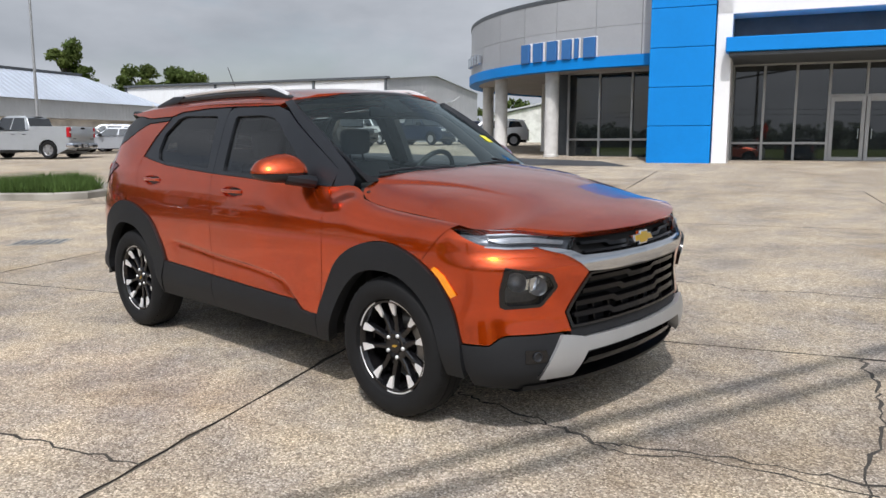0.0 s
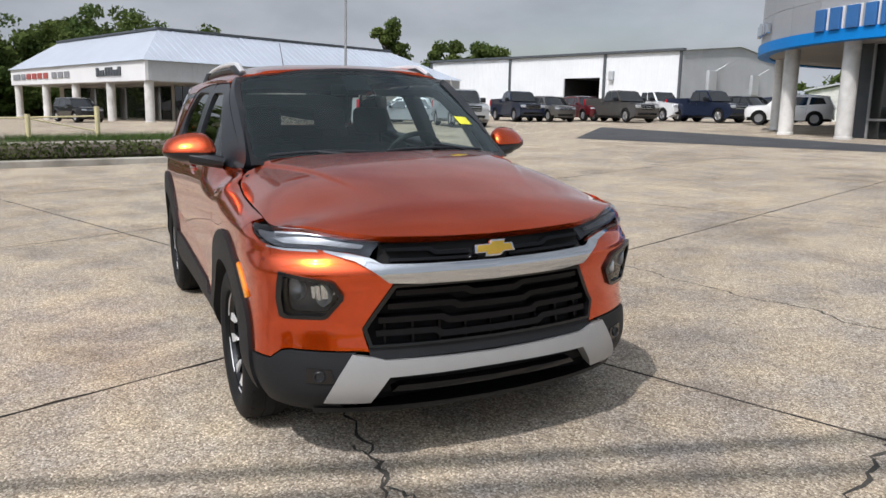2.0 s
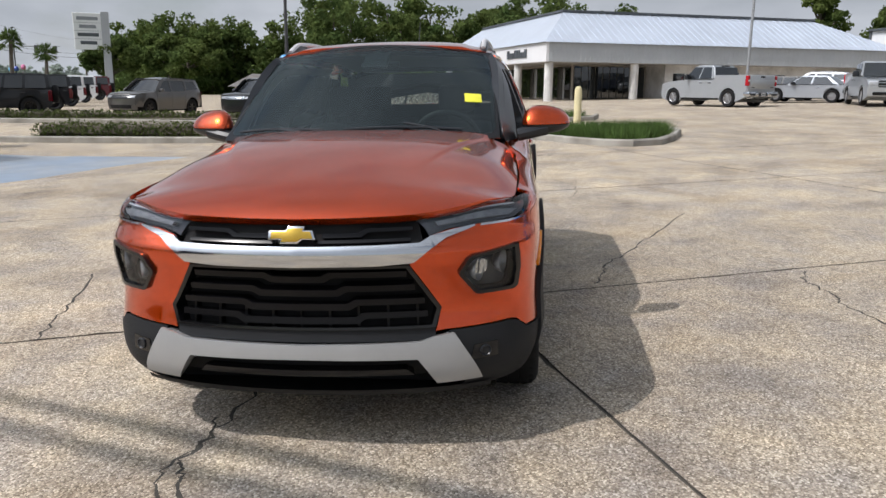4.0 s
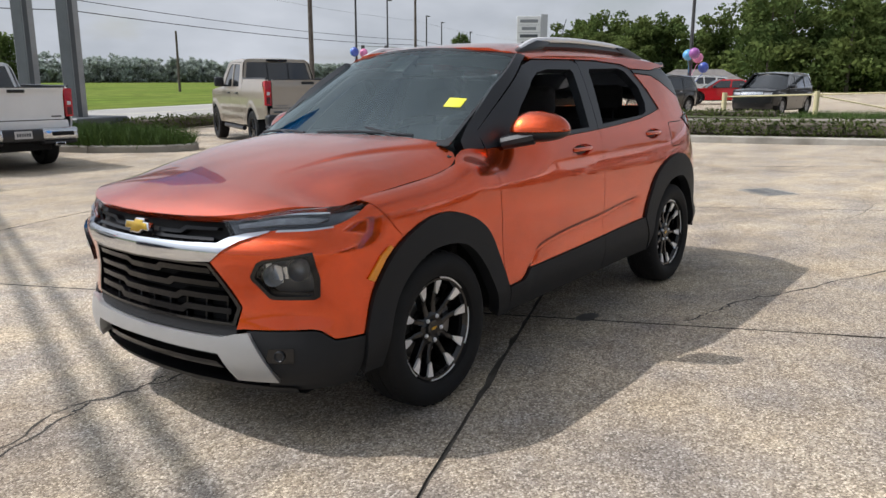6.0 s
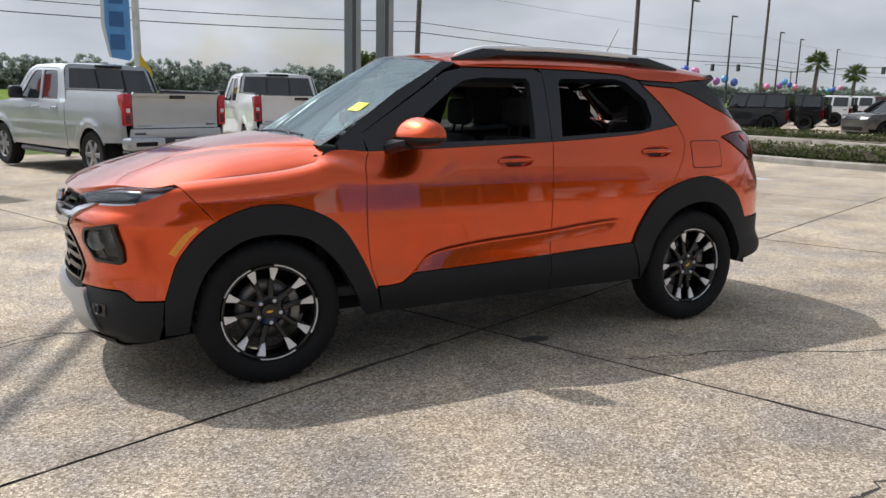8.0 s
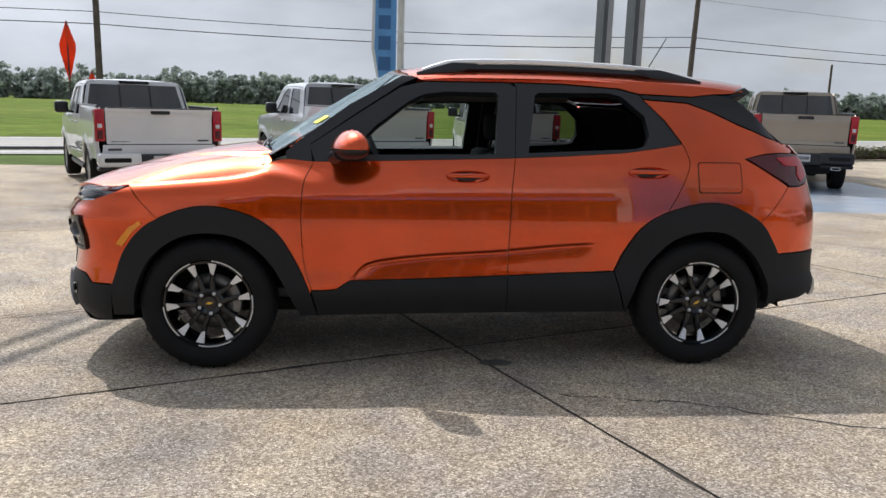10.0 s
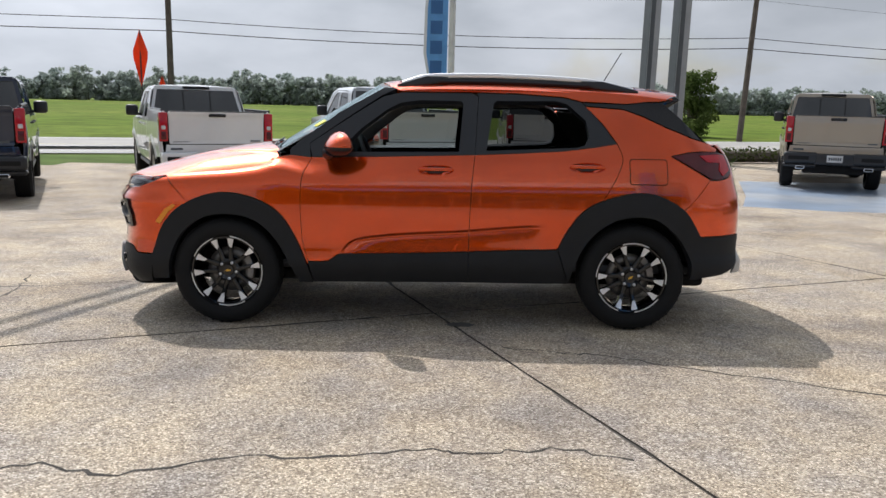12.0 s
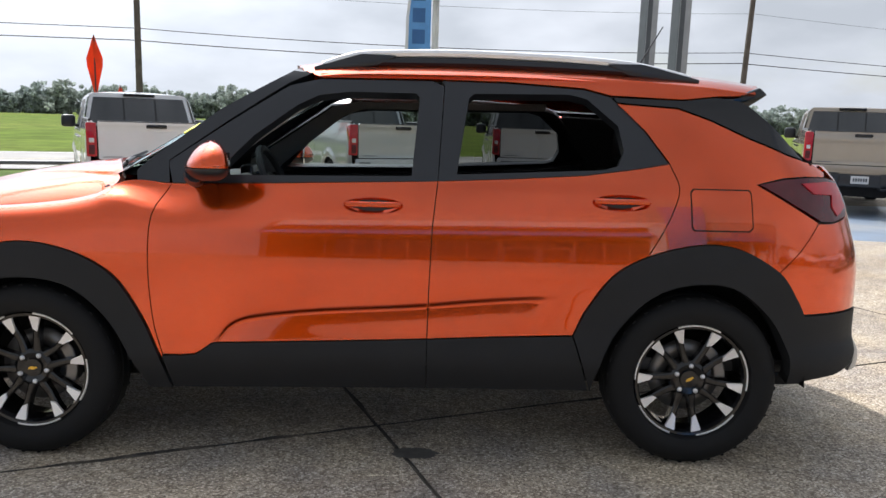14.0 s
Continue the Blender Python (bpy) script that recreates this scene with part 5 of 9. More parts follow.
        box(bm, (tail - .012, s * W - (.17 if s > 0 else -.0), S["deck"] - (.52 if kind != "sedan" else .32)), (tail + .16, s * W + (.0 if s > 0 else .17), S["deck"] - .04), .025, 1)
        for vv in bm.verts:
            vv.co.y *= 1.004
        tl = part("taillight", bm, TAIL_BRIGHT if kind != "jeep" else TAIL_RED, t, "red taillight")
        if kind == "pickup":
            bm = bmesh.new()
            box(bm, (tail - .018, s * (W - .085) - .055, S["deck"] - .31), (tail + .02, s * (W - .085) + .055, S["deck"] - .235), .008, 1)
            part("reverse_lamp", bm, SIGN_WHITE, tl, "white reversing lamp")
            bm = bmesh.new()
            box(bm, (tail - .016, s * (W - .16) - .03, S["deck"] - .34), (tail + .02, s * (W - .16) + .03, S["deck"] - .20), .01, 1)
            part("lamp_notch", bm, paint, tl)
        bm = bmesh.new()
        box(bm, (nose - .30, s * (W - .30) - .18, S["hood"] - .32), (nose + .012, s * (W - .30) + .18, S["hood"] - .14), .03, 1)
        part("headlight", bm, REFLECTOR, t)
        bm = bmesh.new()
        box(bm, (g1 - .55, s * (W - .03) - (.29 if s < 0 else 0), S["belt"] + .02), (g1 - .38, s * (W - .03) + (.29 if s > 0 else 0), S["belt"] + (.30 if kind == "pickup" else .20)), .05, 2)
        part("mirror", bm, SATIN_BLACK, t, "black door mirror")
        for dx in ((g0 + (g1 - g0) * .36), (g0 + (g1 - g0) * .03 + .12)):
            bm = bmesh.new()
            box(bm, (dx, s * W - .012, S["belt"] - .16), (dx + .2, s * W + .016, S["belt"] - .12), .006, 1)
            part("door_handle", bm, CHROME if chrome else SATIN_BLACK, t)
    p = [lerp3(q[0], q[4], .12), lerp3(q[3], q[7], .12), lerp3(q[3], q[7], .86), lerp3(q[0], q[4], .86)]
    p = [(a, b * .90, c) for a, b, c in p]
    pane(p[1], p[0], p[3], p[2], .012, "dark rear window")
    p = [lerp3(q[1], q[5], .08), lerp3(q[2], q[6], .08), lerp3(q[2], q[6], .9), lerp3(q[1], q[5], .9)]
    p = [(a, b * .92, c) for a, b, c in p]
    pane(*p, .012, "dark windscreen")
    if kind == "pickup":
        bm = bmesh.new()
        box(bm, (tail - .03, -W + .19, S["deck"] - .66), (tail + .04, W - .19, S["deck"] - .01), .02, 2)
        box(bm, (tail - .045, -W + .24, S["deck"] - .52), (tail - .02, W - .24, S["deck"] - .24), .012, 2)
        gate = part("tailgate", bm, paint, t)
        bm = bmesh.new()
        box(bm, (tail - .05, -.16, S["deck"] - .13), (tail - .02, .16, S["deck"] - .05), .02, 1)
        part("gate_handle", bm, GLOSS_BLACK, gate, "black tailgate handle")
        for y0, y1 in ((-W + .25, -W + .48), (W - .48, W - .25)):
            bm = bmesh.new()
            box(bm, (tail - .036, y0, S["deck"] - .61), (tail - .03, y1, S["deck"] - .57))
            part("gate_mark", bm, DARK_TRIM, gate)
        bm = bmesh.new()
        box(bm, (tail - .14, -W + .02, .52), (tail + .25, -.32, .76), .04, 2)
        box(bm, (tail - .14, .32, .52), (tail + .25, W - .02, .76), .04, 2)
        box(bm, (tail - .12, -.36, .50), (tail + .2, .36, .68), .02, 1)
        bumper = part("rear_bumper", bm, CHROME if chrome else SATIN_BLACK, t, "step bumper")
        bm = bmesh.new()
        for s in (-1, 1):
            box(bm, (tail - .148, s * (W - .28) - .2, .55), (tail - .05, s * (W - .28) + .2, .68), .02, 1)
        box(bm, (tail - .128, -.30, .53), (tail - .05, .30, .72), .02, 1)
        part("bumper_steps", bm, SATIN_BLACK, bumper)
        if plate:
            bm = bmesh.new()
            box(bm, (tail - .138, -.15, .56), (tail - .12, .15, .70), .005, 1)
            part("plate", bm, PLATE, bumper, "plain dealer plate")
            bm = bmesh.new()
            for k in range(6):
                box(bm, (tail - .141, -.125 + k * .043, .60), (tail - .138, -.095 + k * .043, .66))
            part("plate_bars", bm, DARK_TRIM, bumper)
        for s in (-1, 1):
            bm = bmesh.new()
            box(bm, (tail - .13, s * .66 - .10, .42), (tail + .3, s * .66 + .10, .50), .02, 1)
            tip = part("exhaust_tip", bm, CHROME, t, "chrome exhaust tip")
            bm = bmesh.new()
            box(bm, (tail - .134, s * .66 - .08, .435), (tail - .12, s * .66 + .08, .485), .01, 1)
            part("exhaust_opening", bm, UNDER, tip)
        bm = bmesh.new()
        box(bm, (h0 - .10, -.25, S["roof"] - .07), (h0 + .05, .25, S["roof"] - .015), .015, 1)
        part("high_lamp", bm, SATIN_BLACK, t, "dark high brake lamp")
        bm = bmesh.new()
        box(bm, (-.4, -W + .1, .30), (1.9, -W + .22, .40), .02, 1)
        box(bm, (-.4, W - .22, .30), (1.9, W - .1, .40), .02, 1)
        part("side_steps", bm, SATIN_BLACK, t)
    bm = bmesh.new()
    box(bm, (nose - .08, -W + .50, S["hood"] - .42), (nose + .02, W - .50, S["hood"] - .10), .03, 1)
    box(bm, (nose - .08, -W + .30, low + .05), (nose + .02, W - .30, low + .20), .03, 1)
    part("grille", bm, GLOSS_BLACK, t, "dark grille")
    if chrome:
        bm = bmesh.new()
        for k in range(2):
            box(bm, (nose - .02, -W + .48, S["hood"] - .22 - .14 * k), (nose + .035, W - .48, S["hood"] - .18 - .14 * k), .012, 1)
        part("grille_bars", bm, CHROME, t)
    bm = bmesh.new()
    box(bm, (tail + .3, -W + .12, low - .06), (nose - .35, W - .12, low + .5), .03, 1)
    part("chassis", bm, UNDER, t, "dark underside")
    if kind == "jeep":
        bm = bmesh.new()
        lathe(bm, [(.20, .0), (.36, .0), (.40, -.05), (.40, -.20), (.36, -.24), (.001, -.24)], 24)
        tr(bm, pose(tail - .22, 0, .98, 0, 0, 90))
        part("spare_wheel", bm, RUBBER, t, "spare wheel on the back")
    ta, ri = v_wheel(r, .26)
    first = part("wheel", ta, V_TYRE, t, "black tyre on an alloy rim")
    rim = part("rim", ri, V_RIM if chrome else GLOSS_BLACK, first)
    first.matrix_basis = pose(xr, W - .13, r)
    for cx, cy, turn in ((xf, W - .13, 0), (xr, -W + .13, 180), (xf, -W + .13, 180)):
        w = share("wheel", first.data, pose(cx, cy, r, 0, 0, turn), t)
        w["label"] = first["label"]
        share("rim", rim.data, Matrix(), w)
    return t


def by_tail(x, y, heading):
    """The pose of a pickup from the middle of its tail."""
    h = radians(heading)
    return x + 2.95 * math.cos(h), y + 2.95 * math.sin(h), heading


ROW = "pickups parked nose to the highway"
FARROW = "vehicles parked before the workshop"


def out(brg, d, x0=4.86, y0=-.56):
    return x0 + d * math.cos(radians(brg)), y0 + d * math.sin(radians(brg))


vehicle("pickup", VPAINT["silver"], "silver heavy pickup truck facing the lot", *out(155.3, 44), -12, FARROW, "pickup truck")
vehicle("sedan", VPAINT["pearl"], "pale grey sedan parked tail out", *out(159.3, 49), 236, FARROW, "car")
vehicle("pickup", VPAINT["navy"], "dark blue pickup truck facing the lot", *out(150.8, 55), -8, FARROW, "pickup truck")
vehicle("pickup", VPAINT["grey"], "dark brown-grey pickup truck facing the lot", *out(143.3, 53), -2, FARROW, "pickup truck")
vehicle("pickup", VPAINT["white"], "white pickup truck facing the lot", *out(140.8, 57), 0, FARROW, "pickup truck")
vehicle("pickup", VPAINT["navy"], "dark blue pickup truck facing the lot", *out(137.3, 54), 2, FARROW, "pickup truck")
vehicle("pickup", VPAINT["silver"], "silver pickup truck parked by the lamp post", -37.0, 10.6, 214, FARROW, "pickup truck")
vehicle("sedan", VPAINT["grey"], "dark grey car parked by the showroom", -45.5, 16.6, 236, FARROW, "car")
NEXT = "vehicles on the neighbouring lot"
vehicle("sedan", VPAINT["brightred"], "bright red coupe beyond the hedges", -43.8, -12.6, -62, NEXT, "car", chrome=False)
vehicle("jeep", VPAINT["black"], "black off-road vehicle with black wheels", -27.5, -22.6, -60, NEXT, "car", chrome=False)
vehicle("jeep", VPAINT["black"], "black off-road vehicle with black wheels", -33.3, -25.2, -60, NEXT, "car", chrome=False)
vehicle("jeep", VPAINT["white"], "white off-road vehicle with black wheels", -39.8, -28.3, -60, NEXT, "car", chrome=False)
vehicle("jeep", VPAINT["white"], "white off-road vehicle with black wheels", -47.0, -31.7, -60, NEXT, "car", chrome=False)
vehicle("jeep", VPAINT["maroon"], "dark red off-road vehicle with black wheels", -54, -34.6, -60, NEXT, "car", chrome=False)
# ---- the orange car ----
from mathutils import geometry

PLAN = np.array([(2.185, 0), (2.172, .22), (2.135, .44), (2.075, .62), (1.985, .765), (1.88, .850), (1.75, .886), (1.55, .898), (1.25, .898), (.9, .890),
                 (.4, .886), (-.1, .886), (-.6, .890), (-1.1, .900), (-1.4, .902), (-1.65, .885), (-1.85, .845), (-1.99, .78), (-2.09, .67), (-2.16, .45), (-2.20, .2), (-2.21, 0)])
_pc = np.array(curve(PLAN, 12))
_ps = np.concatenate([[0], np.cumsum(np.linalg.norm(np.diff(_pc, axis=0), axis=1))])
S_END = _ps[-1]
FRONT = np.array([(.14, .24), (.20, .13), (.26, .05), (.33, .004), (.42, .0), (.50, .012), (.60, .026), (.70, .012), (.75, .0), (.81, .0), (.845, .03), (.90, .045), (.95, .075), (.99, .13), (1.1, .3)])
SIDE = np.array([(.14, .12), (.20, .085), (.25, .062), (.30, .042), (.36, .018), (.42, .004), (.48, .006), (.54, .010), (.64, .010), (.74, .008), (.80, .009), (.86, .013), (.92, .019), (.98, .027), (1.03, .036), (1.10, .053),
                 (1.16, .074), (1.24, .103), (1.34, .142), (1.44, .185), (1.52, .228), (1.57, .265)])
REAR = np.array([(.14, .24), (.22, .16), (.30, .05), (.38, 0), (.46, .004), (.52, .03), (.8, .03), (.96, .068), (1.12, .122), (1.24, .22), (1.48, .54), (1.57, .66)])


def _smooth(a, b, v):
    t = np.clip((v - a) / (b - a), 0, 1)
    return t * t * (3 - 2 * t)


_soft_cache = {}


def soft(x, xs, ys, blur=.03):
    """A smooth line through knots, its bends eased over the blur's width."""
    key = (tuple(xs), tuple(ys), blur)
    if key not in _soft_cache:
        d = np.array(curve(list(zip(xs, ys)), 24))
        g = np.linspace(xs[0], xs[-1], 1200)
        y = np.interp(g, d[:, 0], d[:, 1])
        n = max(3, int(blur / (g[1] - g[0])))
        k = np.hanning(n + 2)[1:-1]
        pad = np.concatenate([2 * y[0] - y[n:0:-1], y, 2 * y[-1] - y[-2:-n - 2:-1]])
        y = np.convolve(pad, k / k.sum(), "same")[n:-n]
        _soft_cache[key] = (g, y)
    g, y = _soft_cache[key]
    return np.interp(x, g, y)


def _prof(p, v):
    return soft(v, p[:, 0], p[:, 1], .06)


def fender_top(x):
    return soft(x, [.7, .8, .92, 1.0, 1.1, 1.25, 1.5, 1.75, 2.0, 2.2], [1.12, 1.110, 1.096, 1.078, 1.036, 1.012, .992, .974, .957, .94], .1)


def swage(x):
    """The height of the crease over the lower doors."""
    return soft(x, [-2.3, -.75, -.2, .2, .46, .55, .66, 2.2], [.75, .678, .632, .606, .572, .524, .47, .2], .06)


def skin(s, v, rolled=True):
    """The car's outer skin: s runs round it from the nose's middle (to its left where positive), v upwards."""
    s, v = np.asarray(s, float), np.asarray(v, float)
    a = np.abs(s)
    x, y = np.interp(a, _ps, _pc[:, 0]), np.interp(a, _ps, _pc[:, 1])
    e = .02
    tx = np.interp(np.clip(a + e, 0, S_END), _ps, _pc[:, 0]) - np.interp(np.clip(a - e, 0, S_END), _ps, _pc[:, 0])
    ty = np.interp(np.clip(a + e, 0, S_END), _ps, _pc[:, 1]) - np.interp(np.clip(a - e, 0, S_END), _ps, _pc[:, 1])
    k = np.hypot(tx, ty)
    tx, ty = tx / k, ty / k
    wf, wr = _smooth(1.62, 2.06, x), _smooth(-1.6, -2.08, x)
    off = _prof(SIDE, v) * (1 - wf - wr) + _prof(FRONT, v) * wf + _prof(REAR, v) * wr
    # the fender's top rolls over towards the bonnet
    roll = _smooth(.72, 1.14, x) * (1 - wf) * (1 if rolled else 0)
    ang = np.clip((v - .90) / .105, 0, 1) * 1.45
    z = np.where(v > .90, v * (1 - roll) + (.90 + (fender_top(x) - .90) * np.sin(ang) / math.sin(1.45)) * roll, v)
    off = off + np.where(v > .90, roll * .105 * (1 - np.cos(ang)), 0)
    # the screen pillars lean inwards towards the cowl
    off = off + (1 - roll) * .115 * _smooth(.30, 1.02, x) * _smooth(.93, 1.09, v) * (1 - wf)
    # the swage over the lower doors
    d = swage(x) - v
    near = np.where(d > -.018, np.exp(-np.clip(d - .004, 0, 1) / .06) * _smooth(-.018, .006, d), 0) * _smooth(.64, .50, x) * _smooth(-.78, -.62, x)
    off = off + near * .013
    # normal of the plan, outwards
    nx, ny = ty, -tx
    px, py = x - nx * off, y - ny * off
    return np.stack([px, py * np.where(s < 0, -1, 1), z], -1)


def cabin(s, v):
    """The skin of the cabin, where the fender's roll plays no part."""
    return skin(s, v, False)


def sx(x):
    """The skin's s at a place along the left side."""
    return float(np.interp(-x, -_pc[:, 0], _ps))


def sy(y):
    """The skin's s at a place across the nose."""
    k = int(np.argmax(_pc[:, 1] > .84))
    return math.copysign(float(np.interp(abs(y), _pc[:k, 1], _ps[:k])), y)


def hood_skin(x, y):
    x, y = np.asarray(x, float), np.asarray(y, float)
    zc = soft(x, [.8, .95, 1.16, 1.28, 1.49, 1.69, 1.9, 2.02, 2.08, 2.13, 2.17], [1.20, 1.188, 1.170, 1.156, 1.127, 1.089, 1.030, .986, .960, .933, .905], .10)
    nose = soft(x, [1.5, 1.7, 1.8, 1.87, 1.95, 2.05, 2.1, 2.18], [.13, .112, .098, .082, .060, .058, .066, .078], .1)
    k = _smooth(1.55, 1.85, x)
    edge = (zc - .006 - fender_top(x) + .003) * (1 - k) + nose * k
    a = np.abs(y)
    # a flat top with steep flanks, easing to a rounded nose
    q, r = np.clip(a / soft(x, [.8, 1.02, 1.1, 1.25, 1.5, 1.72, 2.2], [.73, .75, .770, .783, .790, .789, .78], .1), 0, 1.06), np.clip(a / .765, 0, 1.1)
    k = _smooth(1.45, 1.85, x)
    drop = edge * ((.36 * q ** 2 + .64 * q ** 6) * (1 - k) + (.62 * r ** 3.4 + .38 * r ** 2) * k)
    # a raised middle between two fading creases
    lip = .014 * (1 - _smooth(.985, 1.025, a + .35 * x)) * _smooth(1.80, 1.30, x)
    return np.stack([x, y, zc - drop + lip - .006], -1)


def roof_skin(x, y):
    x, y = np.asarray(x, float), np.asarray(y, float)
    zc = soft(x, [-1.95, -1.85, -1.72, -1.5, -1.1, -.5, 0, .25, .42, .5], [1.50, 1.532, 1.563, 1.597, 1.628, 1.646, 1.642, 1.622, 1.592, 1.57], .16)
    a = np.abs(y) / .655
    return np.stack([x, y, zc - .035 * a ** 2 - .062 * np.clip(a, 0, 1.1) ** 7 - .006 * (np.abs(a - .77) < .05)], -1)


def screen_skin(y, u):
    """The windscreen: y across, u from the cowl (0) to the roof (1)."""
    u, y = np.asarray(u, float), np.asarray(y, float)
    xb, xt = 1.155 - .30 * y * y, .375 - .22 * y * y
    zb, zt = 1.135 - .03 * y * y, 1.606 - .10 * y * y
    w = 1 - .145 * u
    return np.stack([xb + (xt - xb) * u, y * w, zb + (zt - zb) * u + .006 * np.sin(np.pi * u)], -1)


def along(poly, step):
    res = []
    for a, b in zip(poly, poly[1:] + poly[:1]):
        k = max(1, int(math.hypot(b[0] - a[0], b[1] - a[1]) / step))
        res += [(a[0] + (b[0] - a[0]) * i / k, a[1] + (b[1] - a[1]) * i / k) for i in range(k)]
    return res


def shrink(poly, d):
    p = np.asarray(poly, float)
    nx = np.roll(p, -1, 0) - np.roll(p, 1, 0)
    n = np.stack([-nx[:, 1], nx[:, 0]], -1)
    n /= np.linalg.norm(n, axis=1)[:, None] + 1e-9
    area = np.sum(p[:, 0] * np.roll(p[:, 1], -1) - np.roll(p[:, 0], -1) * p[:, 1])
    return [tuple(q) for q in p + n * d * (1 if area > 0 else -1)]


def panel(name, poly, surf, material, parent, label="", step=.035, depth=.014, gap=.002, lift=0.0, holes=(), lines=()):
    """A piece of bodywork: an outline laid on a surface, its rim turned in."""
    clean = [poly[0]]
    for p in poly[1:]:
        if math.hypot(p[0] - clean[-1][0], p[1] - clean[-1][1]) > .002:
            clean.append(p)
    loops = [shrink(along(clean, step), gap)] + [shrink(along(list(h), step), -gap) for h in holes]
    allp = np.array(loops[0])
    lo, hi = allp.min(0), allp.max(0)
    gx, gy = np.meshgrid(np.arange(lo[0] + step / 2, hi[0], step), np.arange(lo[1] + step / 2, hi[1], step))
    gx, gy = gx.ravel(), gy.ravel()
    keep = inside(gx, gy, loops[0])
    for h in loops[1:]:
        keep &= ~inside(gx, gy, h)
    rim_pts = np.vstack([np.array(q) for q in loops])
    gx, gy = gx[keep], gy[keep]
    if len(gx):
        d = np.min(np.hypot(gx[:, None] - rim_pts[None, :, 0], gy[:, None] - rim_pts[None, :, 1]), axis=1)
        gx, gy = gx[d > step * .45], gy[d > step * .45]
    ridges = []
    for q in lines:
        q = np.array(q, float)
        ok = inside(q[:, 0], q[:, 1], loops[0]) & (np.min(np.hypot(q[:, None, 0] - rim_pts[None, :, 0], q[:, None, 1] - rim_pts[None, :, 1]), axis=1) > .004)
        ridges.append(q[ok])
        d = np.min(np.hypot(gx[:, None] - q[None, :, 0], gy[:, None] - q[None, :, 1]), axis=1)
        gx, gy = gx[d > .013], gy[d > .013]
    verts, edges = [], []
    for q in loops:
        b = len(verts)
        verts += [Vector(p) for p in q]
        edges += [(b + i, b + (i + 1) % len(q)) for i in range(len(q))]
    for q in ridges:
        b = len(verts)
        verts += [Vector(p) for p in q]
        edges += [(b + i, b + i + 1) for i in range(len(q) - 1)]
    verts += [Vector(p) for p in zip(gx, gy)]
    vo, _, fo, *_ = geometry.delaunay_2d_cdt(verts, edges, [], 0, 1e-5)
    uv = np.array([tuple(v) for v in vo])
    fa = np.array([tuple(f) for f in fo if len(f) == 3])
    c = uv[fa].mean(1)
    keep = inside(c[:, 0], c[:, 1], loops[0])
    for h in loops[1:]:
        keep &= ~inside(c[:, 0], c[:, 1], h)
    fa = fa[keep]
    e = .004
    P = surf(uv[:, 0], uv[:, 1])
    du = surf(uv[:, 0] + e, uv[:, 1]) - surf(uv[:, 0] - e, uv[:, 1])
    dv = surf(uv[:, 0], uv[:, 1] + e) - surf(uv[:, 0], uv[:, 1] - e)
    N = np.cross(du, dv)
    N /= np.linalg.norm(N, axis=1)[:, None] + 1e-12
    P = P + N * lift
    count = {}
    for f in fa:
        for i in range(3):
            k = (int(f[i]), int(f[(i + 1) % 3]))
            count[tuple(sorted(k))] = None if tuple(sorted(k)) in count else k
    verts3, faces, norms = [tuple(p) for p in P], [tuple(int(i) for i in f) for f in fa], [tuple(n) for n in N]
    top, bot = {}, {}
    for k in count.values():
        if k is None:
            continue
        for i in k:
            if i not in top:
                top[i] = len(verts3)
                verts3.append(tuple(P[i] + N[i] * 0))
                bot[i] = len(verts3)
                verts3.append(tuple(P[i] - N[i] * depth))
        i, j = k
        faces.append((top[j], top[i], bot[i], bot[j]))
    me = bpy.data.meshes.new(name)
    me.from_pydata(verts3, [], faces)
    me.polygons.foreach_set("use_smooth", [True] * len(faces))
    me.materials.append(material)
    full = np.zeros((len(verts3), 3))
    full[:len(N)] = N
    me.update()
    for v in me.vertices:
        if v.index >= len(N):
            full[v.index] = v.normal
    me.normals_split_custom_set_from_vertices([tuple(n) for n in full])
    ob = new(name, me)
    ob.parent = parent
    if label:
        ob["label"] = label
    return ob


def both(name, pts, material, parent, label="", surf=None, **kw):
    """The same piece on the car's left and right; pts are (s, v) on the left."""
    holes, lines = kw.pop("holes", ()), kw.pop("lines", ())
    a = panel(name, list(pts), surf or skin, material, parent, label, holes=holes, lines=lines, **kw)
    b = panel(name, [(-p[0], p[1]) for p in pts][::-1] if surf is None else [(p[0], -p[1]) for p in pts][::-1], surf or skin, material, parent, label,
              holes=[[(-p[0], p[1]) for p in h][::-1] for h in holes] if surf is None else (), lines=[[(-p[0], p[1]) for p in h] for h in lines], **kw)
    return a, b


def L(*pts):
    """Points along the side (x, z) as the skin's (s, v)."""
    return [(sx(x), z) for x, z in pts]


def F(*pts):
    """Points across the nose (y, z) as the skin's (s, v)."""
    return [(sy(y), z) for y, z in pts]


CAR = thing("suv", "orange compact suv with black cladding parked on concrete", "car", LOT)

# outlines shared by neighbouring pieces
ARCH_F = curve([(1.79, .46), (1.72, .645), (1.59, .78), (1.37, .862), (1.16, .842), (.98, .75), (.87, .59), (.79, .41)], 5)
ARCH_F_IN = curve([(.845, .288), (.915, .43), (1.0, .575), (1.13, .690), (1.29, .726), (1.45, .702), (1.59, .60), (1.665, .45), (1.695, .30)], 5)
ARCH_R = curve([(-.825, .535), (-.88, .65), (-1.0, .80), (-1.22, .890), (-1.43, .900), (-1.62, .81), (-1.71, .70), (-1.755, .625)], 5)
ARCH_R_IN = curve([(-1.70, .40), (-1.685, .48), (-1.60, .62), (-1.45, .735), (-1.28, .748), (-1.13, .695), (-1.0, .56), (-.93, .40), (-.905, .305)], 5)


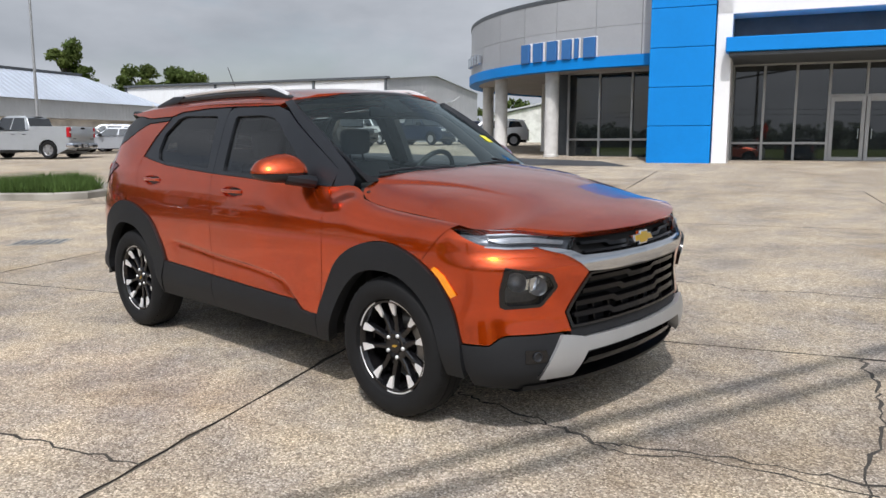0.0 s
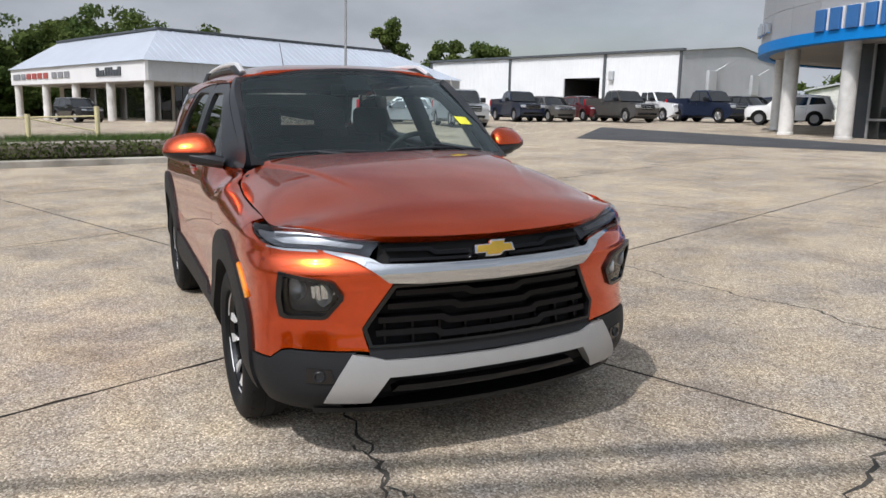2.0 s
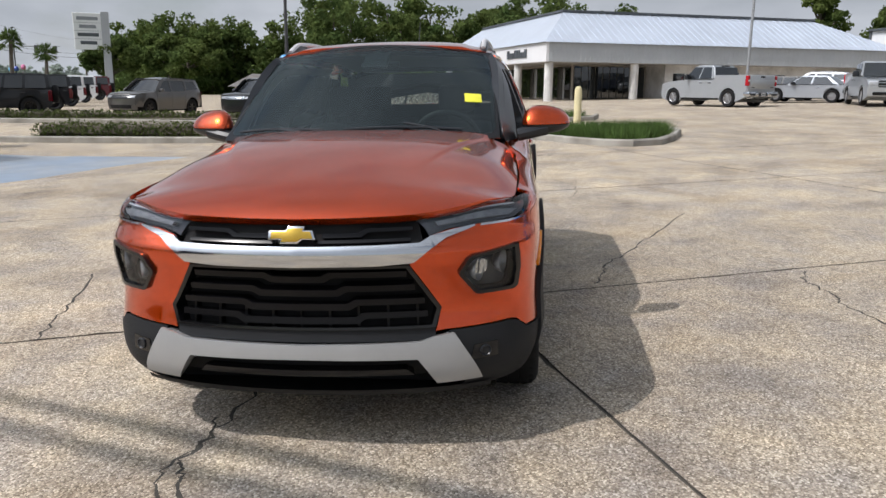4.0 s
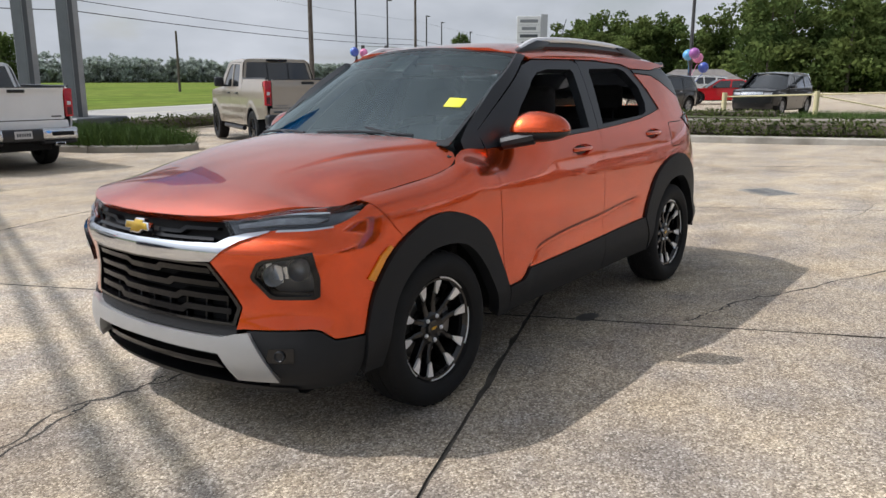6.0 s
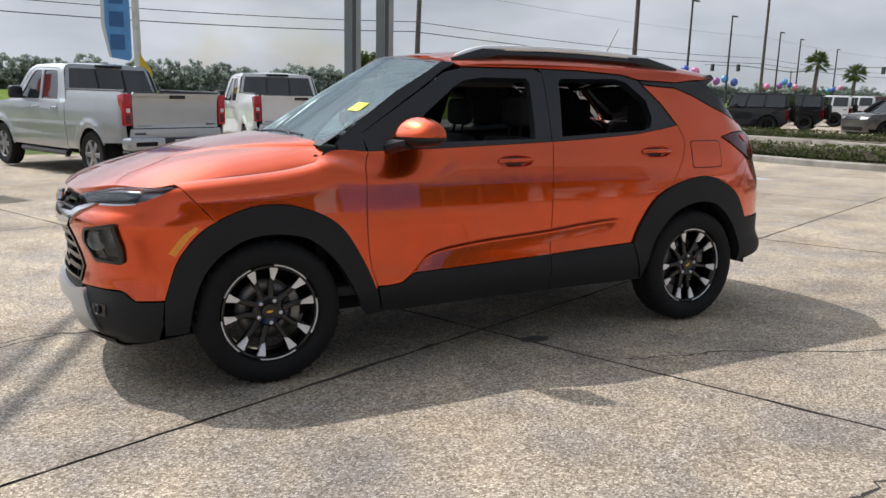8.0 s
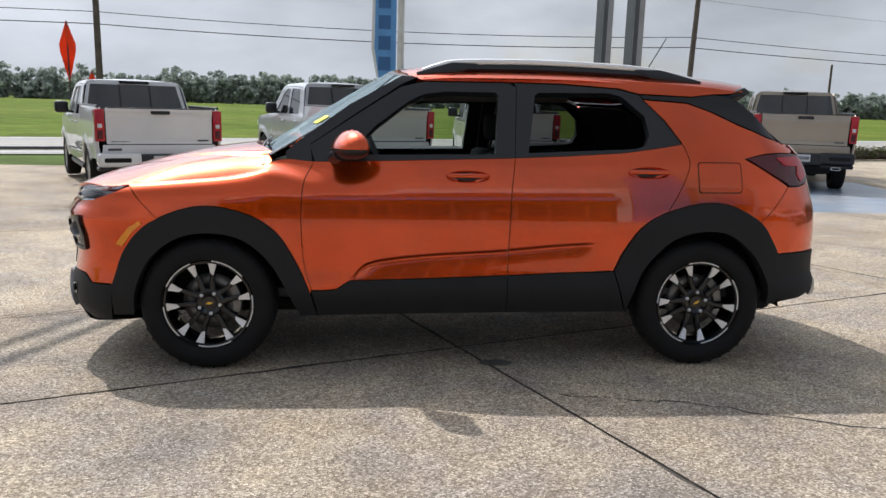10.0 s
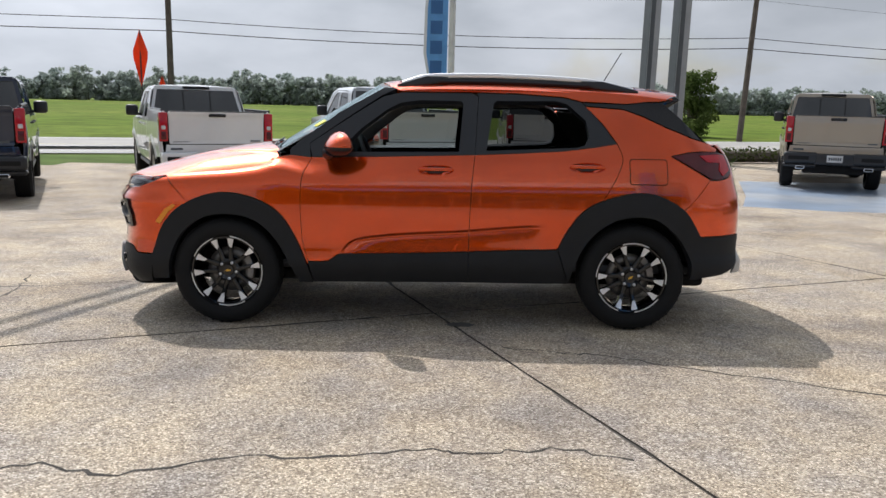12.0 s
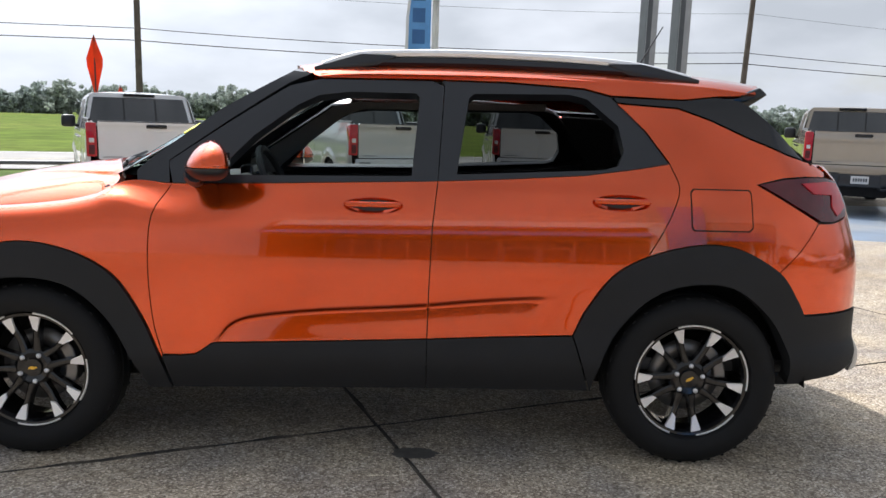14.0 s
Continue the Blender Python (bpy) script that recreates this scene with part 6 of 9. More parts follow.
def cut(line, x0, x1):
    return [p for p in line if min(x0, x1) - 1e-6 <= p[0] <= max(x0, x1) + 1e-6]


DOOR_F = curve([(.775, 1.092), (.825, .96), (.835, .76), (.82, .56), (.785, .43)], 5)
DOOR_M = [(-.25, .508), (-.253, .7), (-.262, .95), (-.28, 1.128)]
DOOR_R = curve([(-1.105, .855), (-1.15, .93), (-1.195, 1.02), (-1.225, 1.12), (-1.19, 1.215)], 5)
SILL_F = [(.72, .428), (.655, .434), (.59, .478), (.1, .494)]

def oval(x0, z0, a=.115, b=.030, n=32):
    return [(x0 + a * math.cos(t), z0 + b * math.sin(t)) for t in (2 * math.pi * k / n for k in range(n))]


def bowl(x0, z0, a=.115, b=.030, deep=.030):
    """The skin pressed in to an oval hollow."""
    s0 = sx(x0)

    def surf(s, v):
        p = skin(s, v)
        r = np.clip(1 - ((np.abs(s) - s0) / a) ** 2 - ((v - z0) / b) ** 2, 0, 1)
        p[..., 1] -= np.sign(p[..., 1]) * deep * r ** .7
        return p
    return surf


SWAGE = [[(sx(x), float(swage(x)) - d) for x in np.linspace(x0, x1, 90)] for x0, x1 in ((.66, -.24), (-.26, -.80)) for d in (-.020, -.012, -.006, .0, .006, .018, .034)]
HANDLES = ((-.03, 1.028), (-1.0, 1.060))
front_door = both("front_door", L(*DOOR_F, *SILL_F, *DOOR_M, (.2, 1.112)), ORANGE, CAR, step=.022, holes=[L(*oval(*HANDLES[0]))], lines=SWAGE[:7])
rear_door = both("rear_door", L(*DOOR_M[::-1], (-.5, .521), *cut(ARCH_R, -.82, -1.10), *DOOR_R, (-1.05, 1.19), (-.85, 1.162), (-.55, 1.142)), ORANGE, CAR, step=.022, holes=[L(*oval(*HANDLES[1]))], lines=SWAGE[7:])
for i in (0, 1):
    sgn = 1 if i == 0 else -1
    m = [(.785, .427), (.752, .290), (-.25, .303), (-.25, .508), *SILL_F[::-1]]
    panel("door_cladding", [(sgn * sx(x), z) for x, z in (m if sgn > 0 else m[::-1])], skin, CLADDING, front_door[i], "matt black lower door cladding", lift=.012, depth=.03)
    m = [(-.25, .508), (-.25, .303), (-.90, .308), (-.825, .533), (-.5, .521)]
    panel("door_cladding", [(sgn * sx(x), z) for x, z in (m if sgn > 0 else m[::-1])], skin, CLADDING, rear_door[i], "matt black lower door cladding", lift=.012, depth=.03)

both("wheel_arch_trim", L(*ARCH_F, (.755, .290), *ARCH_F_IN, (1.80, .30)), CLADDING, CAR, "matt black wheel arch trim", lift=.016, depth=.06, step=.03)
both("wheel_arch_trim", L(*ARCH_R, (-1.757, .352), (-1.70, .352), *ARCH_R_IN), CLADDING, CAR, "matt black wheel arch trim", lift=.016, depth=.06, step=.03)
FENDER_SEAM = [(1.70, .955), (1.63, .88), (1.555, .795)]
HOOD_SIDE = [(1.845, .768), (1.78, .785), (1.72, .789), (1.5, .792), (1.25, .785), (1.10, .772), (1.055, .762), (1.02, .748), (1.0, .72)]


def beside_hood(x):
    """Where on the fender the bonnet's edge lies."""
    y = np.interp(-x, [-p[0] for p in HOOD_SIDE], [p[1] for p in HOOD_SIDE]) + .004
    v = np.linspace(.87, 1.004, 80)
    return float(v[np.argmin(np.abs(skin(np.full(80, sx(x)), v)[:, 1] - y))])


both("front_fender", L(*DOOR_F[::-1], (.82, 1.092), (.90, 1.105), (.96, 1.11), (1.0, 1.095), (1.03, 1.07), (1.05, 1.02), (1.06, beside_hood(1.06)), *[(x, beside_hood(x)) for x in (1.07, 1.12, 1.2, 1.3, 1.4, 1.5, 1.6, 1.68, 1.73)], *FENDER_SEAM, *cut(ARCH_F, 1.555, .79)), ORANGE, CAR, step=.03)

# nose
HEAD_LOW = [(.500, .853), (.58, .872), (.72, .884), (.83, .885), (.92, .891), (.965, .900), (1.04, .925), (1.105, .952)]
HEAD_TOP = [(1.092, .960), (.96, .962), (.85, .958), (.742, .955), (.586, .943), (.45, .917)]
BEZ = [(.79, .803), (.807, .70), (.805, .632), (.79, .620), (.66, .621), (.645, .628), (.588, .70), (.585, .715), (.615, .765), (.632, .775)]
both("front_bumper", [*HEAD_LOW, *L(*FENDER_SEAM, *cut(ARCH_F, 1.79, 1.555)[::-1]), (.907, .460), (.855, .496), (.82, .503), (.54, .496), *F((.50, .492), (.525, .58), (.41, .752), (.455, .80))], ORANGE, CAR, step=.028, holes=[F(*[((y - .70) * .9 + .70, (z - .711) * .9 + .711) for y, z in BEZ])])
both("bumper_corner", [*L((1.79, .455), (1.805, .34), (1.83, .265)), *F((.70, .24), (.60, .25), (.632, .335), (.545, .488)), (.56, .494), (.82, .500), (.855, .493), (.907, .457)], CLADDING, CAR, "textured black lower bumper corner", lift=.004, step=.03)
panel("skid_plate", F((-.562, .486), (-.49, .474), (-.44, .460), (0, .455), (.44, .460), (.49, .474), (.562, .486), (.665, .308), (.50, .305), (.43, .398), (0, .404), (-.43, .398), (-.50, .305), (-.665, .308)), skin, SILVER, CAR, "satin silver lower bumper plate", lift=.022, depth=.05, gap=0)
panel("lower_intake", F((-.56, .25), (.56, .25), (.46, .41), (-.46, .41)), skin, UNDER, CAR, "black lower air intake", lift=-.06, gap=0)
for z, w in ((.335, .42),):
    panel("intake_bar", F((-w, z - .014), (w, z - .014), (w - .03, z + .014), (-w + .03, z + .014)), skin, GLOSS_BLACK, CAR, lift=-.01 - (.345 - z) * .2, depth=.04, gap=0)
bm = bmesh.new()
rows = []
for k in range(25):
    y = -.70 + 1.4 * k / 24
    x = float(skin(sy(y), .30)[0])
    rows.append([bm.verts.new((x - d, y * (1 - d * .3), z)) for d, z in ((.02, .262), (.035, .238), (.07, .222), (.16, .215), (.5, .23))])
for a, b in zip(rows, rows[1:]):
    for j in range(4):
        bm.faces.new((a[j], a[j + 1], b[j + 1], b[j]))
bmesh.ops.recalc_face_normals(bm, faces=bm.faces)
part("valance", bm, CLADDING, CAR, "black lip under the bumper")
GR = [(-.41, .752), (.41, .752), (.525, .58), (.50, .508), (-.50, .508), (-.525, .58)]
grille = panel("grille", F(*GR[::-1]), skin, UNDER, CAR, "black slatted grille", lift=-.055, gap=0)
panel("grille_lower_panel", F((-.50, .463), (.50, .463), (.50, .510), (-.50, .510)), skin, CLADDING, grille, lift=-.004, depth=.03, gap=0)
panel("grille_surround", F(*GR), skin, GLOSS_BLACK, grille, lift=.006, depth=.07, gap=0, holes=[F((-.398, .742), (-.508, .578), (-.488, .518), (.488, .518), (.508, .578), (.398, .742))])
for z, w, k in ((.702, .40, .10), (.648, .43, .15), (.594, .465, .19), (.545, .475, .22)):
    for sgn in (-1, 1):
        row = [(0, z - .014), (k, z - .014), (k + .03, z + .004), (w, z + .004), (w, z + .026), (k + .02, z + .026), (k - .01, z + .010), (0, z + .010)]
        panel("grille_slat", F(*[(sgn * a, b) for a, b in (row if sgn > 0 else row[::-1])]), skin, GRILLE_BLACK, grille, lift=.0, depth=.045, gap=0, step=.02)
for k in range(-4, 5):
    panel("grille_tooth", F((k * .11 - .005, .52), (k * .11 + .005, .52), (k * .11 + .005, .59), (k * .11 - .005, .59)), skin, GRILLE_BLACK, grille, lift=-.025, depth=.03, gap=0)
upper = panel("upper_grille", F((-.47, .815), (.47, .815), (.455, .905), (.25, .922), (0, .927), (-.25, .922), (-.455, .905)), skin, UNDER, CAR, "black upper grille with slats", lift=-.03, gap=0)
for sgn in (-1, 1):
    for row in ([(.10, .850), (.24, .852), (.27, .868), (.43, .872), (.43, .884), (.26, .882), (.23, .866), (.10, .866)], [(.07, .832), (.42, .836), (.42, .846), (.07, .842)]):
        panel("grille_slat", F(*[(sgn * a, b) for a, b in (row if sgn > 0 else row[::-1])]), skin, GRILLE_BLACK, upper, lift=.0, depth=.03, gap=0, step=.02)
CH = [(.655, .880), (.56, .866), (.49, .846), (.45, .824), (.30, .820), (0, .818)]
CH2 = [(0, .752), (.30, .754), (.425, .762), (.475, .800), (.545, .836), (.655, .874)]
panel("chrome_bar", F(*[(-a, b) for a, b in CH], *CH[::-1][1:], *CH2[::-1], *[(-a, b) for a, b in CH2][1:]), skin, CHROME, CAR, "wide bright chrome grille bar", lift=.012, depth=.04, gap=0, step=.025)
both("chrome_strip", [(.695, .873), (.83, .876), (.93, .884), (.93, .889), (.83, .884), (.705, .881)], CHROME, CAR, lift=.006, depth=.012, gap=0, step=.02)

for a, b in ((1, "left"), (-1, "right")):
    poly = [(a * s, v) for s, v in HEAD_LOW + HEAD_TOP]
    poly = poly if a > 0 else poly[::-1]
    head = panel("headlight", poly, skin, HOUSING, CAR, "slim clear headlight in a dark housing", lift=-.035, depth=.02, gap=.001, step=.025)
    panel("lens", poly, skin, LAMP_GLASS, head, "clear headlight lens", lift=.002, depth=.004, gap=.003, step=.025)
    for st, look_mat in (([(.53, .884), (.70, .902), (.86, .904), (.92, .922), (.80, .931), (.70, .926), (.52, .900)], LAMP_GREY), ([(.60, .926), (.75, .941), (.93, .944), (.93, .950), (.75, .950), (.60, .936)], REFLECTOR)):
        st = [(a * s0, v0) for s0, v0 in st]
        panel("light_bar", st if a > 0 else st[::-1], skin, look_mat, head, "pale lamp strip behind the lens", lift=-.014, depth=.02, gap=0, step=.02)
    bez = BEZ
    hole = [((y - .70) * .84 + .70, (z - .711) * .84 + .711) for y, z in bez]
    q, h = F(*bez), F(*hole)
    q, h = ([(a * s, v) for s, v in q], [(a * s, v) for s, v in h])
    pod = panel("lamp_pod", q, skin, GLOSS_BLACK, CAR, "gloss black bumper lamp surround", lift=.014, depth=.05, gap=0, step=.02, holes=[h])
    panel("lamp_back", h, skin, HOUSING, pod, lift=-.05, depth=.01, gap=-.004, step=.025)
    panel("lens", h, skin, LAMP_GLASS, pod, "clear lamp lens", lift=.004, depth=.004, gap=-.002, step=.025)
    for yy, zz, rr in ((.755, .735, .044), (.672, .712, .042)):
        c = skin(a * sy(yy), zz)
        bm = lathe(bmesh.new(), [(rr, .0), (rr * .85, -.022), (rr * .45, -.036), (.001, -.038)], 20)
        d = Vector((c[0], c[1] * 2.0, 0)) - Vector((1.55, 0, 0))
        tr(bm, Matrix.Translation(Vector(c) - d.normalized() * .012) @ d.to_track_quat("Y", "Z").to_matrix().to_4x4())
        part("reflector", bm, REFLECTOR if yy < .7 else LAMP_GREY, pod)
    for k in range(6):
        y0 = .606 + k * .017
        z0, z1 = .665 + .05 * abs(k - 3.5) / 3.5, .755 - .03 * abs(k - 2) / 4
        flute = F((y0, z0), (y0 + .015, z0), (y0 + .015, z1), (y0, z1))
        panel("reflector_facet", [(a * s, v) for s, v in (flute if a > 0 else flute[::-1])], skin, CHROME, pod, lift=-.030 - .006 * (k % 2), depth=.012, gap=0, step=.02)
    c = Vector(skin(a * sy(.675), .405))
    d = Vector((1, a * .42, 0)).normalized()
    fl = [(.72, .435), (.72, .378), (.62, .375), (.635, .43)]
    q = [(a * s, v) for s, v in F(*fl)]
    fog = panel("fog_lamp_recess", q if a > 0 else q[::-1], skin, GLOSS_BLACK, CAR, "small fog lamp in a black recess", lift=.008, depth=.03, gap=0, step=.02)
    bm = lathe(bmesh.new(), [(.022, .0), (.022, .006), (.019, .008), (.015, .002), (.001, .001)], 24)
    tr(bm, Matrix.Translation(c + d * .008) @ d.to_track_quat("Y", "Z").to_matrix().to_4x4())
    part("fog_lamp", bm, SATIN_BLACK, fog)
    mk = [(1.735, .655), (1.675, .735), (1.63, .772), (1.645, .785), (1.70, .75), (1.765, .67)]
    q = [(a * sx(x), z) for x, z in mk]
    panel("side_marker", q[::-1] if a > 0 else q, skin, AMBER, CAR, "amber side marker lamp", lift=.008, depth=.01, gap=0, step=.02)

# emblem on the nose: a plain gold bow in a bright rim
EM = [(-.088, -.017), (-.040, -.017), (-.040, -.032), (.028, -.032), (.040, -.017), (.088, -.017), (.066, .017), (.032, .017), (.032, .032), (-.030, .032), (-.034, .017), (-.096, .017)]
EM = [(a + b * .35, b) for a, b in EM]
em_face = Matrix.Translation((2.172, 0, .865)) @ pose(0, 0, 0, 0, -14, 0)
bm = prism(bmesh.new(), EM, -.02, .010, "x", .003)
emblem = part("emblem", tr(bm, em_face), CHROME, CAR, "gold emblem with a bright rim")
bm = prism(bmesh.new(), [(a * .88, b * .76) for a, b in EM], .004, .0135, "x", .002)
part("emblem_face", tr(bm, em_face), GOLD, emblem, "gold face")

# bonnet, cowl, screen, roof
HOOD_LIP = curve([(2.145, 0), (2.135, .22), (2.105, .42), (2.045, .57), (1.955, .687), (1.90, .737), (1.845, .766)], 5)[:-1]
HOOD_BACK = [(1.01, .64), (1.12, .38), (1.165, .15), (1.17, 0)]
half = HOOD_LIP + HOOD_SIDE + HOOD_BACK
panel("hood", half + [(x, -y) for x, y in half[::-1] if y > 0], hood_skin, ORANGE, CAR, "orange bonnet with a raised middle", step=.022, depth=.03, gap=.002,
      lines=[[(x, sgn * (c - .35 * x)) for x in np.linspace(1.06, 1.7, 40)] for sgn in (1, -1) for c in (.983, 1.005, 1.027)])
bm = bmesh.new()
cowl = [(1.19, 0), (1.18, .2), (1.13, .42), (1.08, .54)]
row = [(x + .03, y, hood_skin(x + .03, y)[2] - .040) for x, y in cowl], [(x - .10, y, hood_skin(x, y)[2] - .040) for x, y in cowl]
for sgn in (1, -1):
    v = [[bm.verts.new((x, sgn * y, z)) for x, y, z in r] for r in row]
    for i in range(len(cowl) - 1):
        bm.faces.new((v[0][i], v[0][i + 1], v[1][i + 1], v[1][i])[:: sgn])
bmesh.ops.solidify(bm, geom=bm.faces[:], thickness=.02)
part("cowl", bm, CLADDING, CAR, "black cowl below the windscreen")
SC = [(0, -.70), (1, -.735), (1, -.4), (1, 0), (1, .4), (1, .735), (0, .70), (0, .4), (0, 0), (0, -.4)]
SC = [(b, a) for a, b in SC]
screen = panel("windscreen", SC, screen_skin, WIND_GLASS, CAR, "clear windscreen", step=.06, depth=.005, gap=.0)
panel("screen_border", SC, screen_skin, GLOSS_BLACK, screen, "black edge of the windscreen", step=.05, depth=.004, gap=.0, lift=.001,
      holes=[[(-.665, .05), (0, .05), (.665, .05), (.685, .10), (.705, .5), (.705, .93), (.67, .96), (.4, .965), (0, .965), (-.4, .965), (-.67, .96), (-.705, .93), (-.705, .5), (-.685, .10)]])
bm = bmesh.new()
box(bm, (-.06, -.07, -.004), (.10, .07, .012), .004)
tr(bm, Matrix.Translation(screen_skin(0, .86)) @ pose(0, 0, -.02, 0, 30, 0))
part("sensor_housing", bm, SATIN_BLACK, screen)
bm = bmesh.new()
box(bm, (-.04, -.045, 0), (.04, .045, .0015), .0005)
P0 = Vector(screen_skin(.585, .40))
along_y = (Vector(screen_skin(.60, .40)) - Vector(screen_skin(.57, .40))).normalized()
up = (Vector(screen_skin(.585, .42)) - Vector(screen_skin(.585, .38))).normalized()
out_n = along_y.cross(up).normalized()
tr(bm, Matrix.Translation(P0 + out_n * .002) @ Matrix((up, along_y, -out_n if out_n.z < 0 else out_n)).transposed().to_4x4())
part("sticker", bm, STICKER, screen, "small yellow paper sticker")
for y0, y1, u1 in ((.52, -.05, .10), (-.16, -.62, .055)):
    bm = bmesh.new()
    a, b = Vector(screen_skin(y0, -.03)), Vector(screen_skin((y0 + y1) / 2, u1))
    tube(bm, [a, a * .5 + b * .5 + Vector((.0, 0, .03)), b + Vector((0, 0, .022))], .009, 6, .006)
    pts = [Vector(screen_skin(y0 + (y1 - y0) * k / 6, .05 + .02 * math.sin(k * .5))) + Vector((.006, 0, .016)) for k in range(7)]
    tube(bm, pts, .007, 6)
    part("wiper", bm, SATIN_BLACK, CAR, "black windscreen wiper")
ROOF = [(.385, 0), (.34, .40), (.275, .60), (.21, .652), (-.2, .657), (-.7, .655), (-1.05, .657), (-1.4, .655), (-1.56, .65), (-1.60, .62), (-1.65, .50), (-1.69, .25), (-1.70, 0)]
panel("roof", ROOF + [(x, -y) for x, y in ROOF[::-1] if y > 0], roof_skin, ORANGE, CAR, "orange roof", step=.035, depth=.03, gap=0)
bm = bmesh.new()
for xa, xb in zip([.3, 0, -.5, -1.0], [0, -.5, -1.0, -1.6]):
    z0, z1 = float(roof_skin(xa, 0)[2]) - .06, float(roof_skin(xb, 0)[2]) - .06
    vs = [bm.verts.new(p) for p in ((xa, -.58, z0 - .03), (xa, 0, z0), (xa, .58, z0 - .03), (xb, .58, z1 - .03), (xb, 0, z1), (xb, -.58, z1 - .03))]
    bm.faces.new((vs[0], vs[1], vs[4], vs[5]))
    bm.faces.new((vs[1], vs[2], vs[3], vs[4]))
part("headliner", bm, HEADLINER, CAR, "pale headliner")

# side windows and pillars
W_F = [(.60, 1.135), (.45, 1.288), (.28, 1.415), (.20, 1.455), (.08, 1.472), (-.185, 1.472), (-.20, 1.455), (-.175, 1.148)]
W_R = [(-.355, 1.158), (-.40, 1.46), (-.42, 1.476), (-.80, 1.482), (-.87, 1.465), (-.99, 1.36), (-1.01, 1.26), (-.985, 1.205), (-.93, 1.188)]
FR_F = [(.775, 1.092), (.2, 1.112), (-.28, 1.128), (-.30, 1.505), (-.25, 1.528), (.20, 1.525), (.32, 1.495), (.56, 1.34), (.80, 1.18)]
FR_R = [(-.28, 1.128), (-.55, 1.142), (-.85, 1.162), (-1.05, 1.19), (-1.19, 1.215), (-1.10, 1.34), (-.99, 1.456), (-.965, 1.479), (-.86, 1.506), (-.55, 1.525), (-.29, 1.529), (-.30, 1.505)]
for sgn in (1, -1):
    i = 0 if sgn > 0 else 1
    for outline, hole, door in ((FR_F, W_F, front_door[i]), (FR_R, W_R, rear_door[i])):
        q, h = [(sgn * sx(x), z) for x, z in outline], [(sgn * sx(x), z) for x, z in hole]
        panel("window_frame", q, cabin, SATIN_BLACK, door, "satin black window frame", lift=-.006, depth=.05, gap=.0018, holes=[h])
        if sgn < 0:
            panel("window_glass", h, cabin, SIDE_GLASS if hole is W_F else TINT_GLASS, door, "closed tinted window glass", lift=-.02, depth=.004, gap=-.008, step=.06)
    pil = [(.785, 1.094), (.795, 1.183), (.56, 1.345), (.32, 1.505), (.23, 1.548), (.31, 1.556), (.60, 1.39), (.86, 1.20), (.925, 1.140), (.92, 1.100), (.86, 1.096)]
    panel("screen_pillar", [(sgn * sx(x), z) for x, z in pil], cabin, SATIN_BLACK, CAR, "black windscreen pillar", lift=-.004, depth=.05, gap=.001)
    trim = [(.80, 1.10), (.80, 1.17), (.56, 1.33), (.30, 1.50), (.16, 1.53), (-.9, 1.545), (-.9, 1.50), (.14, 1.485), (.24, 1.445), (.44, 1.30), (.63, 1.15), (.66, 1.10)]
    panel("pillar_trim", [(sgn * sx(x), z) for x, z in trim], cabin, HEADLINER, CAR, "pale inner pillar trim", lift=-.062, depth=.006, gap=0)
    # mirror, door handle
    door = front_door[i]
    bm = bmesh.new()
    bmesh.ops.create_uvsphere(bm, u_segments=24, v_segments=14, radius=1)
    for v in bm.verts:
        x, y, z = v.co
        y2 = math.copysign(abs(y) ** .75, y)
        x2 = math.copysign(abs(x) ** .7, x)
        v.co = (.572 + x2 * (.095 if x > 0 else .07) - y2 * .045 - max(z, 0) * (.035 if x > 0 else 0), .935 + y2 * .130, 1.168 + z * (.094 if z > 0 else .055) * (1 - .18 * y2))
    cap = bm
    low = cap.copy()
    bmesh.ops.bisect_plane(cap, geom=cap.verts[:] + cap.edges[:] + cap.faces[:], plane_co=(0, 0, 1.166), plane_no=(0, 0, 1), clear_inner=True)
    bmesh.ops.bisect_plane(low, geom=low.verts[:] + low.edges[:] + low.faces[:], plane_co=(0, 0, 1.163), plane_no=(0, 0, 1), clear_outer=True)
    tube(low, [(.67, .78, 1.112), (.66, .86, 1.128), (.63, .93, 1.142)], .034, 10, .036)
    for b in (cap, low):
        if sgn < 0:
            tr(b, Matrix.Diagonal((1, -1, 1, 1)))
            bmesh.ops.reverse_faces(b, faces=b.faces)
    mir = part("door_mirror", low, SATIN_BLACK, door, "door mirror with an orange cap")
    part("mirror_cap", cap, ORANGE, mir, "orange mirror cap")
    bm = bmesh.new()
    box(bm, (.517, .86, 1.132), (.522, 1.01, 1.222), .002)
    if sgn < 0:
        tr(bm, Matrix.Diagonal((1, -1, 1, 1)))
        bmesh.ops.reverse_faces(bm, faces=bm.faces)
    part("mirror_glass", bm, MIRROR_GLASS, mir)
    for (x0, z0), door in zip(HANDLES, (front_door[i], rear_door[i])):
        q = [(sgn * sx(x), z) for x, z in oval(x0, z0)]
        panel("handle_cup", q, bowl(x0, z0), ORANGE, door, "recess behind the handle", lift=0, depth=.004, gap=-.001, step=.014)
        bm = bmesh.new()
        pts = []
        for k in range(13):
            t = -1 + k / 6
            c = skin(sx(x0 + t * .105), z0 + .004)
            pts.append(Vector((c[0], c[1] + .014 * (1 - t * t) ** .6 - .002, c[2])))
        tube(bm, pts, .009, 8)
        for v in bm.verts:
            v.co.z = z0 + (v.co.z - z0) * 1.25
        if sgn < 0:
            tr(bm, Matrix.Diagonal((1, -1, 1, 1)))
            bmesh.ops.reverse_faces(bm, faces=bm.faces)
        part("door_handle", bm, ORANGE, door, "orange pull handle")

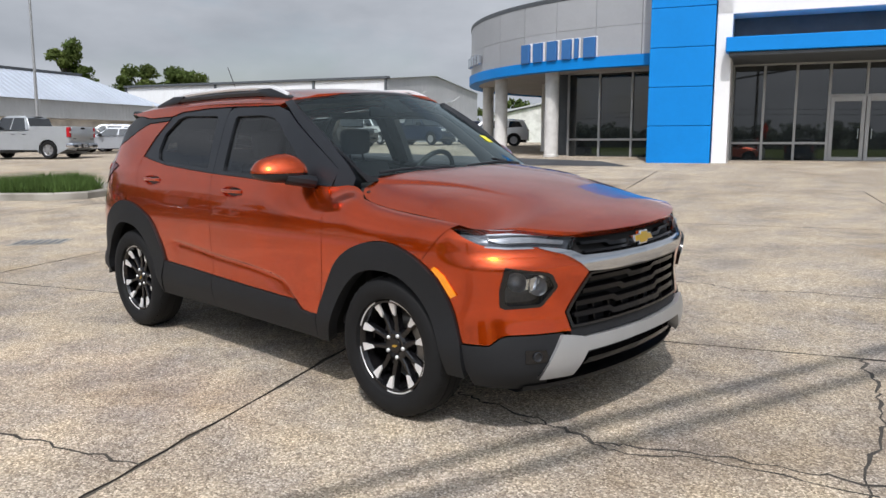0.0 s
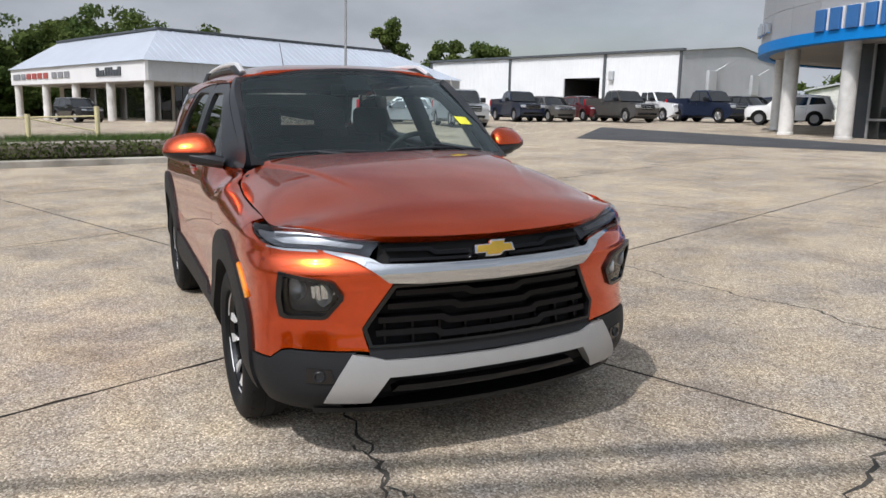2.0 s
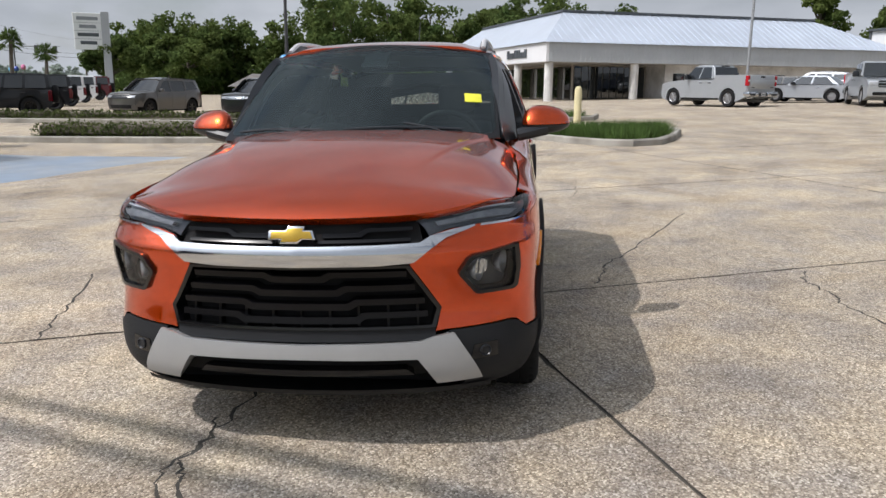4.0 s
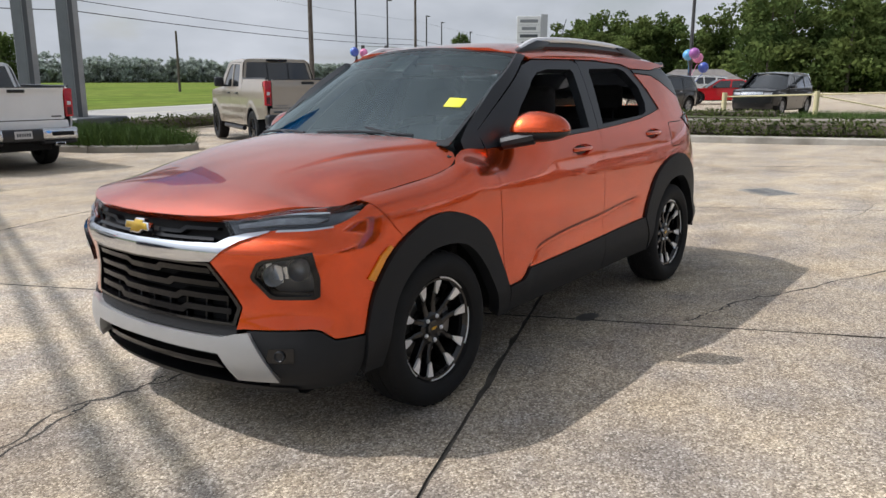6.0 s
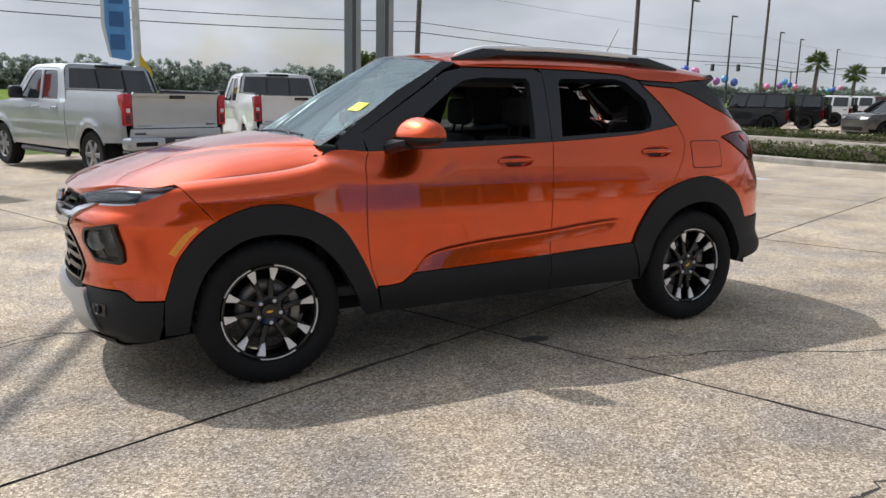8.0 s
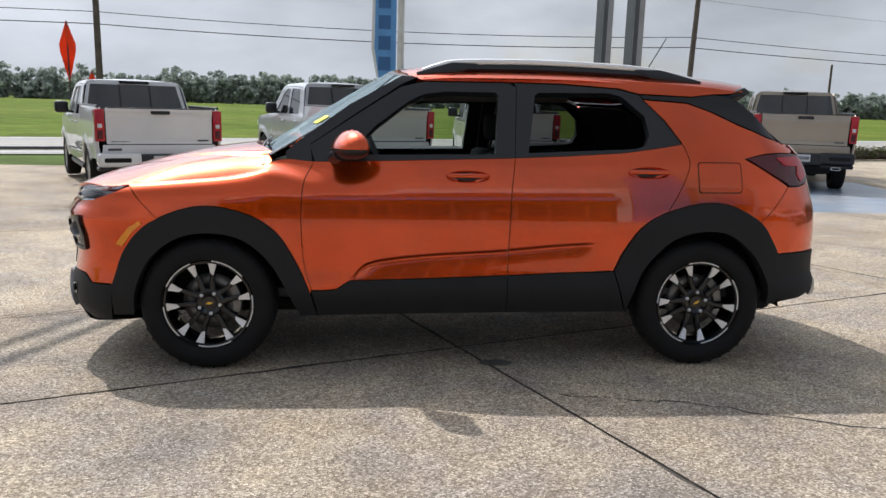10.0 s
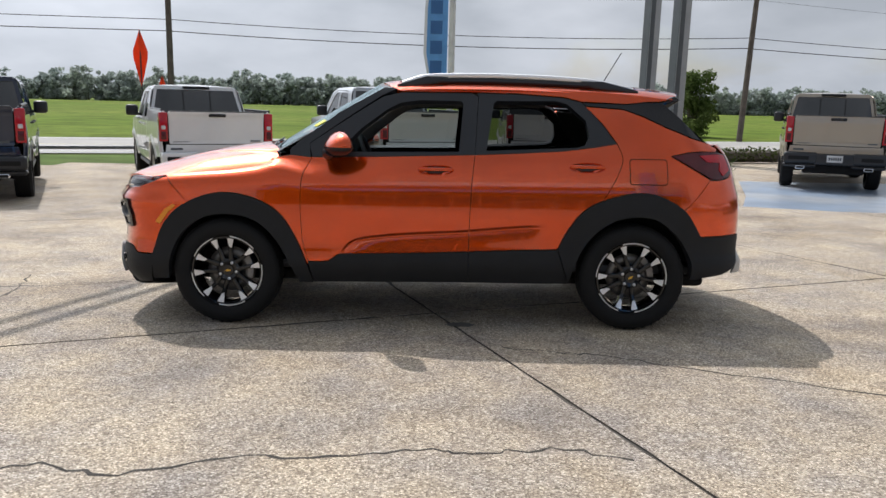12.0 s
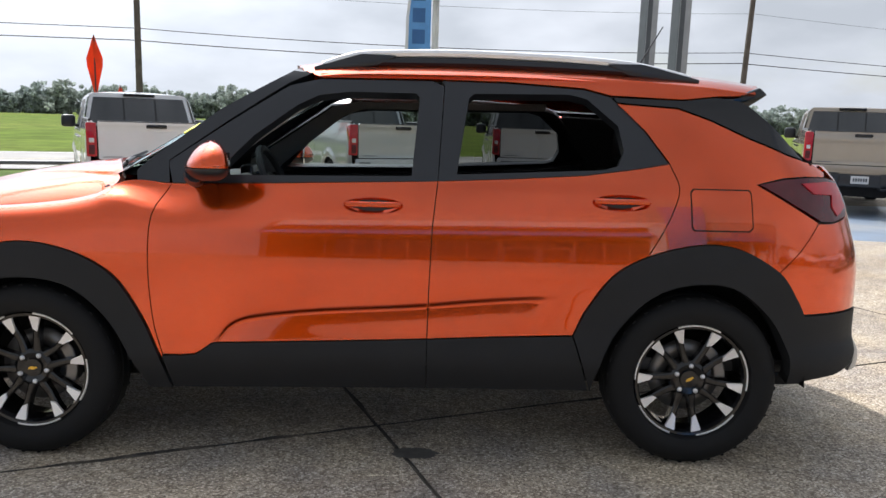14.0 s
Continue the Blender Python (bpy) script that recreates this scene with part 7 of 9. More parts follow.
# rear quarter, tail
TAIL = [(-1.545, 1.142), (-1.66, 1.164), (-1.78, 1.171), (-1.92, 1.168), (-2.03, 1.155), (-2.05, 1.05), (-2.0, 1.01), (-1.90, .994), (-1.83, .997), (-1.70, 1.060)]
LIGHT_C = [(-1.74, 1.146), (-1.90, 1.152), (-2.0, 1.145), (-2.01, 1.05), (-1.93, 1.018), (-1.90, 1.055), (-1.915, 1.10), (-1.80, 1.105)]
WAIST = [(-.99, 1.452), (-1.235, 1.437), (-1.37, 1.392), (-1.525, 1.324), (-1.70, 1.262), (-1.80, 1.240)]
BLACK_BACK = WAIST + [(-1.72, 1.31), (-1.63, 1.385), (-1.545, 1.452), (-1.50, 1.474), (-1.40, 1.484), (-1.26, 1.468), (-.975, 1.474)]
QUARTER = [*DOOR_R, (-1.10, 1.34), *[(x, z - .004) for x, z in WAIST], (-1.86, 1.228), (-1.95, 1.19), (-1.92, 1.172), (-1.78, 1.175), (-1.66, 1.168), (-1.54, 1.142), (-1.70, 1.056),
           (-1.82, .993), (-1.72, .88), (-1.635, .80), *cut(ARCH_R, -1.62, -1.105)[::-1]]
ROOF_SIDE = [(.20, 1.528), (-.25, 1.531), (-.55, 1.528), (-.86, 1.509), (-.965, 1.482), (-1.26, 1.472), (-1.40, 1.488), (-1.50, 1.492), (-1.585, 1.512)]
ROOF_SIDE += [(x, float(roof_skin(x, .655)[2]) + .012) for x in (-1.585, -1.4, -1.1, -.7, -.3, 0, .2)]
both("roof_side", L(*ROOF_SIDE)[::-1], ORANGE, CAR, "orange side of the roof", step=.03, gap=0)
both("rear_quarter_panel", L(*QUARTER)[::-1], ORANGE, CAR, step=.03)
both("rear_bumper_side", L((-1.635, .80), (-1.72, .88), (-1.82, .991), (-1.90, .990), (-2.0, 1.004), (-2.05, 1.03), (-2.07, 1.0), (-2.12, .80), (-2.11, .634), (-1.757, .628), *cut(ARCH_R, -1.755, -1.635)[::-1]), ORANGE, CAR, step=.03)
both("taillight", L(*TAIL)[::-1], TAIL_RED, CAR, "wrapping dark red taillight", lift=.006, step=.025)
both("light_bar", L(*LIGHT_C), TAIL_BRIGHT, CAR, "brighter red lamp segment", lift=.011, depth=.006, step=.025, gap=0)
both("roof_side_trim", L(*BLACK_BACK)[::-1], GLOSS_BLACK, CAR, "gloss black trim below the roof", lift=.0, step=.03)
both("rear_bumper_corner", L((-1.757, .624), (-2.09, .63), (-2.075, .50), (-2.0, .41), (-1.92, .375), (-1.757, .352))[::-1], CLADDING, CAR, "textured black rear bumper corner", lift=.006, step=.03)
fuel = [(-1.27, 1.105), (-1.275, .975), (-1.285, .962), (-1.50, .962), (-1.515, .975), (-1.51, 1.105), (-1.50, 1.118), (-1.28, 1.118)]
panel("fuel_flap_gap", L(*[((x + 1.392) * 1.035 - 1.392, (z - 1.04) * 1.055 + 1.04) for x, z in fuel])[::-1], skin, UNDER, CAR, lift=.0006, depth=.001, gap=0)
panel("fuel_flap", L(*fuel)[::-1], skin, ORANGE, CAR, "orange fuel flap", lift=.0018, depth=.002, gap=.001)
panel("tailgate", [(sx(-2.07), .52), (S_END, .52), (S_END, 1.22), (sx(-1.97), 1.22), (sx(-2.035), 1.16), (sx(-2.055), 1.0)][::-1], skin, ORANGE, CAR, "orange tailgate")
panel("tailgate", [(-sx(-2.07), .52), (-S_END, .52), (-S_END, 1.22), (-sx(-1.97), 1.22), (-sx(-2.035), 1.16), (-sx(-2.055), 1.0)], skin, ORANGE, CAR, "orange tailgate")
panel("rear_diffuser", [(sx(-2.0), .38), (S_END, .36), (S_END, .52), (sx(-2.07), .52)][::-1], skin, SILVER, CAR, "satin silver rear bumper plate", lift=.004)
panel("rear_diffuser", [(-sx(-2.0), .38), (-S_END, .36), (-S_END, .52), (-sx(-2.07), .52)], skin, SILVER, CAR, "satin silver rear bumper plate", lift=.004)
bm = bmesh.new()
rows = [[(-1.50 - .07 * (y == 0), y, 1.475) for y in (-.63, 0, .63)], [(-1.645 - .09 * (y == 0), y * 1.05, 1.365) for y in (-.63, 0, .63)], [(-1.81 - .13 * (y == 0), y * 1.12, 1.222) for y in (-.63, 0, .63)]]
vv = [[bm.verts.new(p) for p in r] for r in rows]
for r in range(2):
    for c in range(2):
        bm.faces.new((vv[r][c], vv[r][c + 1], vv[r + 1][c + 1], vv[r + 1][c]))
part("rear_window", bm, TINT_GLASS, CAR, "dark rear window")
bm = bmesh.new()
ys = [-.56 + 1.12 * k / 10 for k in range(11)]
rows = [[bm.verts.new((x + .09 * (y / .56) ** 2 * (x < -1.55), y, float(roof_skin(x, y)[2]) - d)) for y in ys] for x, d in ((-1.45, .03), (-1.675, .012), (-1.685, .030), (-1.60, .06), (-1.50, .11))]
for a, b in zip(rows, rows[1:]):
    for j in range(10):
        bm.faces.new((a[j], a[j + 1], b[j + 1], b[j]))
bmesh.ops.recalc_face_normals(bm, faces=bm.faces)
spoiler = part("spoiler", bm, GLOSS_BLACK, CAR, "black underside of the roof spoiler")
for sgn in (1, -1):
    bm = prism(bmesh.new(), [(-1.42, 1.484), (-1.50, 1.494), (-1.590, 1.530), (-1.622, 1.502), (-1.605, 1.490), (-1.545, 1.450), (-1.46, 1.45)], sgn * .60, sgn * .662, "y", .006)
    part("spoiler_fin", bm, GLOSS_BLACK, spoiler, "gloss black fin at the spoiler's end")

# roof rails, antenna
for sgn in (1, -1):
    xs = [.20, .10, 0, -.3, -.6, -.9, -1.1, -1.25, -1.33]
    hs = [.004, .030, .042, .046, .046, .043, .034, .015, .002]
    bm = bmesh.new()
    pts = [Vector((x, sgn * (.575 - .02 * max(0, -x - .8)), float(roof_skin(x, .575)[2]) + h)) for x, h in zip(xs, hs)]
    pts = [Vector(p) for p in curve([tuple(p) for p in pts], 4)]
    tube(bm, pts, .017, 8)
    for v in bm.verts:
        v.co.y = sgn * .575 + (v.co.y - sgn * .575) * .9
    rail = part("roof_rail", bm, MACHINED, CAR, "silver roof rail on black feet")
    for x0, x1, x2 in ((.235, .04, -.10), (-1.36, -1.12, -.98)):
        bm = bmesh.new()
        z = [float(roof_skin(x, .575)[2]) for x in (x0, x1, x2)]
        prism(bm, [(x0, z[0] + .002), (x1, z[1] + .042), (x2, z[2] + .034), (x2, z[2] + .028), (x1 + (x2 - x1) * .4, z[1] - .005), (x0, z[0] - .012)], sgn * .555, sgn * .597, "y", .006)
        part("rail_foot", bm, SATIN_BLACK, rail, "black rail foot")
    bm = bmesh.new()
    tube(bm, [Vector((x, sgn * .577, float(roof_skin(x, .575)[2]) + .012)) for x in (.0, -.4, -.8, -1.1)], .020, 6)
    part("rail_strip", bm, SATIN_BLACK, rail)
bm = bmesh.new()
tube(bm, [(-1.22, 0, 1.61), (-1.24, 0, 1.64)], .02, 10, .012)
tube(bm, [(-1.24, 0, 1.635), (-1.37, 0, 1.86)], .004, 6, .003)
part("antenna", bm, SATIN_BLACK, CAR, "short raked roof antenna")

# wheels
def wheel_parts():
    """Meshes for a black alloy wheel with machined spoke tips, facing +y."""
    res = {}
    bm = bmesh.new()
    lathe(bm, [(.232, .072), (.240, .096), (.266, .108), (.300, .108), (.325, .098), (.340, .080), (.3465, .055), (.3475, .03), (.343, .028), (.343, .022), (.348, .02), (.3485, -.02), (.343, -.022), (.343, -.028), (.3475, -.03),
               (.3465, -.055), (.340, -.080), (.325, -.1), (.270, -.108), (.236, -.08)], 72)
    for k in range(72):
        if k % 2:
            a = 2 * math.pi * k / 72
            for s in (1, -1):
                b = bmesh.ops.create_cube(bm, size=1)["verts"]
                bmesh.ops.transform(bm, matrix=pose(0, 0, 0, 0, -math.degrees(a), 0) @ Matrix.LocRotScale((.3415, s * .066, 0), None, (.006, .03, .013)), verts=b)
    res["tyre"] = bm
    bm = bmesh.new()
    lathe(bm, [(.224, .070), (.218, .080), (.208, .078), (.200, .060), (.196, .0), (.205, -.08)], 60)
    lathe(bm, [(.078, -.02), (.072, .046), (.058, .056), (.036, .050), (.034, .056), (.001, .058)], 30)
    for k in range(5):
        for s in (-1, 1):
            a = math.radians(90 + 72 * k)
            pts0 = [(.045, s * .020), (.11, s * .030), (.165, s * .046), (.214, s * .056)]
            wd, hy = (.016, .012, .013, .022), (.050, .050, .058, .072)
            vs = []
            for (r, o), w, h in zip(pts0, wd, hy):
                ca, sa = math.cos(a), math.sin(a)
                row = []
                for dw, dh in ((-1, -.038), (-1, -.005), (-.55, 0), (.55, 0), (1, -.005), (1, -.038)):
                    u, t = r, o + dw * w
                    row.append(bm.verts.new((u * ca - t * sa, h + dh, u * sa + t * ca)))
                vs.append(row)
            for p, q in zip(vs, vs[1:]):
                for j in range(5):
                    bm.faces.new((p[j], p[j + 1], q[j + 1], q[j]))
    bmesh.ops.recalc_face_normals(bm, faces=bm.faces)
    res["rim"] = bm
    bm = bmesh.new()
    poly = [(.138, .045), (.152, .033), (.2135, .033), (.2135, .078), (.196, .073)]
    pts = [bm.verts.new((r, .0635 + (r - .15) * .2, o)) for r, o in poly]
    bot = [bm.verts.new((v.co.x, v.co.y - .01, v.co.z)) for v in pts]
    bm.faces.new(pts)
    for j in range(5):
        bm.faces.new((pts[j], bot[j], bot[(j + 1) % 5], pts[(j + 1) % 5]))
    arc = [math.radians(14 + 22 * j / 10) for j in range(11)]
    va = [[bm.verts.new((r * math.cos(t), y, r * math.sin(t))) for t in arc] for r, y in ((.2150, .079), (.2168, .0822), (.2212, .0822), (.2230, .078))]
    for p, q in zip(va, va[1:]):
        for j in range(10):
            bm.faces.new((p[j], p[j + 1], q[j + 1], q[j]))
    bmesh.ops.recalc_face_normals(bm, faces=bm.faces)
    res["spoke_tip"] = bm
    bm = bm.copy()
    for v in bm.verts:
        v.co.z *= -1
    bmesh.ops.reverse_faces(bm, faces=bm.faces)
    res["spoke_tip_b"] = bm
    bm = bmesh.new()
    lathe(bm, [(.148, -.03), (.148, -.012), (.07, -.012), (.07, -.03)], 40)
    res["brake_disc"] = bm
    ring = [(.115 * math.cos(t), .115 * math.sin(t)) for t in (math.radians(148 + 8 * k) for k in range(9))]
    ring += [(.162 * math.cos(t), .162 * math.sin(t)) for t in (math.radians(212 - 8 * k) for k in range(9))]
    res["brake_caliper"] = prism(bmesh.new(), ring, -.045, .020, "y", .006)
    bm = lathe(bmesh.new(), [(.010, .03), (.010, .058), (.006, .063), (.001, .063)], 10)
    res["lug_nut"] = tr(bm, pose(.056, 0, 0))
    bm = prism(bmesh.new(), [(a * .2, b * .2) for a, b in EM], .0575, .0595, "y")
    res["cap_mark"] = bm
    return res


WHEEL_MATS = {"rim": GLOSS_BLACK, "spoke_tip": MACHINED, "spoke_tip_b": MACHINED, "brake_disc": IRON, "brake_caliper": IRON, "lug_nut": MACHINED, "cap_mark": GOLD}
WHEEL_LABELS = {"rim": "gloss black alloy rim", "spoke_tip": "machined silver spoke tip", "spoke_tip_b": "machined silver spoke tip", "brake_caliper": "grey brake caliper"}
shapes = wheel_parts()
tyre = shapes.pop("tyre")
wheel_meshes = {}
for k, b in shapes.items():
    me = bpy.data.meshes.new(k)
    if k in ("rim", "spoke_tip", "spoke_tip_b"):
        tr(b, Matrix.Diagonal((1.045, 1, 1.045, 1)))
    b.to_mesh(me)
    b.free()
    for q in me.polygons:
        q.use_smooth = k in ("brake_disc", "lug_nut")
    me.materials.append(WHEEL_MATS[k])
    wheel_meshes[k] = me
first = part("wheel", tyre, RUBBER, CAR, "black tyre on a black and silver alloy wheel")
for x, y, spin, turn in ((1.32, .778, 8, 0), (-1.32, .778, 31, 0), (1.32, -.778, 14, 180), (-1.32, -.778, 50, 180)):
    w = first if (x, y) == (1.32, .778) else share("wheel", first.data, Matrix(), CAR)
    w.matrix_basis = pose(x, y, .348, 0, 0, turn) @ pose(0, 0, 0, 0, spin, 0)
    w["label"] = first["label"]
    for k, me in wheel_meshes.items():
        turns = {"spoke_tip": [-90 - 72 * j for j in range(5)], "spoke_tip_b": [-90 - 72 * j for j in range(5)], "lug_nut": [-126 - 72 * j for j in range(5)]}.get(k, [0])
        for d in turns:
            c = share("spoke_tip" if k == "spoke_tip_b" else k, me, pose(0, 0, 0, 0, d, 0), w)
            if k in WHEEL_LABELS:
                c["label"] = WHEEL_LABELS[k]

# underbody, wheel wells and inside
bm = bmesh.new()
box(bm, (-1.90, -.58, .24), (2.0, .58, .32), .04)
box(bm, (-.85, -.74, .27), (.74, .74, .38), .03)
part("underbody", bm, UNDER, CAR, "dark underbody")
for x in (1.30, -1.32):
    for sgn in (1, -1):
        bm = bmesh.new()
        n = 18
        rows = [[bm.verts.new((x + .46 * math.cos(t), sgn * y, .33 + .47 * math.sin(t))) for t in (math.pi * (.0 + 1.0 * j / n) for j in range(n + 1))] for y in (.55, .862)]
        for j in range(n):
            bm.faces.new((rows[0][j], rows[0][j + 1], rows[1][j + 1], rows[1][j])[::sgn])
        bm.faces.new(rows[0])
        part("wheel_well", bm, UNDER, CAR, "black wheel well liner")
bm = bmesh.new()
box(bm, (-1.9, -.76, .36), (1.05, .76, .42), .02)
part("cabin_floor", bm, DASH, CAR)
bm = bmesh.new()
box(bm, (1.0, -.74, .5), (1.06, .74, 1.08), .02)
box(bm, (1.06, -.58, .42), (1.95, .58, .80), .05)
part("firewall", bm, UNDER, CAR)
bm = bmesh.new()
prism(bm, [(1.00, 1.075), (.86, 1.10), (.66, 1.085), (.60, 1.0), (.62, .78), (.75, .68), (1.0, .68)], -.66, .66, "y", .02)
dash = part("dashboard", bm, DASH, CAR, "dark grey dashboard")
bm = bmesh.new()
box(bm, (.60, -.13, 1.0), (.66, .13, 1.15), .015)
part("centre_screen", bm, GLOSS_BLACK, dash)
bm = bmesh.new()
prism(bm, [(.68, 1.08), (.60, 1.12), (.56, 1.10), (.58, 1.03)], .22, .54, "y", .015)
part("instrument_binnacle", bm, DASH, dash)
bm = bmesh.new()
bmesh.ops.create_cone(bm, segments=12, radius1=.03, radius2=.03, depth=.14, cap_ends=True)
ring = [(.185 * math.cos(t), .185 * math.sin(t), .08) for t in (2 * math.pi * k / 32 for k in range(33))]
tube(bm, ring, .016, 8)
for t in (0, math.pi, -math.pi / 2):
    tube(bm, [(0, 0, .07), (.18 * math.cos(t), .18 * math.sin(t), .08)], .018, 6)
box(bm, (-.06, -.05, .05), (.06, .05, .095), .02)
tr(bm, Matrix.Translation((.50, .38, 1.03)) @ pose(0, 0, 0, 0, -66, 0) @ pose(0, 0, 0, 0, 0, -90))
part("steering_wheel", bm, DASH, CAR, "black steering wheel")


def seat(x, y, w, head=True):
    bm = bmesh.new()
    box(bm, (x - .26, y - w, .44), (x + .28, y + w, .60), .06, 3)
    r = bmesh.new()
    box(r, (-.07, -w, 0), (.07, w, .62), .055, 3)
    tr(r, pose(x - .26, y, .54, 0, -14, 0))
    if head:
        box(r, (x - .50, y - .12, 1.20), (x - .40, y + .12, 1.38), .04, 3)
        tube(r, [(x - .42, y - .06, 1.10), (x - .45, y - .06, 1.24)], .008, 6)
        tube(r, [(x - .42, y + .06, 1.10), (x - .45, y + .06, 1.24)], .008, 6)
    s = part("seat", bm, CLOTH, CAR, "dark cloth seat")
    part("seat_back", r, CLOTH, s)


seat(.12, .37, .25)
seat(.12, -.37, .25)
seat(-.86, .36, .34)
seat(-.86, -.36, .34)
bm = bmesh.new()
box(bm, (-.2, -.12, .42), (.55, .12, .74), .03)
part("centre_console", bm, DASH, CAR)
bm = bmesh.new()
box(bm, (.36, -.11, 1.455), (.385, .11, 1.515), .012)
tube(bm, [(.37, 0, 1.50), (.42, 0, 1.57)], .012, 6)
part("rear_view_mirror", bm, SATIN_BLACK, CAR)
for sgn, i in ((1, 0), (-1, 1)):
    for o, door in (([(.76, .45), (.76, 1.085), (.2, 1.11), (-.24, 1.125), (-.24, .45)], front_door[i]), ([(-.27, .45), (-.27, 1.13), (-.85, 1.16), (-1.05, 1.19), (-1.15, 1.2), (-1.15, .95), (-.9, .7), (-.8, .5)], rear_door[i])):
        q = [(sgn * sx(x), z) for x, z in o]
        panel("door_lining", q, skin, DASH, door, "dark inner door lining", lift=-.085, depth=.02, step=.08)
    q = [(sgn * sx(x), z) for x, z in [(-1.16, .9), (-1.16, 1.22), (-1.05, 1.34), (-1.0, 1.47), (-1.3, 1.46), (-1.6, 1.33), (-1.85, 1.22), (-1.95, .9)]]
    panel("luggage_lining", q, skin, DASH, CAR, "dark luggage bay lining", lift=-.05, depth=.02, step=.08)
for q in (L(*DOOR_F, *SILL_F, *DOOR_M, (.2, 1.112)), L(*DOOR_M[::-1], (-.5, .521), *cut(ARCH_R, -.82, -1.10), *DOOR_R, (-1.05, 1.19), (-.85, 1.162), (-.55, 1.142)), L(*QUARTER)[::-1],
          L((-1.635, .80), (-1.82, .995), (-1.99, 1.05), (-2.06, 1.0), (-2.12, .80), (-2.10, .60), (-1.775, .60), (-1.72, .68))):
    both("inner_skin", q, DASH, CAR, "dark inner trim", lift=-.016, depth=.002, step=.08, gap=.0)
for sgn in (1, -1):
    q = [(sgn * sx(-2.0), .5), (sgn * S_END, .5), (sgn * S_END, 1.2), (sgn * sx(-1.9), 1.22)]
    panel("tailgate_lining", q, skin, DASH, CAR, lift=-.02, depth=.002, step=.08)
bm = bmesh.new()
box(bm, (-1.9, -.72, .9), (-1.2, .72, .93), .01)
box(bm, (-1.84, -.60, 1.08), (-1.79, .60, 1.222), .015)
part("parcel_shelf", bm, DASH, CAR)

# ---- the pickups nearest the lot, panel by panel ----
def half_width(x, z):
    """Half the width of a full-size pickup at a place along it and a height."""
    x, z = np.asarray(x, float), np.asarray(z, float)
    low = 1.03 - .045 * np.clip(np.abs(z - 1.0) / .5, 0, 1.3) ** 2.2 - .012 * np.exp(-((z - .78) / .09) ** 2)
    high = .985 - (z - 1.36) * .19 - .10 * np.clip((z - 1.86) / .17, 0, 1) ** 2.4
    k = _smooth(1.31, 1.38, z) * _smooth(-.95, -.86, x) * (1 - _smooth(1.36, 1.5, x))
    w = low * (1 - k) + high * k
    for cx in (-1.79, 1.91):
        w = w + .030 * np.exp(-((np.hypot(x - cx, z - .425) - .545) / .055) ** 2)
    return w - .30 * np.clip((x - 2.1) / .8, 0, 1) ** 2 - .055 * np.clip((-2.80 - x) / .15, 0, 1) ** 2


def side_of(sgn):
    return lambda u, v: np.stack([-sgn * np.asarray(u, float), sgn * half_width(-sgn * np.asarray(u, float), v), np.asarray(v, float)], -1)


def opening(cx, a0, a1, rad=.50, n=16):
    return [(cx + rad * math.cos(a), .425 + rad * math.sin(a)) for a in np.linspace(radians(a0), radians(a1), n)]


def rear_wall(u, v):
    u, v = np.asarray(u, float), np.asarray(v, float)
    return np.stack([-.875 + np.clip(v - 1.34, 0, 2) * .36 + .05 * (np.abs(u) / .9) ** 4, -u, v], -1)


def gate_skin(u, v):
    u, v = np.asarray(u, float), np.asarray(v, float)
    return np.stack([-2.95 - .030 * _smooth(1.42, 1.50, v) + .012 * _smooth(.90, 1.02, v) * (1 - _smooth(1.38, 1.44, v)) + .03 * np.clip((np.abs(u) - .86) / .1, 0, 1) ** 2, -u, v], -1)


def truck_roof(u, v):
    u, v = np.asarray(u, float), np.asarray(v, float)
    return np.stack([u, v, 2.058 - .036 * (v / .76) ** 2 - .06 * _smooth(.2, .68, u) - .035 * _smooth(-.25, -.63, u)], -1)


def truck_hood(u, v):
    u, v = np.asarray(u, float), np.asarray(v, float)
    return np.stack([u, v, 1.37 - .09 * (u - 1.3) / 1.5 - .09 * np.clip((u - 2.3) / .55, 0, 1) ** 2 - .045 * (np.abs(v) / .95) ** 4 + .02 * (np.abs(v) < .45)], -1)


def truck_screen(u, v):
    u, v = np.asarray(u, float), np.asarray(v, float)
    return np.stack([1.36 - .70 * v - .16 * u * u, u * (1 - .15 * v), 1.35 + .66 * v - .04 * u * u], -1)


DOOR_R2 = [(-.66, .48), (-.62, 1.30), (-.60, 1.50), (-.50, 1.93), (.14, 1.95), (.14, .48)]
DOOR_F2 = [(.14, .48), (.14, 1.95), (.50, 1.945), (.66, 1.86), (1.20, 1.36), (1.20, .48)]
GLASS_R2 = [(-.55, 1.375), (-.525, 1.60), (-.44, 1.875), (-.40, 1.89), (.09, 1.90), (.09, 1.375)]
GLASS_F2 = [(.19, 1.375), (.19, 1.90), (.44, 1.895), (.60, 1.80), (.97, 1.43), (.985, 1.375)]


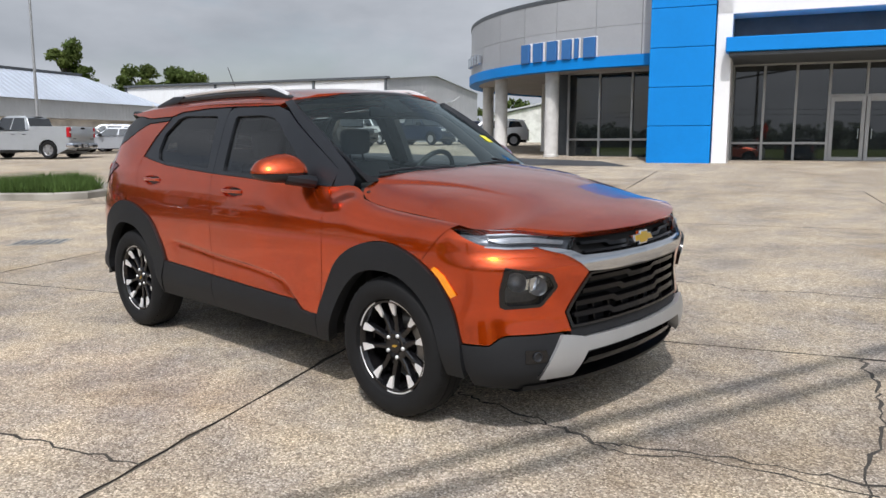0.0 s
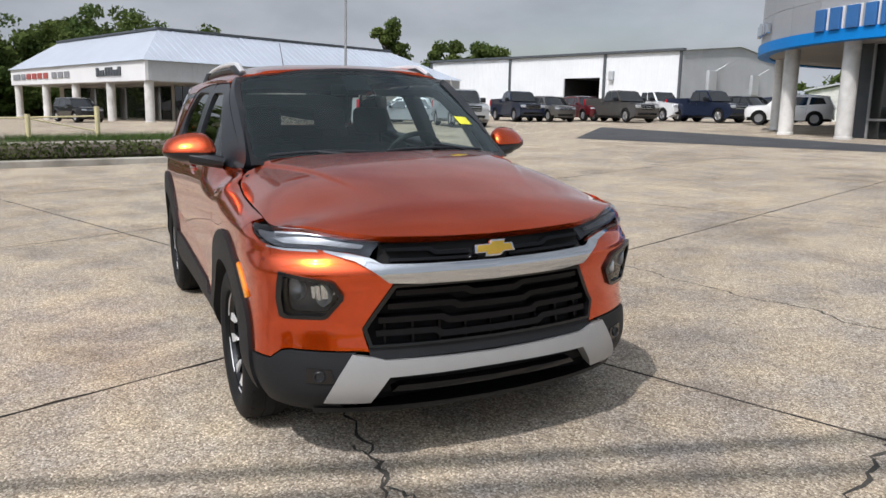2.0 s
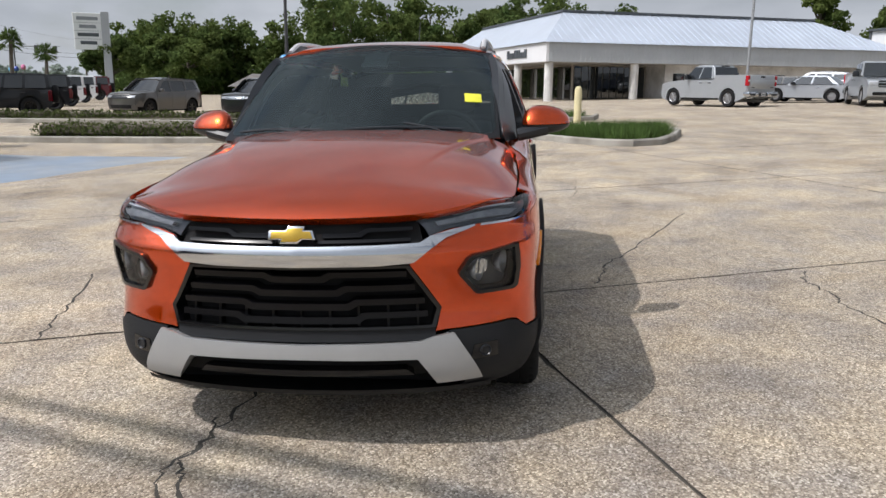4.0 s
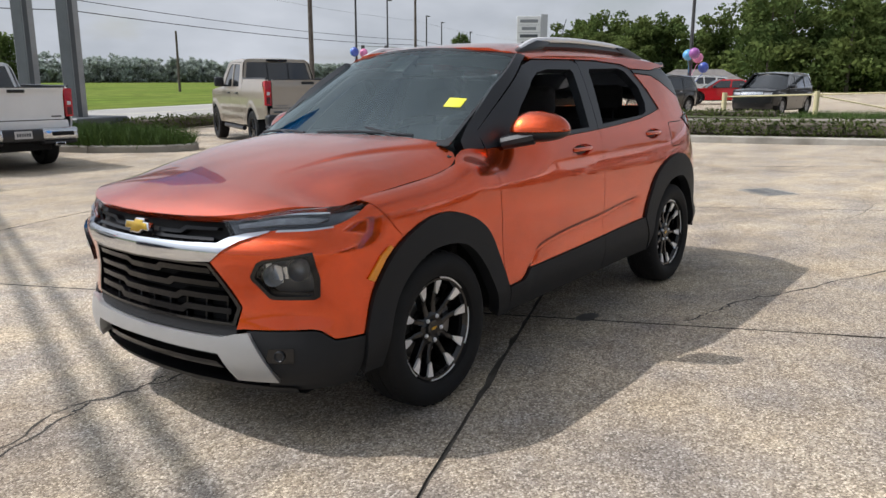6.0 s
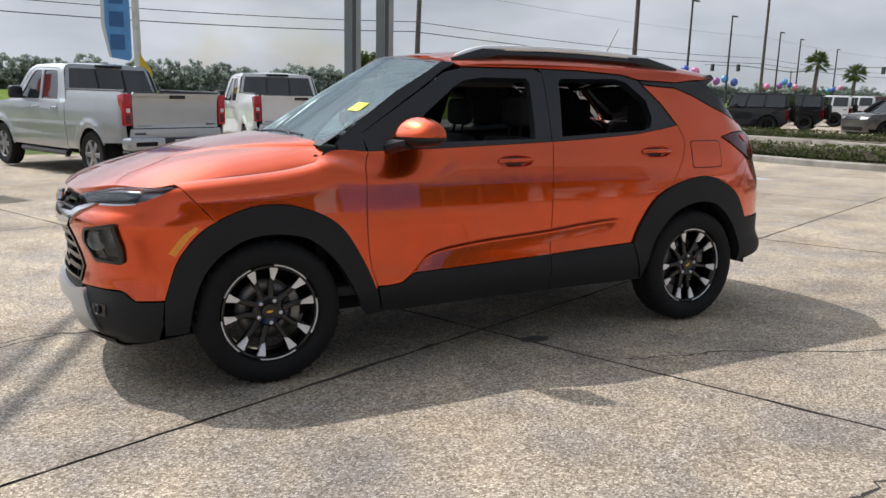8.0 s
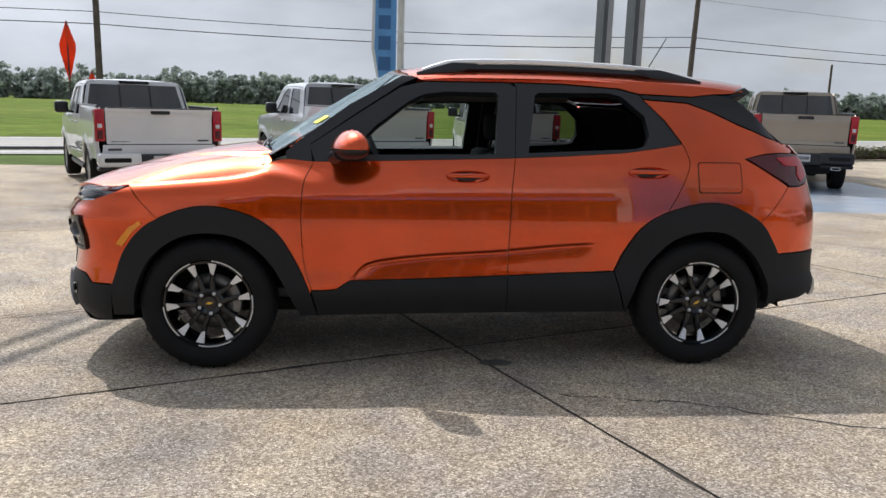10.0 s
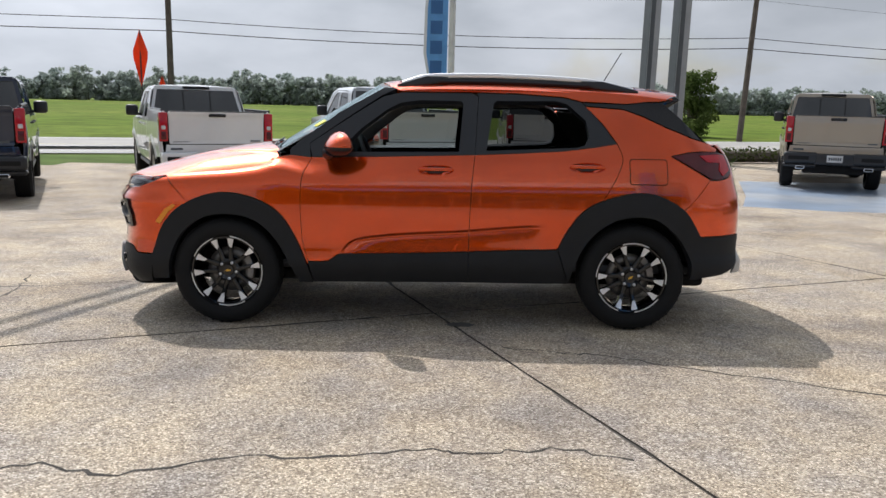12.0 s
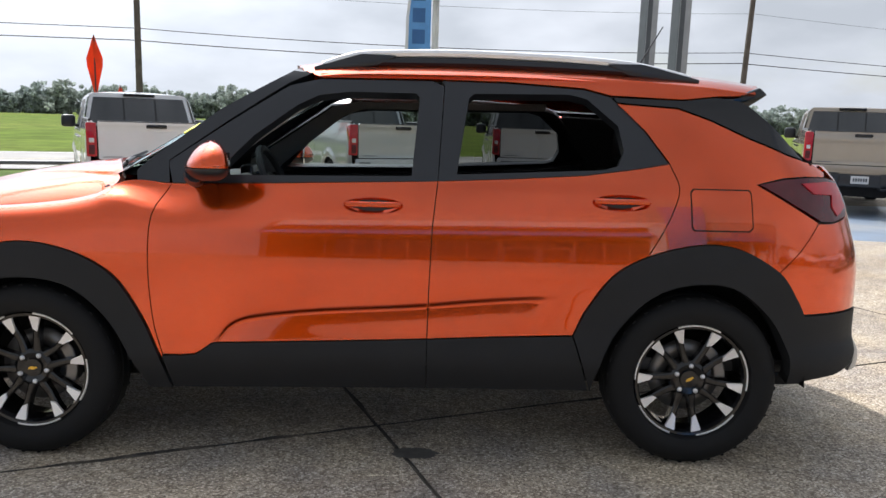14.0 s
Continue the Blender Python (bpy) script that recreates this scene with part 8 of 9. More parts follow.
def pickup(paint, label, place, group, bumper_mat, rim_mat, tall=1.0, bright=True):
    """A crew-cab pickup, +x ahead, in panels with real gaps."""
    px, py, heading = place
    t = thing("pickup_truck", label, "pickup truck", stand(px, py, heading) @ Matrix.Diagonal((1, 1, tall, 1)), group)
    W, tail, xr, xf, r = 1.03, -2.95, -1.79, 1.91, .425
    for sgn in (1, -1):
        surf = side_of(sgn)

        def lay(pts):
            return [(-sgn * a, b) for a, b in pts]

        bed_pts = [(-2.935, .70), (-2.935, 1.535), (-2.90, 1.55), (-.885, 1.55), (-.885, .50), *opening(xr, 9, 152)]
        panel("bed_side", lay(bed_pts), surf, paint, t, "sculpted pickup bed side", step=.07, depth=.03)
        panel("cab_corner", lay([(-.87, .48), (-.87, 1.36), (-.63, 1.99), (-.50, 1.935), (-.60, 1.50), (-.62, 1.30), (-.66, .48)]), surf, paint, t, step=.07)
        panel("cab_frame", lay([(-.62, 1.995), (-.50, 1.937), (.14, 1.957), (.50, 1.952), (.67, 1.866), (1.205, 1.365), (1.34, 1.355), (.74, 1.92), (.60, 2.01), (-.3, 2.035)]), surf, paint, t, "roof frame over the doors", step=.06)
        for nm, outline, glass_pts, hx in (("rear_door", DOOR_R2, GLASS_R2, -.48), ("front_door", DOOR_F2, GLASS_F2, .30)):
            door = panel(nm, lay(outline), surf, paint, t, step=.07, holes=[lay(glass_pts)], gap=.004)
            panel("window", lay(glass_pts), surf, VEH_GLASS, door, "dark side window", lift=-.014, depth=.006, gap=-.006, step=.1)
            bm = bmesh.new()
            c = float(half_width(hx, 1.22))
            box(bm, (hx - .11, sgn * (c + .022) - .012, 1.205), (hx + .11, sgn * (c + .022) + .012, 1.24), .010, 2)
            box(bm, (hx - .11, sgn * (c + .005) - .015, 1.205), (hx - .075, sgn * (c + .005) + .015, 1.24), .006, 1)
            box(bm, (hx + .075, sgn * (c + .005) - .015, 1.205), (hx + .11, sgn * (c + .005) + .015, 1.24), .006, 1)
            part("door_handle", bm, CHROME if bright else SATIN_BLACK, door)
        panel("front_fender", lay([(1.20, .48), (1.20, 1.36), (1.34, 1.352), (2.0, 1.29), (2.60, 1.235), (2.86, 1.13), (2.89, .95), (2.88, .60), *opening(xf, 20, 173)]), surf, paint, t, step=.07)
        for a0, a1, cx in ((5, 156, xr), (12, 176, xf)):
            bm = bmesh.new()
            tube(bm, [(p, sgn * (float(half_width(p, q)) - .008), q) for p, q in opening(cx, a0, a1, .495, 22)], .016, 6)
            part("arch_lip", bm, paint if bright else SATIN_BLACK, t, "rolled wheel arch lip")
        for cx in (xr, xf):
            bm = bmesh.new()
            rows = [[bm.verts.new((cx + .52 * math.cos(a), sgn * yy, .425 + .52 * math.sin(a))) for a in np.linspace(-.1, math.pi + .1, 15)] for yy in (.60, .985)]
            for j in range(14):
                bm.faces.new((rows[0][j], rows[0][j + 1], rows[1][j + 1], rows[1][j])[::sgn])
            bm.faces.new(rows[0])
            part("wheel_well", bm, UNDER, t, "black wheel well liner")
        # lamp that wraps round the corner, waisted in the middle
        lamp = [(tail - .014, .985), (tail - .020, 1.515), (tail + .205, 1.492), (tail + .170, 1.33), (tail + .105, 1.24), (tail + .125, .985)]
        bm = prism(bmesh.new(), lamp, sgn * (W - .165), sgn * (W - .016), "y", .016)
        tl = part("taillight", bm, TAIL_BRIGHT, t, "tall red taillight")
        bm = bmesh.new()
        box(bm, (tail - .027, sgn * (W - .09) - .035, 1.205), (tail + .01, sgn * (W - .09) + .035, 1.275), .010, 2)
        part("reverse_lamp", bm, REFLECTOR, tl, "pale reversing lamp")
        bm = bmesh.new()
        box(bm, (tail - .024, sgn * (W - .09) - .045, 1.02), (tail + .01, sgn * (W - .09) + .045, 1.17), .012, 2)
        part("lamp_segment", bm, TAIL_RED, tl)
        bm = bmesh.new()
        box(bm, (.76, sgn * 1.14 - .125, 1.36), (.92, sgn * 1.14 + .125, 1.60), .055, 3)
        tube(bm, [(.92, sgn * .96, 1.38), (.86, sgn * 1.06, 1.41)], .03, 8)
        part("door_mirror", bm, SATIN_BLACK, t, "black door mirror on a short arm")
        bm = bmesh.new()
        box(bm, (2.62, sgn * .74 - .17, 1.02), (2.885, sgn * .74 + .13, 1.17), .03, 2)
        part("headlight", bm, REFLECTOR, t)
        bm = bmesh.new()
        tube(bm, [(tail + .04, sgn * .955, 1.552), (-.90, sgn * .955, 1.557)], .024, 8)
        part("bed_rail", bm, SATIN_BLACK, t, "black bed rail cap")
        bm = bmesh.new()
        tube(bm, [(-.75, sgn * .93, .40), (1.15, sgn * .93, .40)], .055, 8)
        part("side_step", bm, SATIN_BLACK, t, "black side step")
        bm = bmesh.new()
        box(bm, (tail - .15, sgn * .66 - .10, .45), (tail + .3, sgn * .66 + .10, .53), .03, 2)
        ex = part("exhaust_tip", bm, CHROME, t, "chrome exhaust tip")
        bm = bmesh.new()
        box(bm, (tail - .156, sgn * .66 - .075, .470), (tail - .14, sgn * .66 + .075, .512), .015, 1)
        part("exhaust_opening", bm, UNDER, ex)
    panel("cab_back", [(-.955, 1.30), (.955, 1.30), (.945, 1.40), (.825, 1.96), (.755, 2.02), (-.755, 2.02), (-.825, 1.96), (-.945, 1.40)], rear_wall, paint, t, "back of the cab", step=.08,
          holes=[[(-.85, 1.42), (.85, 1.42), (.865, 1.46), (.765, 1.94), (-.765, 1.94), (-.865, 1.46)]])
    glass_back = panel("rear_window", [(-.85, 1.42), (.85, 1.42), (.865, 1.46), (.765, 1.94), (-.765, 1.94), (-.865, 1.46)], rear_wall, VEH_GLASS, t, "dark rear window with a sliding pane", lift=-.012, depth=.006, gap=-.006, step=.1)
    for yy in (-.27, .27):
        panel("slider_bar", [(yy - .012, 1.42), (yy + .012, 1.42), (yy + .012, 1.93), (yy - .012, 1.93)], rear_wall, GLOSS_BLACK, glass_back, lift=.002, depth=.01, gap=0)
    bm = bmesh.new()
    box(bm, (-.70, -.27, 1.965), (-.60, .27, 2.02), .02, 2)
    part("high_lamp", bm, GLOSS_BLACK, t, "dark high brake lamp")
    panel("roof", [(-.625, -.755), (.56, -.76), (.645, -.40), (.66, 0), (.645, .40), (.56, .76), (-.625, .755)], truck_roof, paint, t, step=.08, depth=.03, gap=0)
    panel("hood", [(1.30, -.92), (2.3, -.92), (2.75, -.80), (2.84, -.4), (2.84, .4), (2.75, .80), (2.3, .92), (1.30, .92)], truck_hood, paint, t, step=.09, depth=.03)
    panel("windscreen", [(-.90, 0), (.90, 0), (.88, 1), (-.88, 1)], truck_screen, VEH_GLASS, t, "dark windscreen", step=.1, depth=.006, gap=0)
    gate = panel("tailgate", [(-.845, .955), (-.83, .94), (.83, .94), (.845, .955), (.852, 1.52), (.835, 1.538), (-.835, 1.538), (-.852, 1.52)], gate_skin, paint, t, "smooth tailgate with a lip along its top", step=.05, depth=.05)
    bm = bmesh.new()
    box(bm, (tail - .042, -.155, 1.435), (tail - .005, .155, 1.497), .018, 2)
    part("gate_handle", bm, GLOSS_BLACK, gate, "black tailgate handle")
    bm = bmesh.new()
    box(bm, (tail - .004, .50, .975), (tail + .02, .78, .985))
    part("gate_mark", bm, DARK_TRIM, gate)
    bm = bmesh.new()
    box(bm, (tail - .004, -.78, .985), (tail + .02, -.60, 1.010))
    part("gate_mark", bm, DARK_TRIM, gate)
    bm = bmesh.new()
    box(bm, (tail - .035, -.83, 1.525), (tail + .06, .83, 1.545), .008, 1)
    part("gate_cap", bm, SATIN_BLACK, gate)
    sill = panel("rear_sill", [(-.93, .74), (.93, .74), (.90, .928), (-.90, .928)], gate_skin, paint, t, step=.1, depth=.04)
    bm = bmesh.new()
    box(bm, (tail - .006, .62, .83), (tail + .02, .83, .868), .004, 1)
    part("sill_mark", bm, DARK_TRIM, sill)
    bm = bmesh.new()
    box(bm, (tail - .15, -.40, .55), (tail + .1, .40, .775), .03, 2)
    bumper = part("rear_bumper", bm, SATIN_BLACK, t, "step bumper with a black middle")
    for s in (-1, 1):
        bm = bmesh.new()
        box(bm, (tail - .17, s * .67 - .335, .565), (tail + .16, s * .67 + .335, .795), .055, 3)
        part("bumper_end", bm, bumper_mat, bumper, "rounded bumper end")
        bm = bmesh.new()
        box(bm, (tail - .176, s * .71 - .22, .63), (tail - .10, s * .71 + .22, .735), .03, 2)
        part("step_recess", bm, UNDER, bumper, "dark step hollow")
        bm = bmesh.new()
        box(bm, (tail - .12, s * .67 - .33, .49), (tail + .16, s * .67 + .33, .575), .03, 1)
        part("lower_valance", bm, SATIN_BLACK, bumper)
    bm = bmesh.new()
    box(bm, (tail - .160, -.155, .61), (tail - .145, .155, .75), .005, 1)
    part("plate", bm, PLATE, bumper, "plain dealer plate")
    bm = bmesh.new()
    for k in range(6):
        box(bm, (tail - .163, -.125 + k * .043, .65), (tail - .160, -.095 + k * .043, .71))
    part("plate_bars", bm, DARK_TRIM, bumper)
    bm = bmesh.new()
    box(bm, (2.80, -.60, .80), (2.90, .60, 1.16), .03, 1)
    box(bm, (2.74, -.80, .45), (2.90, .80, .66), .04, 2)
    part("grille", bm, GLOSS_BLACK, t, "dark grille")
    bm = bmesh.new()
    box(bm, (-2.85, -.60, .36), (2.6, .60, .70), .03, 1)
    box(bm, (-2.90, -.90, .95), (-.90, .90, 1.47), .02, 1)
    box(bm, (-1.24, -.90, .50), (1.35, .90, 1.30), .02, 1)
    box(bm, (-2.90, -.84, .62), (-2.34, .84, .96), .02, 1)
    box(bm, (1.30, -.72, .70), (2.78, .72, 1.20), .02, 1)
    part("chassis", bm, UNDER, t, "dark underside")
    bm = bmesh.new()
    box(bm, (-.55, -.72, 1.30), (1.1, .72, 1.34))
    box(bm, (-.60, -.70, 1.34), (-.45, .70, 1.75), .05, 2)
    part("cabin_core", bm, DASH, t)
    ta, ri = v_wheel(r, .27)
    first = part("wheel", ta, V_TYRE, t, "black tyre on an alloy rim")
    rim = part("rim", ri, rim_mat, first)
    first.matrix_basis = pose(xr, W - .145, r)
    for cx, cy, turn in ((xf, W - .145, 0), (xr, -W + .145, 180), (xf, -W + .145, 180)):
        w = share("wheel", first.data, pose(cx, cy, r, 0, 0, turn), t)
        w["label"] = first["label"]
        share("rim", rim.data, Matrix(), w)
    return t


pickup(VPAINT["white"], "white pickup truck parked nose to the highway", by_tail(4.06, -8.43, -63.5), ROW, VPAINT["white"], V_RIM, tall=.98)
pickup(VPAINT["silver"], "silver pickup truck parked nose to the highway", by_tail(.24, -10.2, -65), ROW, VPAINT["silver"], V_RIM, tall=1.02)
pickup(VPAINT["white"], "white pickup truck beside the sign legs", by_tail(-2.56, -11.98, -92), ROW, CHROME, V_RIM)
pickup(VPAINT["tan"], "tan off-road pickup truck on the blue apron", by_tail(-8.53, -10.75, -113), ROW, SATIN_BLACK, GLOSS_BLACK, tall=1.06, bright=False)
pickup(VPAINT["navy"], "dark blue pickup truck parked nose to the highway", by_tail(7.25, -5.70, -64), ROW, SATIN_BLACK, GLOSS_BLACK, bright=False)

def suv_half(x, z):
    """Half the width of a family suv at a place on its side."""
    x, z = np.asarray(x, float), np.asarray(z, float)
    w = .955 - .05 * _smooth(.75, .30, z) - .02 * _smooth(.80, 1.08, z) - .34 * np.clip(z - 1.08, 0, 1)
    for cx in (-1.47, 1.45):
        w = w + .022 * np.exp(-((np.hypot(x - cx, z - .38) - .47) / .05) ** 2)
    return w - .26 * np.clip((x - 1.65) / .65, 0, 1) ** 2.4 - .20 * np.clip((-1.75 - x) / .65, 0, 1) ** 2


def suv_side(sgn):
    return lambda u, v: np.stack([-sgn * np.asarray(u, float), sgn * suv_half(-sgn * np.asarray(u, float), v), np.asarray(v, float)], -1)


def suv_nose(u, v):
    u, v = np.asarray(u, float), np.asarray(v, float)
    return np.stack([2.37 - .17 * (np.abs(u) / .78) ** 2.6 - .16 * _smooth(.82, 1.02, v) - .06 * _smooth(.55, .28, v), u, v], -1)


def suv_tail(u, v):
    u, v = np.asarray(u, float), np.asarray(v, float)
    return np.stack([-2.43 + .05 * (np.abs(u) / .78) ** 3 + .05 * _smooth(.95, 1.1, v) + .62 * np.clip(v - 1.1, 0, 1), -u * (1 - .30 * np.clip(v - 1.08, 0, 1)), v], -1)


def suv_hood(u, v):
    u, v = np.asarray(u, float), np.asarray(v, float)
    return np.stack([u, v, 1.135 - .07 * (u - 1.0) / 1.1 - .07 * np.clip((u - 1.8) / .45, 0, 1) ** 2 - .055 * (np.abs(v) / .9) ** 3 + .018 * (1 - _smooth(.40, .48, np.abs(v)))], -1)


def suv_roof(u, v):
    u, v = np.asarray(u, float), np.asarray(v, float)
    return np.stack([u, v, 1.752 - .045 * (v / .70) ** 2 - .07 * _smooth(-.25, .45, u) - .10 * _smooth(-.7, -2.2, u)], -1)


def suv_screen(u, v):
    u, v = np.asarray(u, float), np.asarray(v, float)
    return np.stack([1.10 - .80 * v - .20 * u * u, u * (1 - .18 * v), 1.10 + .585 * v - .05 * u * u], -1)


def suv(paint, label, px, py, heading, group, bright=True):
    """A parked five-door suv, +x ahead."""
    t = thing("suv", label, "car", stand(px, py, heading), group)
    xr, xf, r = -1.47, 1.45, .38

    def opening(cx, a0, a1):
        return [(cx + .45 * math.cos(a), .38 + .45 * math.sin(a)) for a in np.linspace(radians(a0), radians(a1), 14)]

    for sgn in (1, -1):
        surf = suv_side(sgn)

        def lay(pts):
            return [(-sgn * a, b) for a, b in pts]

        panel("front_fender", lay([(.98, .28), (.98, 1.09), (1.10, 1.085), (1.7, 1.05), (2.1, .985), (2.22, .90), (2.24, .45), *opening(xf, 5, 192)]), surf, paint, t, step=.08)
        for nm, pts, hole in (("front_door", [(-.05, .28), (-.07, 1.67), (.28, 1.655), (.50, 1.54), (.98, 1.15), (.98, .28)], [(.0, 1.11), (-.02, 1.60), (.24, 1.595), (.40, 1.51), (.80, 1.16), (.78, 1.11)]),
                              ("rear_door", [(-1.0, .83), (-1.16, 1.66), (-.07, 1.67), (-.05, .28), (-.94, .28)], [(-1.0, 1.13), (-1.06, 1.58), (-.12, 1.60), (-.10, 1.115)])):
            door = panel(nm, lay(pts), surf, paint, t, step=.08, holes=[lay(hole)], gap=.004)
            panel("window", lay(hole), surf, VEH_GLASS, door, "dark side window", lift=-.014, depth=.006, gap=-.006, step=.12)
            bm = bmesh.new()
            hx = pts[0][0] + .12
            box(bm, (hx, sgn * .945 - .02, .985), (hx + .2, sgn * .945 + .02, 1.015), .008, 1)
            part("door_handle", bm, CHROME if bright else SATIN_BLACK, door)
        light = [(-1.12, 1.16), (-1.20, 1.57), (-1.80, 1.55), (-2.0, 1.22)]
        quarter = panel("quarter_panel", lay([(-.94, .28), (-1.0, .83), (-1.16, 1.66), (-2.06, 1.62), (-2.38, 1.05), (-2.36, .40), *opening(xr, 178, -10)]), surf, paint, t, step=.08, holes=[lay(light)])
        panel("window", lay(light), surf, VEH_GLASS, quarter, "dark side window", lift=-.014, depth=.006, gap=-.006, step=.12)
        panel("screen_pillar", lay([(.28, 1.66), (.50, 1.545), (1.0, 1.10), (1.12, 1.09), (.60, 1.56), (.36, 1.69)]), surf, paint, t, step=.08)
        panel("roof_rail", lay([(.28, 1.665), (.36, 1.70), (-.4, 1.725), (-1.2, 1.71), (-2.06, 1.655), (-2.06, 1.625), (-1.16, 1.665), (-.07, 1.675)]), surf, CHROME if bright else SATIN_BLACK, t, "bright rail along the roof", step=.08)
        for cx in (xr, xf):
            bm = bmesh.new()
            rows = [[bm.verts.new((cx + .47 * math.cos(a), sgn * yy, .38 + .47 * math.sin(a))) for a in np.linspace(-.1, math.pi + .1, 13)] for yy in (.58, .91)]
            for j in range(12):
                bm.faces.new((rows[0][j], rows[0][j + 1], rows[1][j + 1], rows[1][j])[::sgn])
            bm.faces.new(rows[0])
            part("wheel_well", bm, UNDER, t, "black wheel well liner")
        lamp = [(sgn * a, b) for a, b in ((.46, .83), (.76, .84), (.79, .93), (.47, .925))]
        panel("headlight", lamp if sgn > 0 else lamp[::-1], suv_nose, LAMP_GREY, t, "clear swept headlight", lift=.012, depth=.03, gap=0, step=.06)
        lamp = [(sgn * a, b) for a, b in ((.52, .95), (.80, .93), (.80, 1.09), (.54, 1.07))]
        panel("taillight", lamp if sgn > 0 else lamp[::-1], suv_tail, TAIL_RED, t, "red taillight", lift=.015, depth=.04, gap=0, step=.06)
        bm = bmesh.new()
        box(bm, (.66, sgn * 1.02 - .11, 1.09), (.82, sgn * 1.02 + .11, 1.25), .05, 2)
        tube(bm, [(.80, sgn * .90, 1.10), (.76, sgn * .97, 1.13)], .025, 6)
        part("door_mirror", bm, paint, t, "body-coloured door mirror")
    panel("hood", [(1.02, -.80), (1.10, -.885), (1.7, -.87), (2.05, -.80), (2.20, -.62), (2.235, 0), (2.20, .62), (2.05, .80), (1.7, .87), (1.10, .885), (1.02, .80)], suv_hood, paint, t, step=.07, depth=.03)
    panel("roof", [(.37, 0), (.33, .60), (.25, .74), (-.5, .745), (-1.4, .735), (-2.06, .70), (-2.12, 0), (-2.06, -.70), (-1.4, -.735), (-.5, -.745), (.25, -.74), (.33, -.60)], suv_roof, paint, t, step=.09, depth=.03, gap=0)
    panel("windscreen", [(-.86, 0), (.86, 0), (.87, .97), (-.87, .97)], suv_screen, VEH_GLASS, t, "dark windscreen", step=.1, depth=.006, gap=0)
    panel("front_face", [(-.80, .30), (.80, .30), (.80, .98), (-.80, .98)], suv_nose, paint, t, "front end with bumper", step=.07, depth=.03, gap=0)
    panel("lower_intake", [(-.55, .36), (.55, .36), (.60, .52), (-.60, .52)], suv_nose, UNDER, t, lift=.006, depth=.02, gap=0, step=.08)
    grille = panel("grille", [(-.46, .80), (.46, .80), (.46, .945), (-.46, .945)], suv_nose, GLOSS_BLACK, t, "seven-slot grille", lift=.008, depth=.03, gap=0, step=.08)
    for k in range(7):
        y = -.375 + .125 * k
        panel("grille_slot", [(y - .042, .81), (y + .042, .81), (y + .042, .935), (y - .042, .935)], suv_nose, CHROME if bright else SATIN_BLACK, grille, "bright slot rim", lift=.018, depth=.012, gap=0, step=.08,
              holes=[[(y - .020, .83), (y + .020, .83), (y + .020, .915), (y - .020, .915)]])
    panel("tailgate", [(-.80, .34), (.80, .34), (.80, 1.62), (-.80, 1.62)], suv_tail, paint, t, step=.08, depth=.03, gap=0, holes=[[(-.70, 1.14), (.70, 1.14), (.68, 1.55), (-.68, 1.55)]])
    panel("rear_window", [(-.70, 1.14), (.70, 1.14), (.68, 1.55), (-.68, 1.55)], suv_tail, VEH_GLASS, t, "dark rear window", lift=-.012, depth=.006, gap=-.006, step=.12)
    bm = bmesh.new()
    box(bm, (-2.25, -.58, .24), (2.15, .58, .75), .03, 1)
    box(bm, (-.96, -.86, .22), (.95, .86, 1.02), .03, 1)
    part("chassis", bm, UNDER, t, "dark underside")
    bm = bmesh.new()
    box(bm, (-1.0, -.70, 1.0), (.9, .70, 1.06))
    box(bm, (-.30, -.62, 1.06), (-.12, .62, 1.45), .05, 2)
    part("seats", bm, DASH, t, "dark seats inside")
    ta, ri = v_wheel(r, .25)
    first = part("wheel", ta, V_TYRE, t, "black tyre on an alloy rim")
    rim = part("rim", ri, V_RIM if bright else GLOSS_BLACK, first)
    first.matrix_basis = pose(xr, .80, r)
    for cx, cy, turn in ((xf, .80, 0), (xr, -.80, 180), (xf, -.80, 180)):
        w = share("wheel", first.data, pose(cx, cy, r, 0, 0, turn), t)
        w["label"] = first["label"]
        share("rim", rim.data, Matrix(), w)
    return t


suv(VPAINT["grey"], "dark grey suv facing the lot", *out(148.4, 54), -5, FARROW)
suv(VPAINT["maroon"], "dark red suv facing the lot", *out(145.9, 56), -5, FARROW)
suv(VPAINT["black"], "black suv facing the lot", *out(134.6, 55), 4, FARROW)
suv(VPAINT["navy"], "dark suv facing the lot", *out(132.2, 58), 4, FARROW)
suv(VPAINT["white"], "white suv parked beyond the rotunda columns", -27.5, 35.2, 215, FARROW)
suv(VPAINT["grey"], "dark suv parked beside the rotunda", -23.5, 40.0, 215, FARROW)
suv(VPAINT["silver"], "silver suv parked by the showroom wall", -50.5, 20.5, 236, FARROW)
suv(VPAINT["black"], "black suv with a bright grille behind the hedge", -30.15, -6.1, -5, NEXT)
suv(VPAINT["black"], "black suv with a bright grille behind the hedge", -29.3, -11.0, -12, NEXT)
suv(VPAINT["grey"], "dark grey suv behind the hedge", -30.2, -16.6, -14, NEXT, False)
suv(VPAINT["white"], "white suv beyond the hedges", -55, -18.2, -40, NEXT)
suv(VPAINT["black"], "dark suv under the showroom canopy", -56.5, -2.2, 25, NEXT)

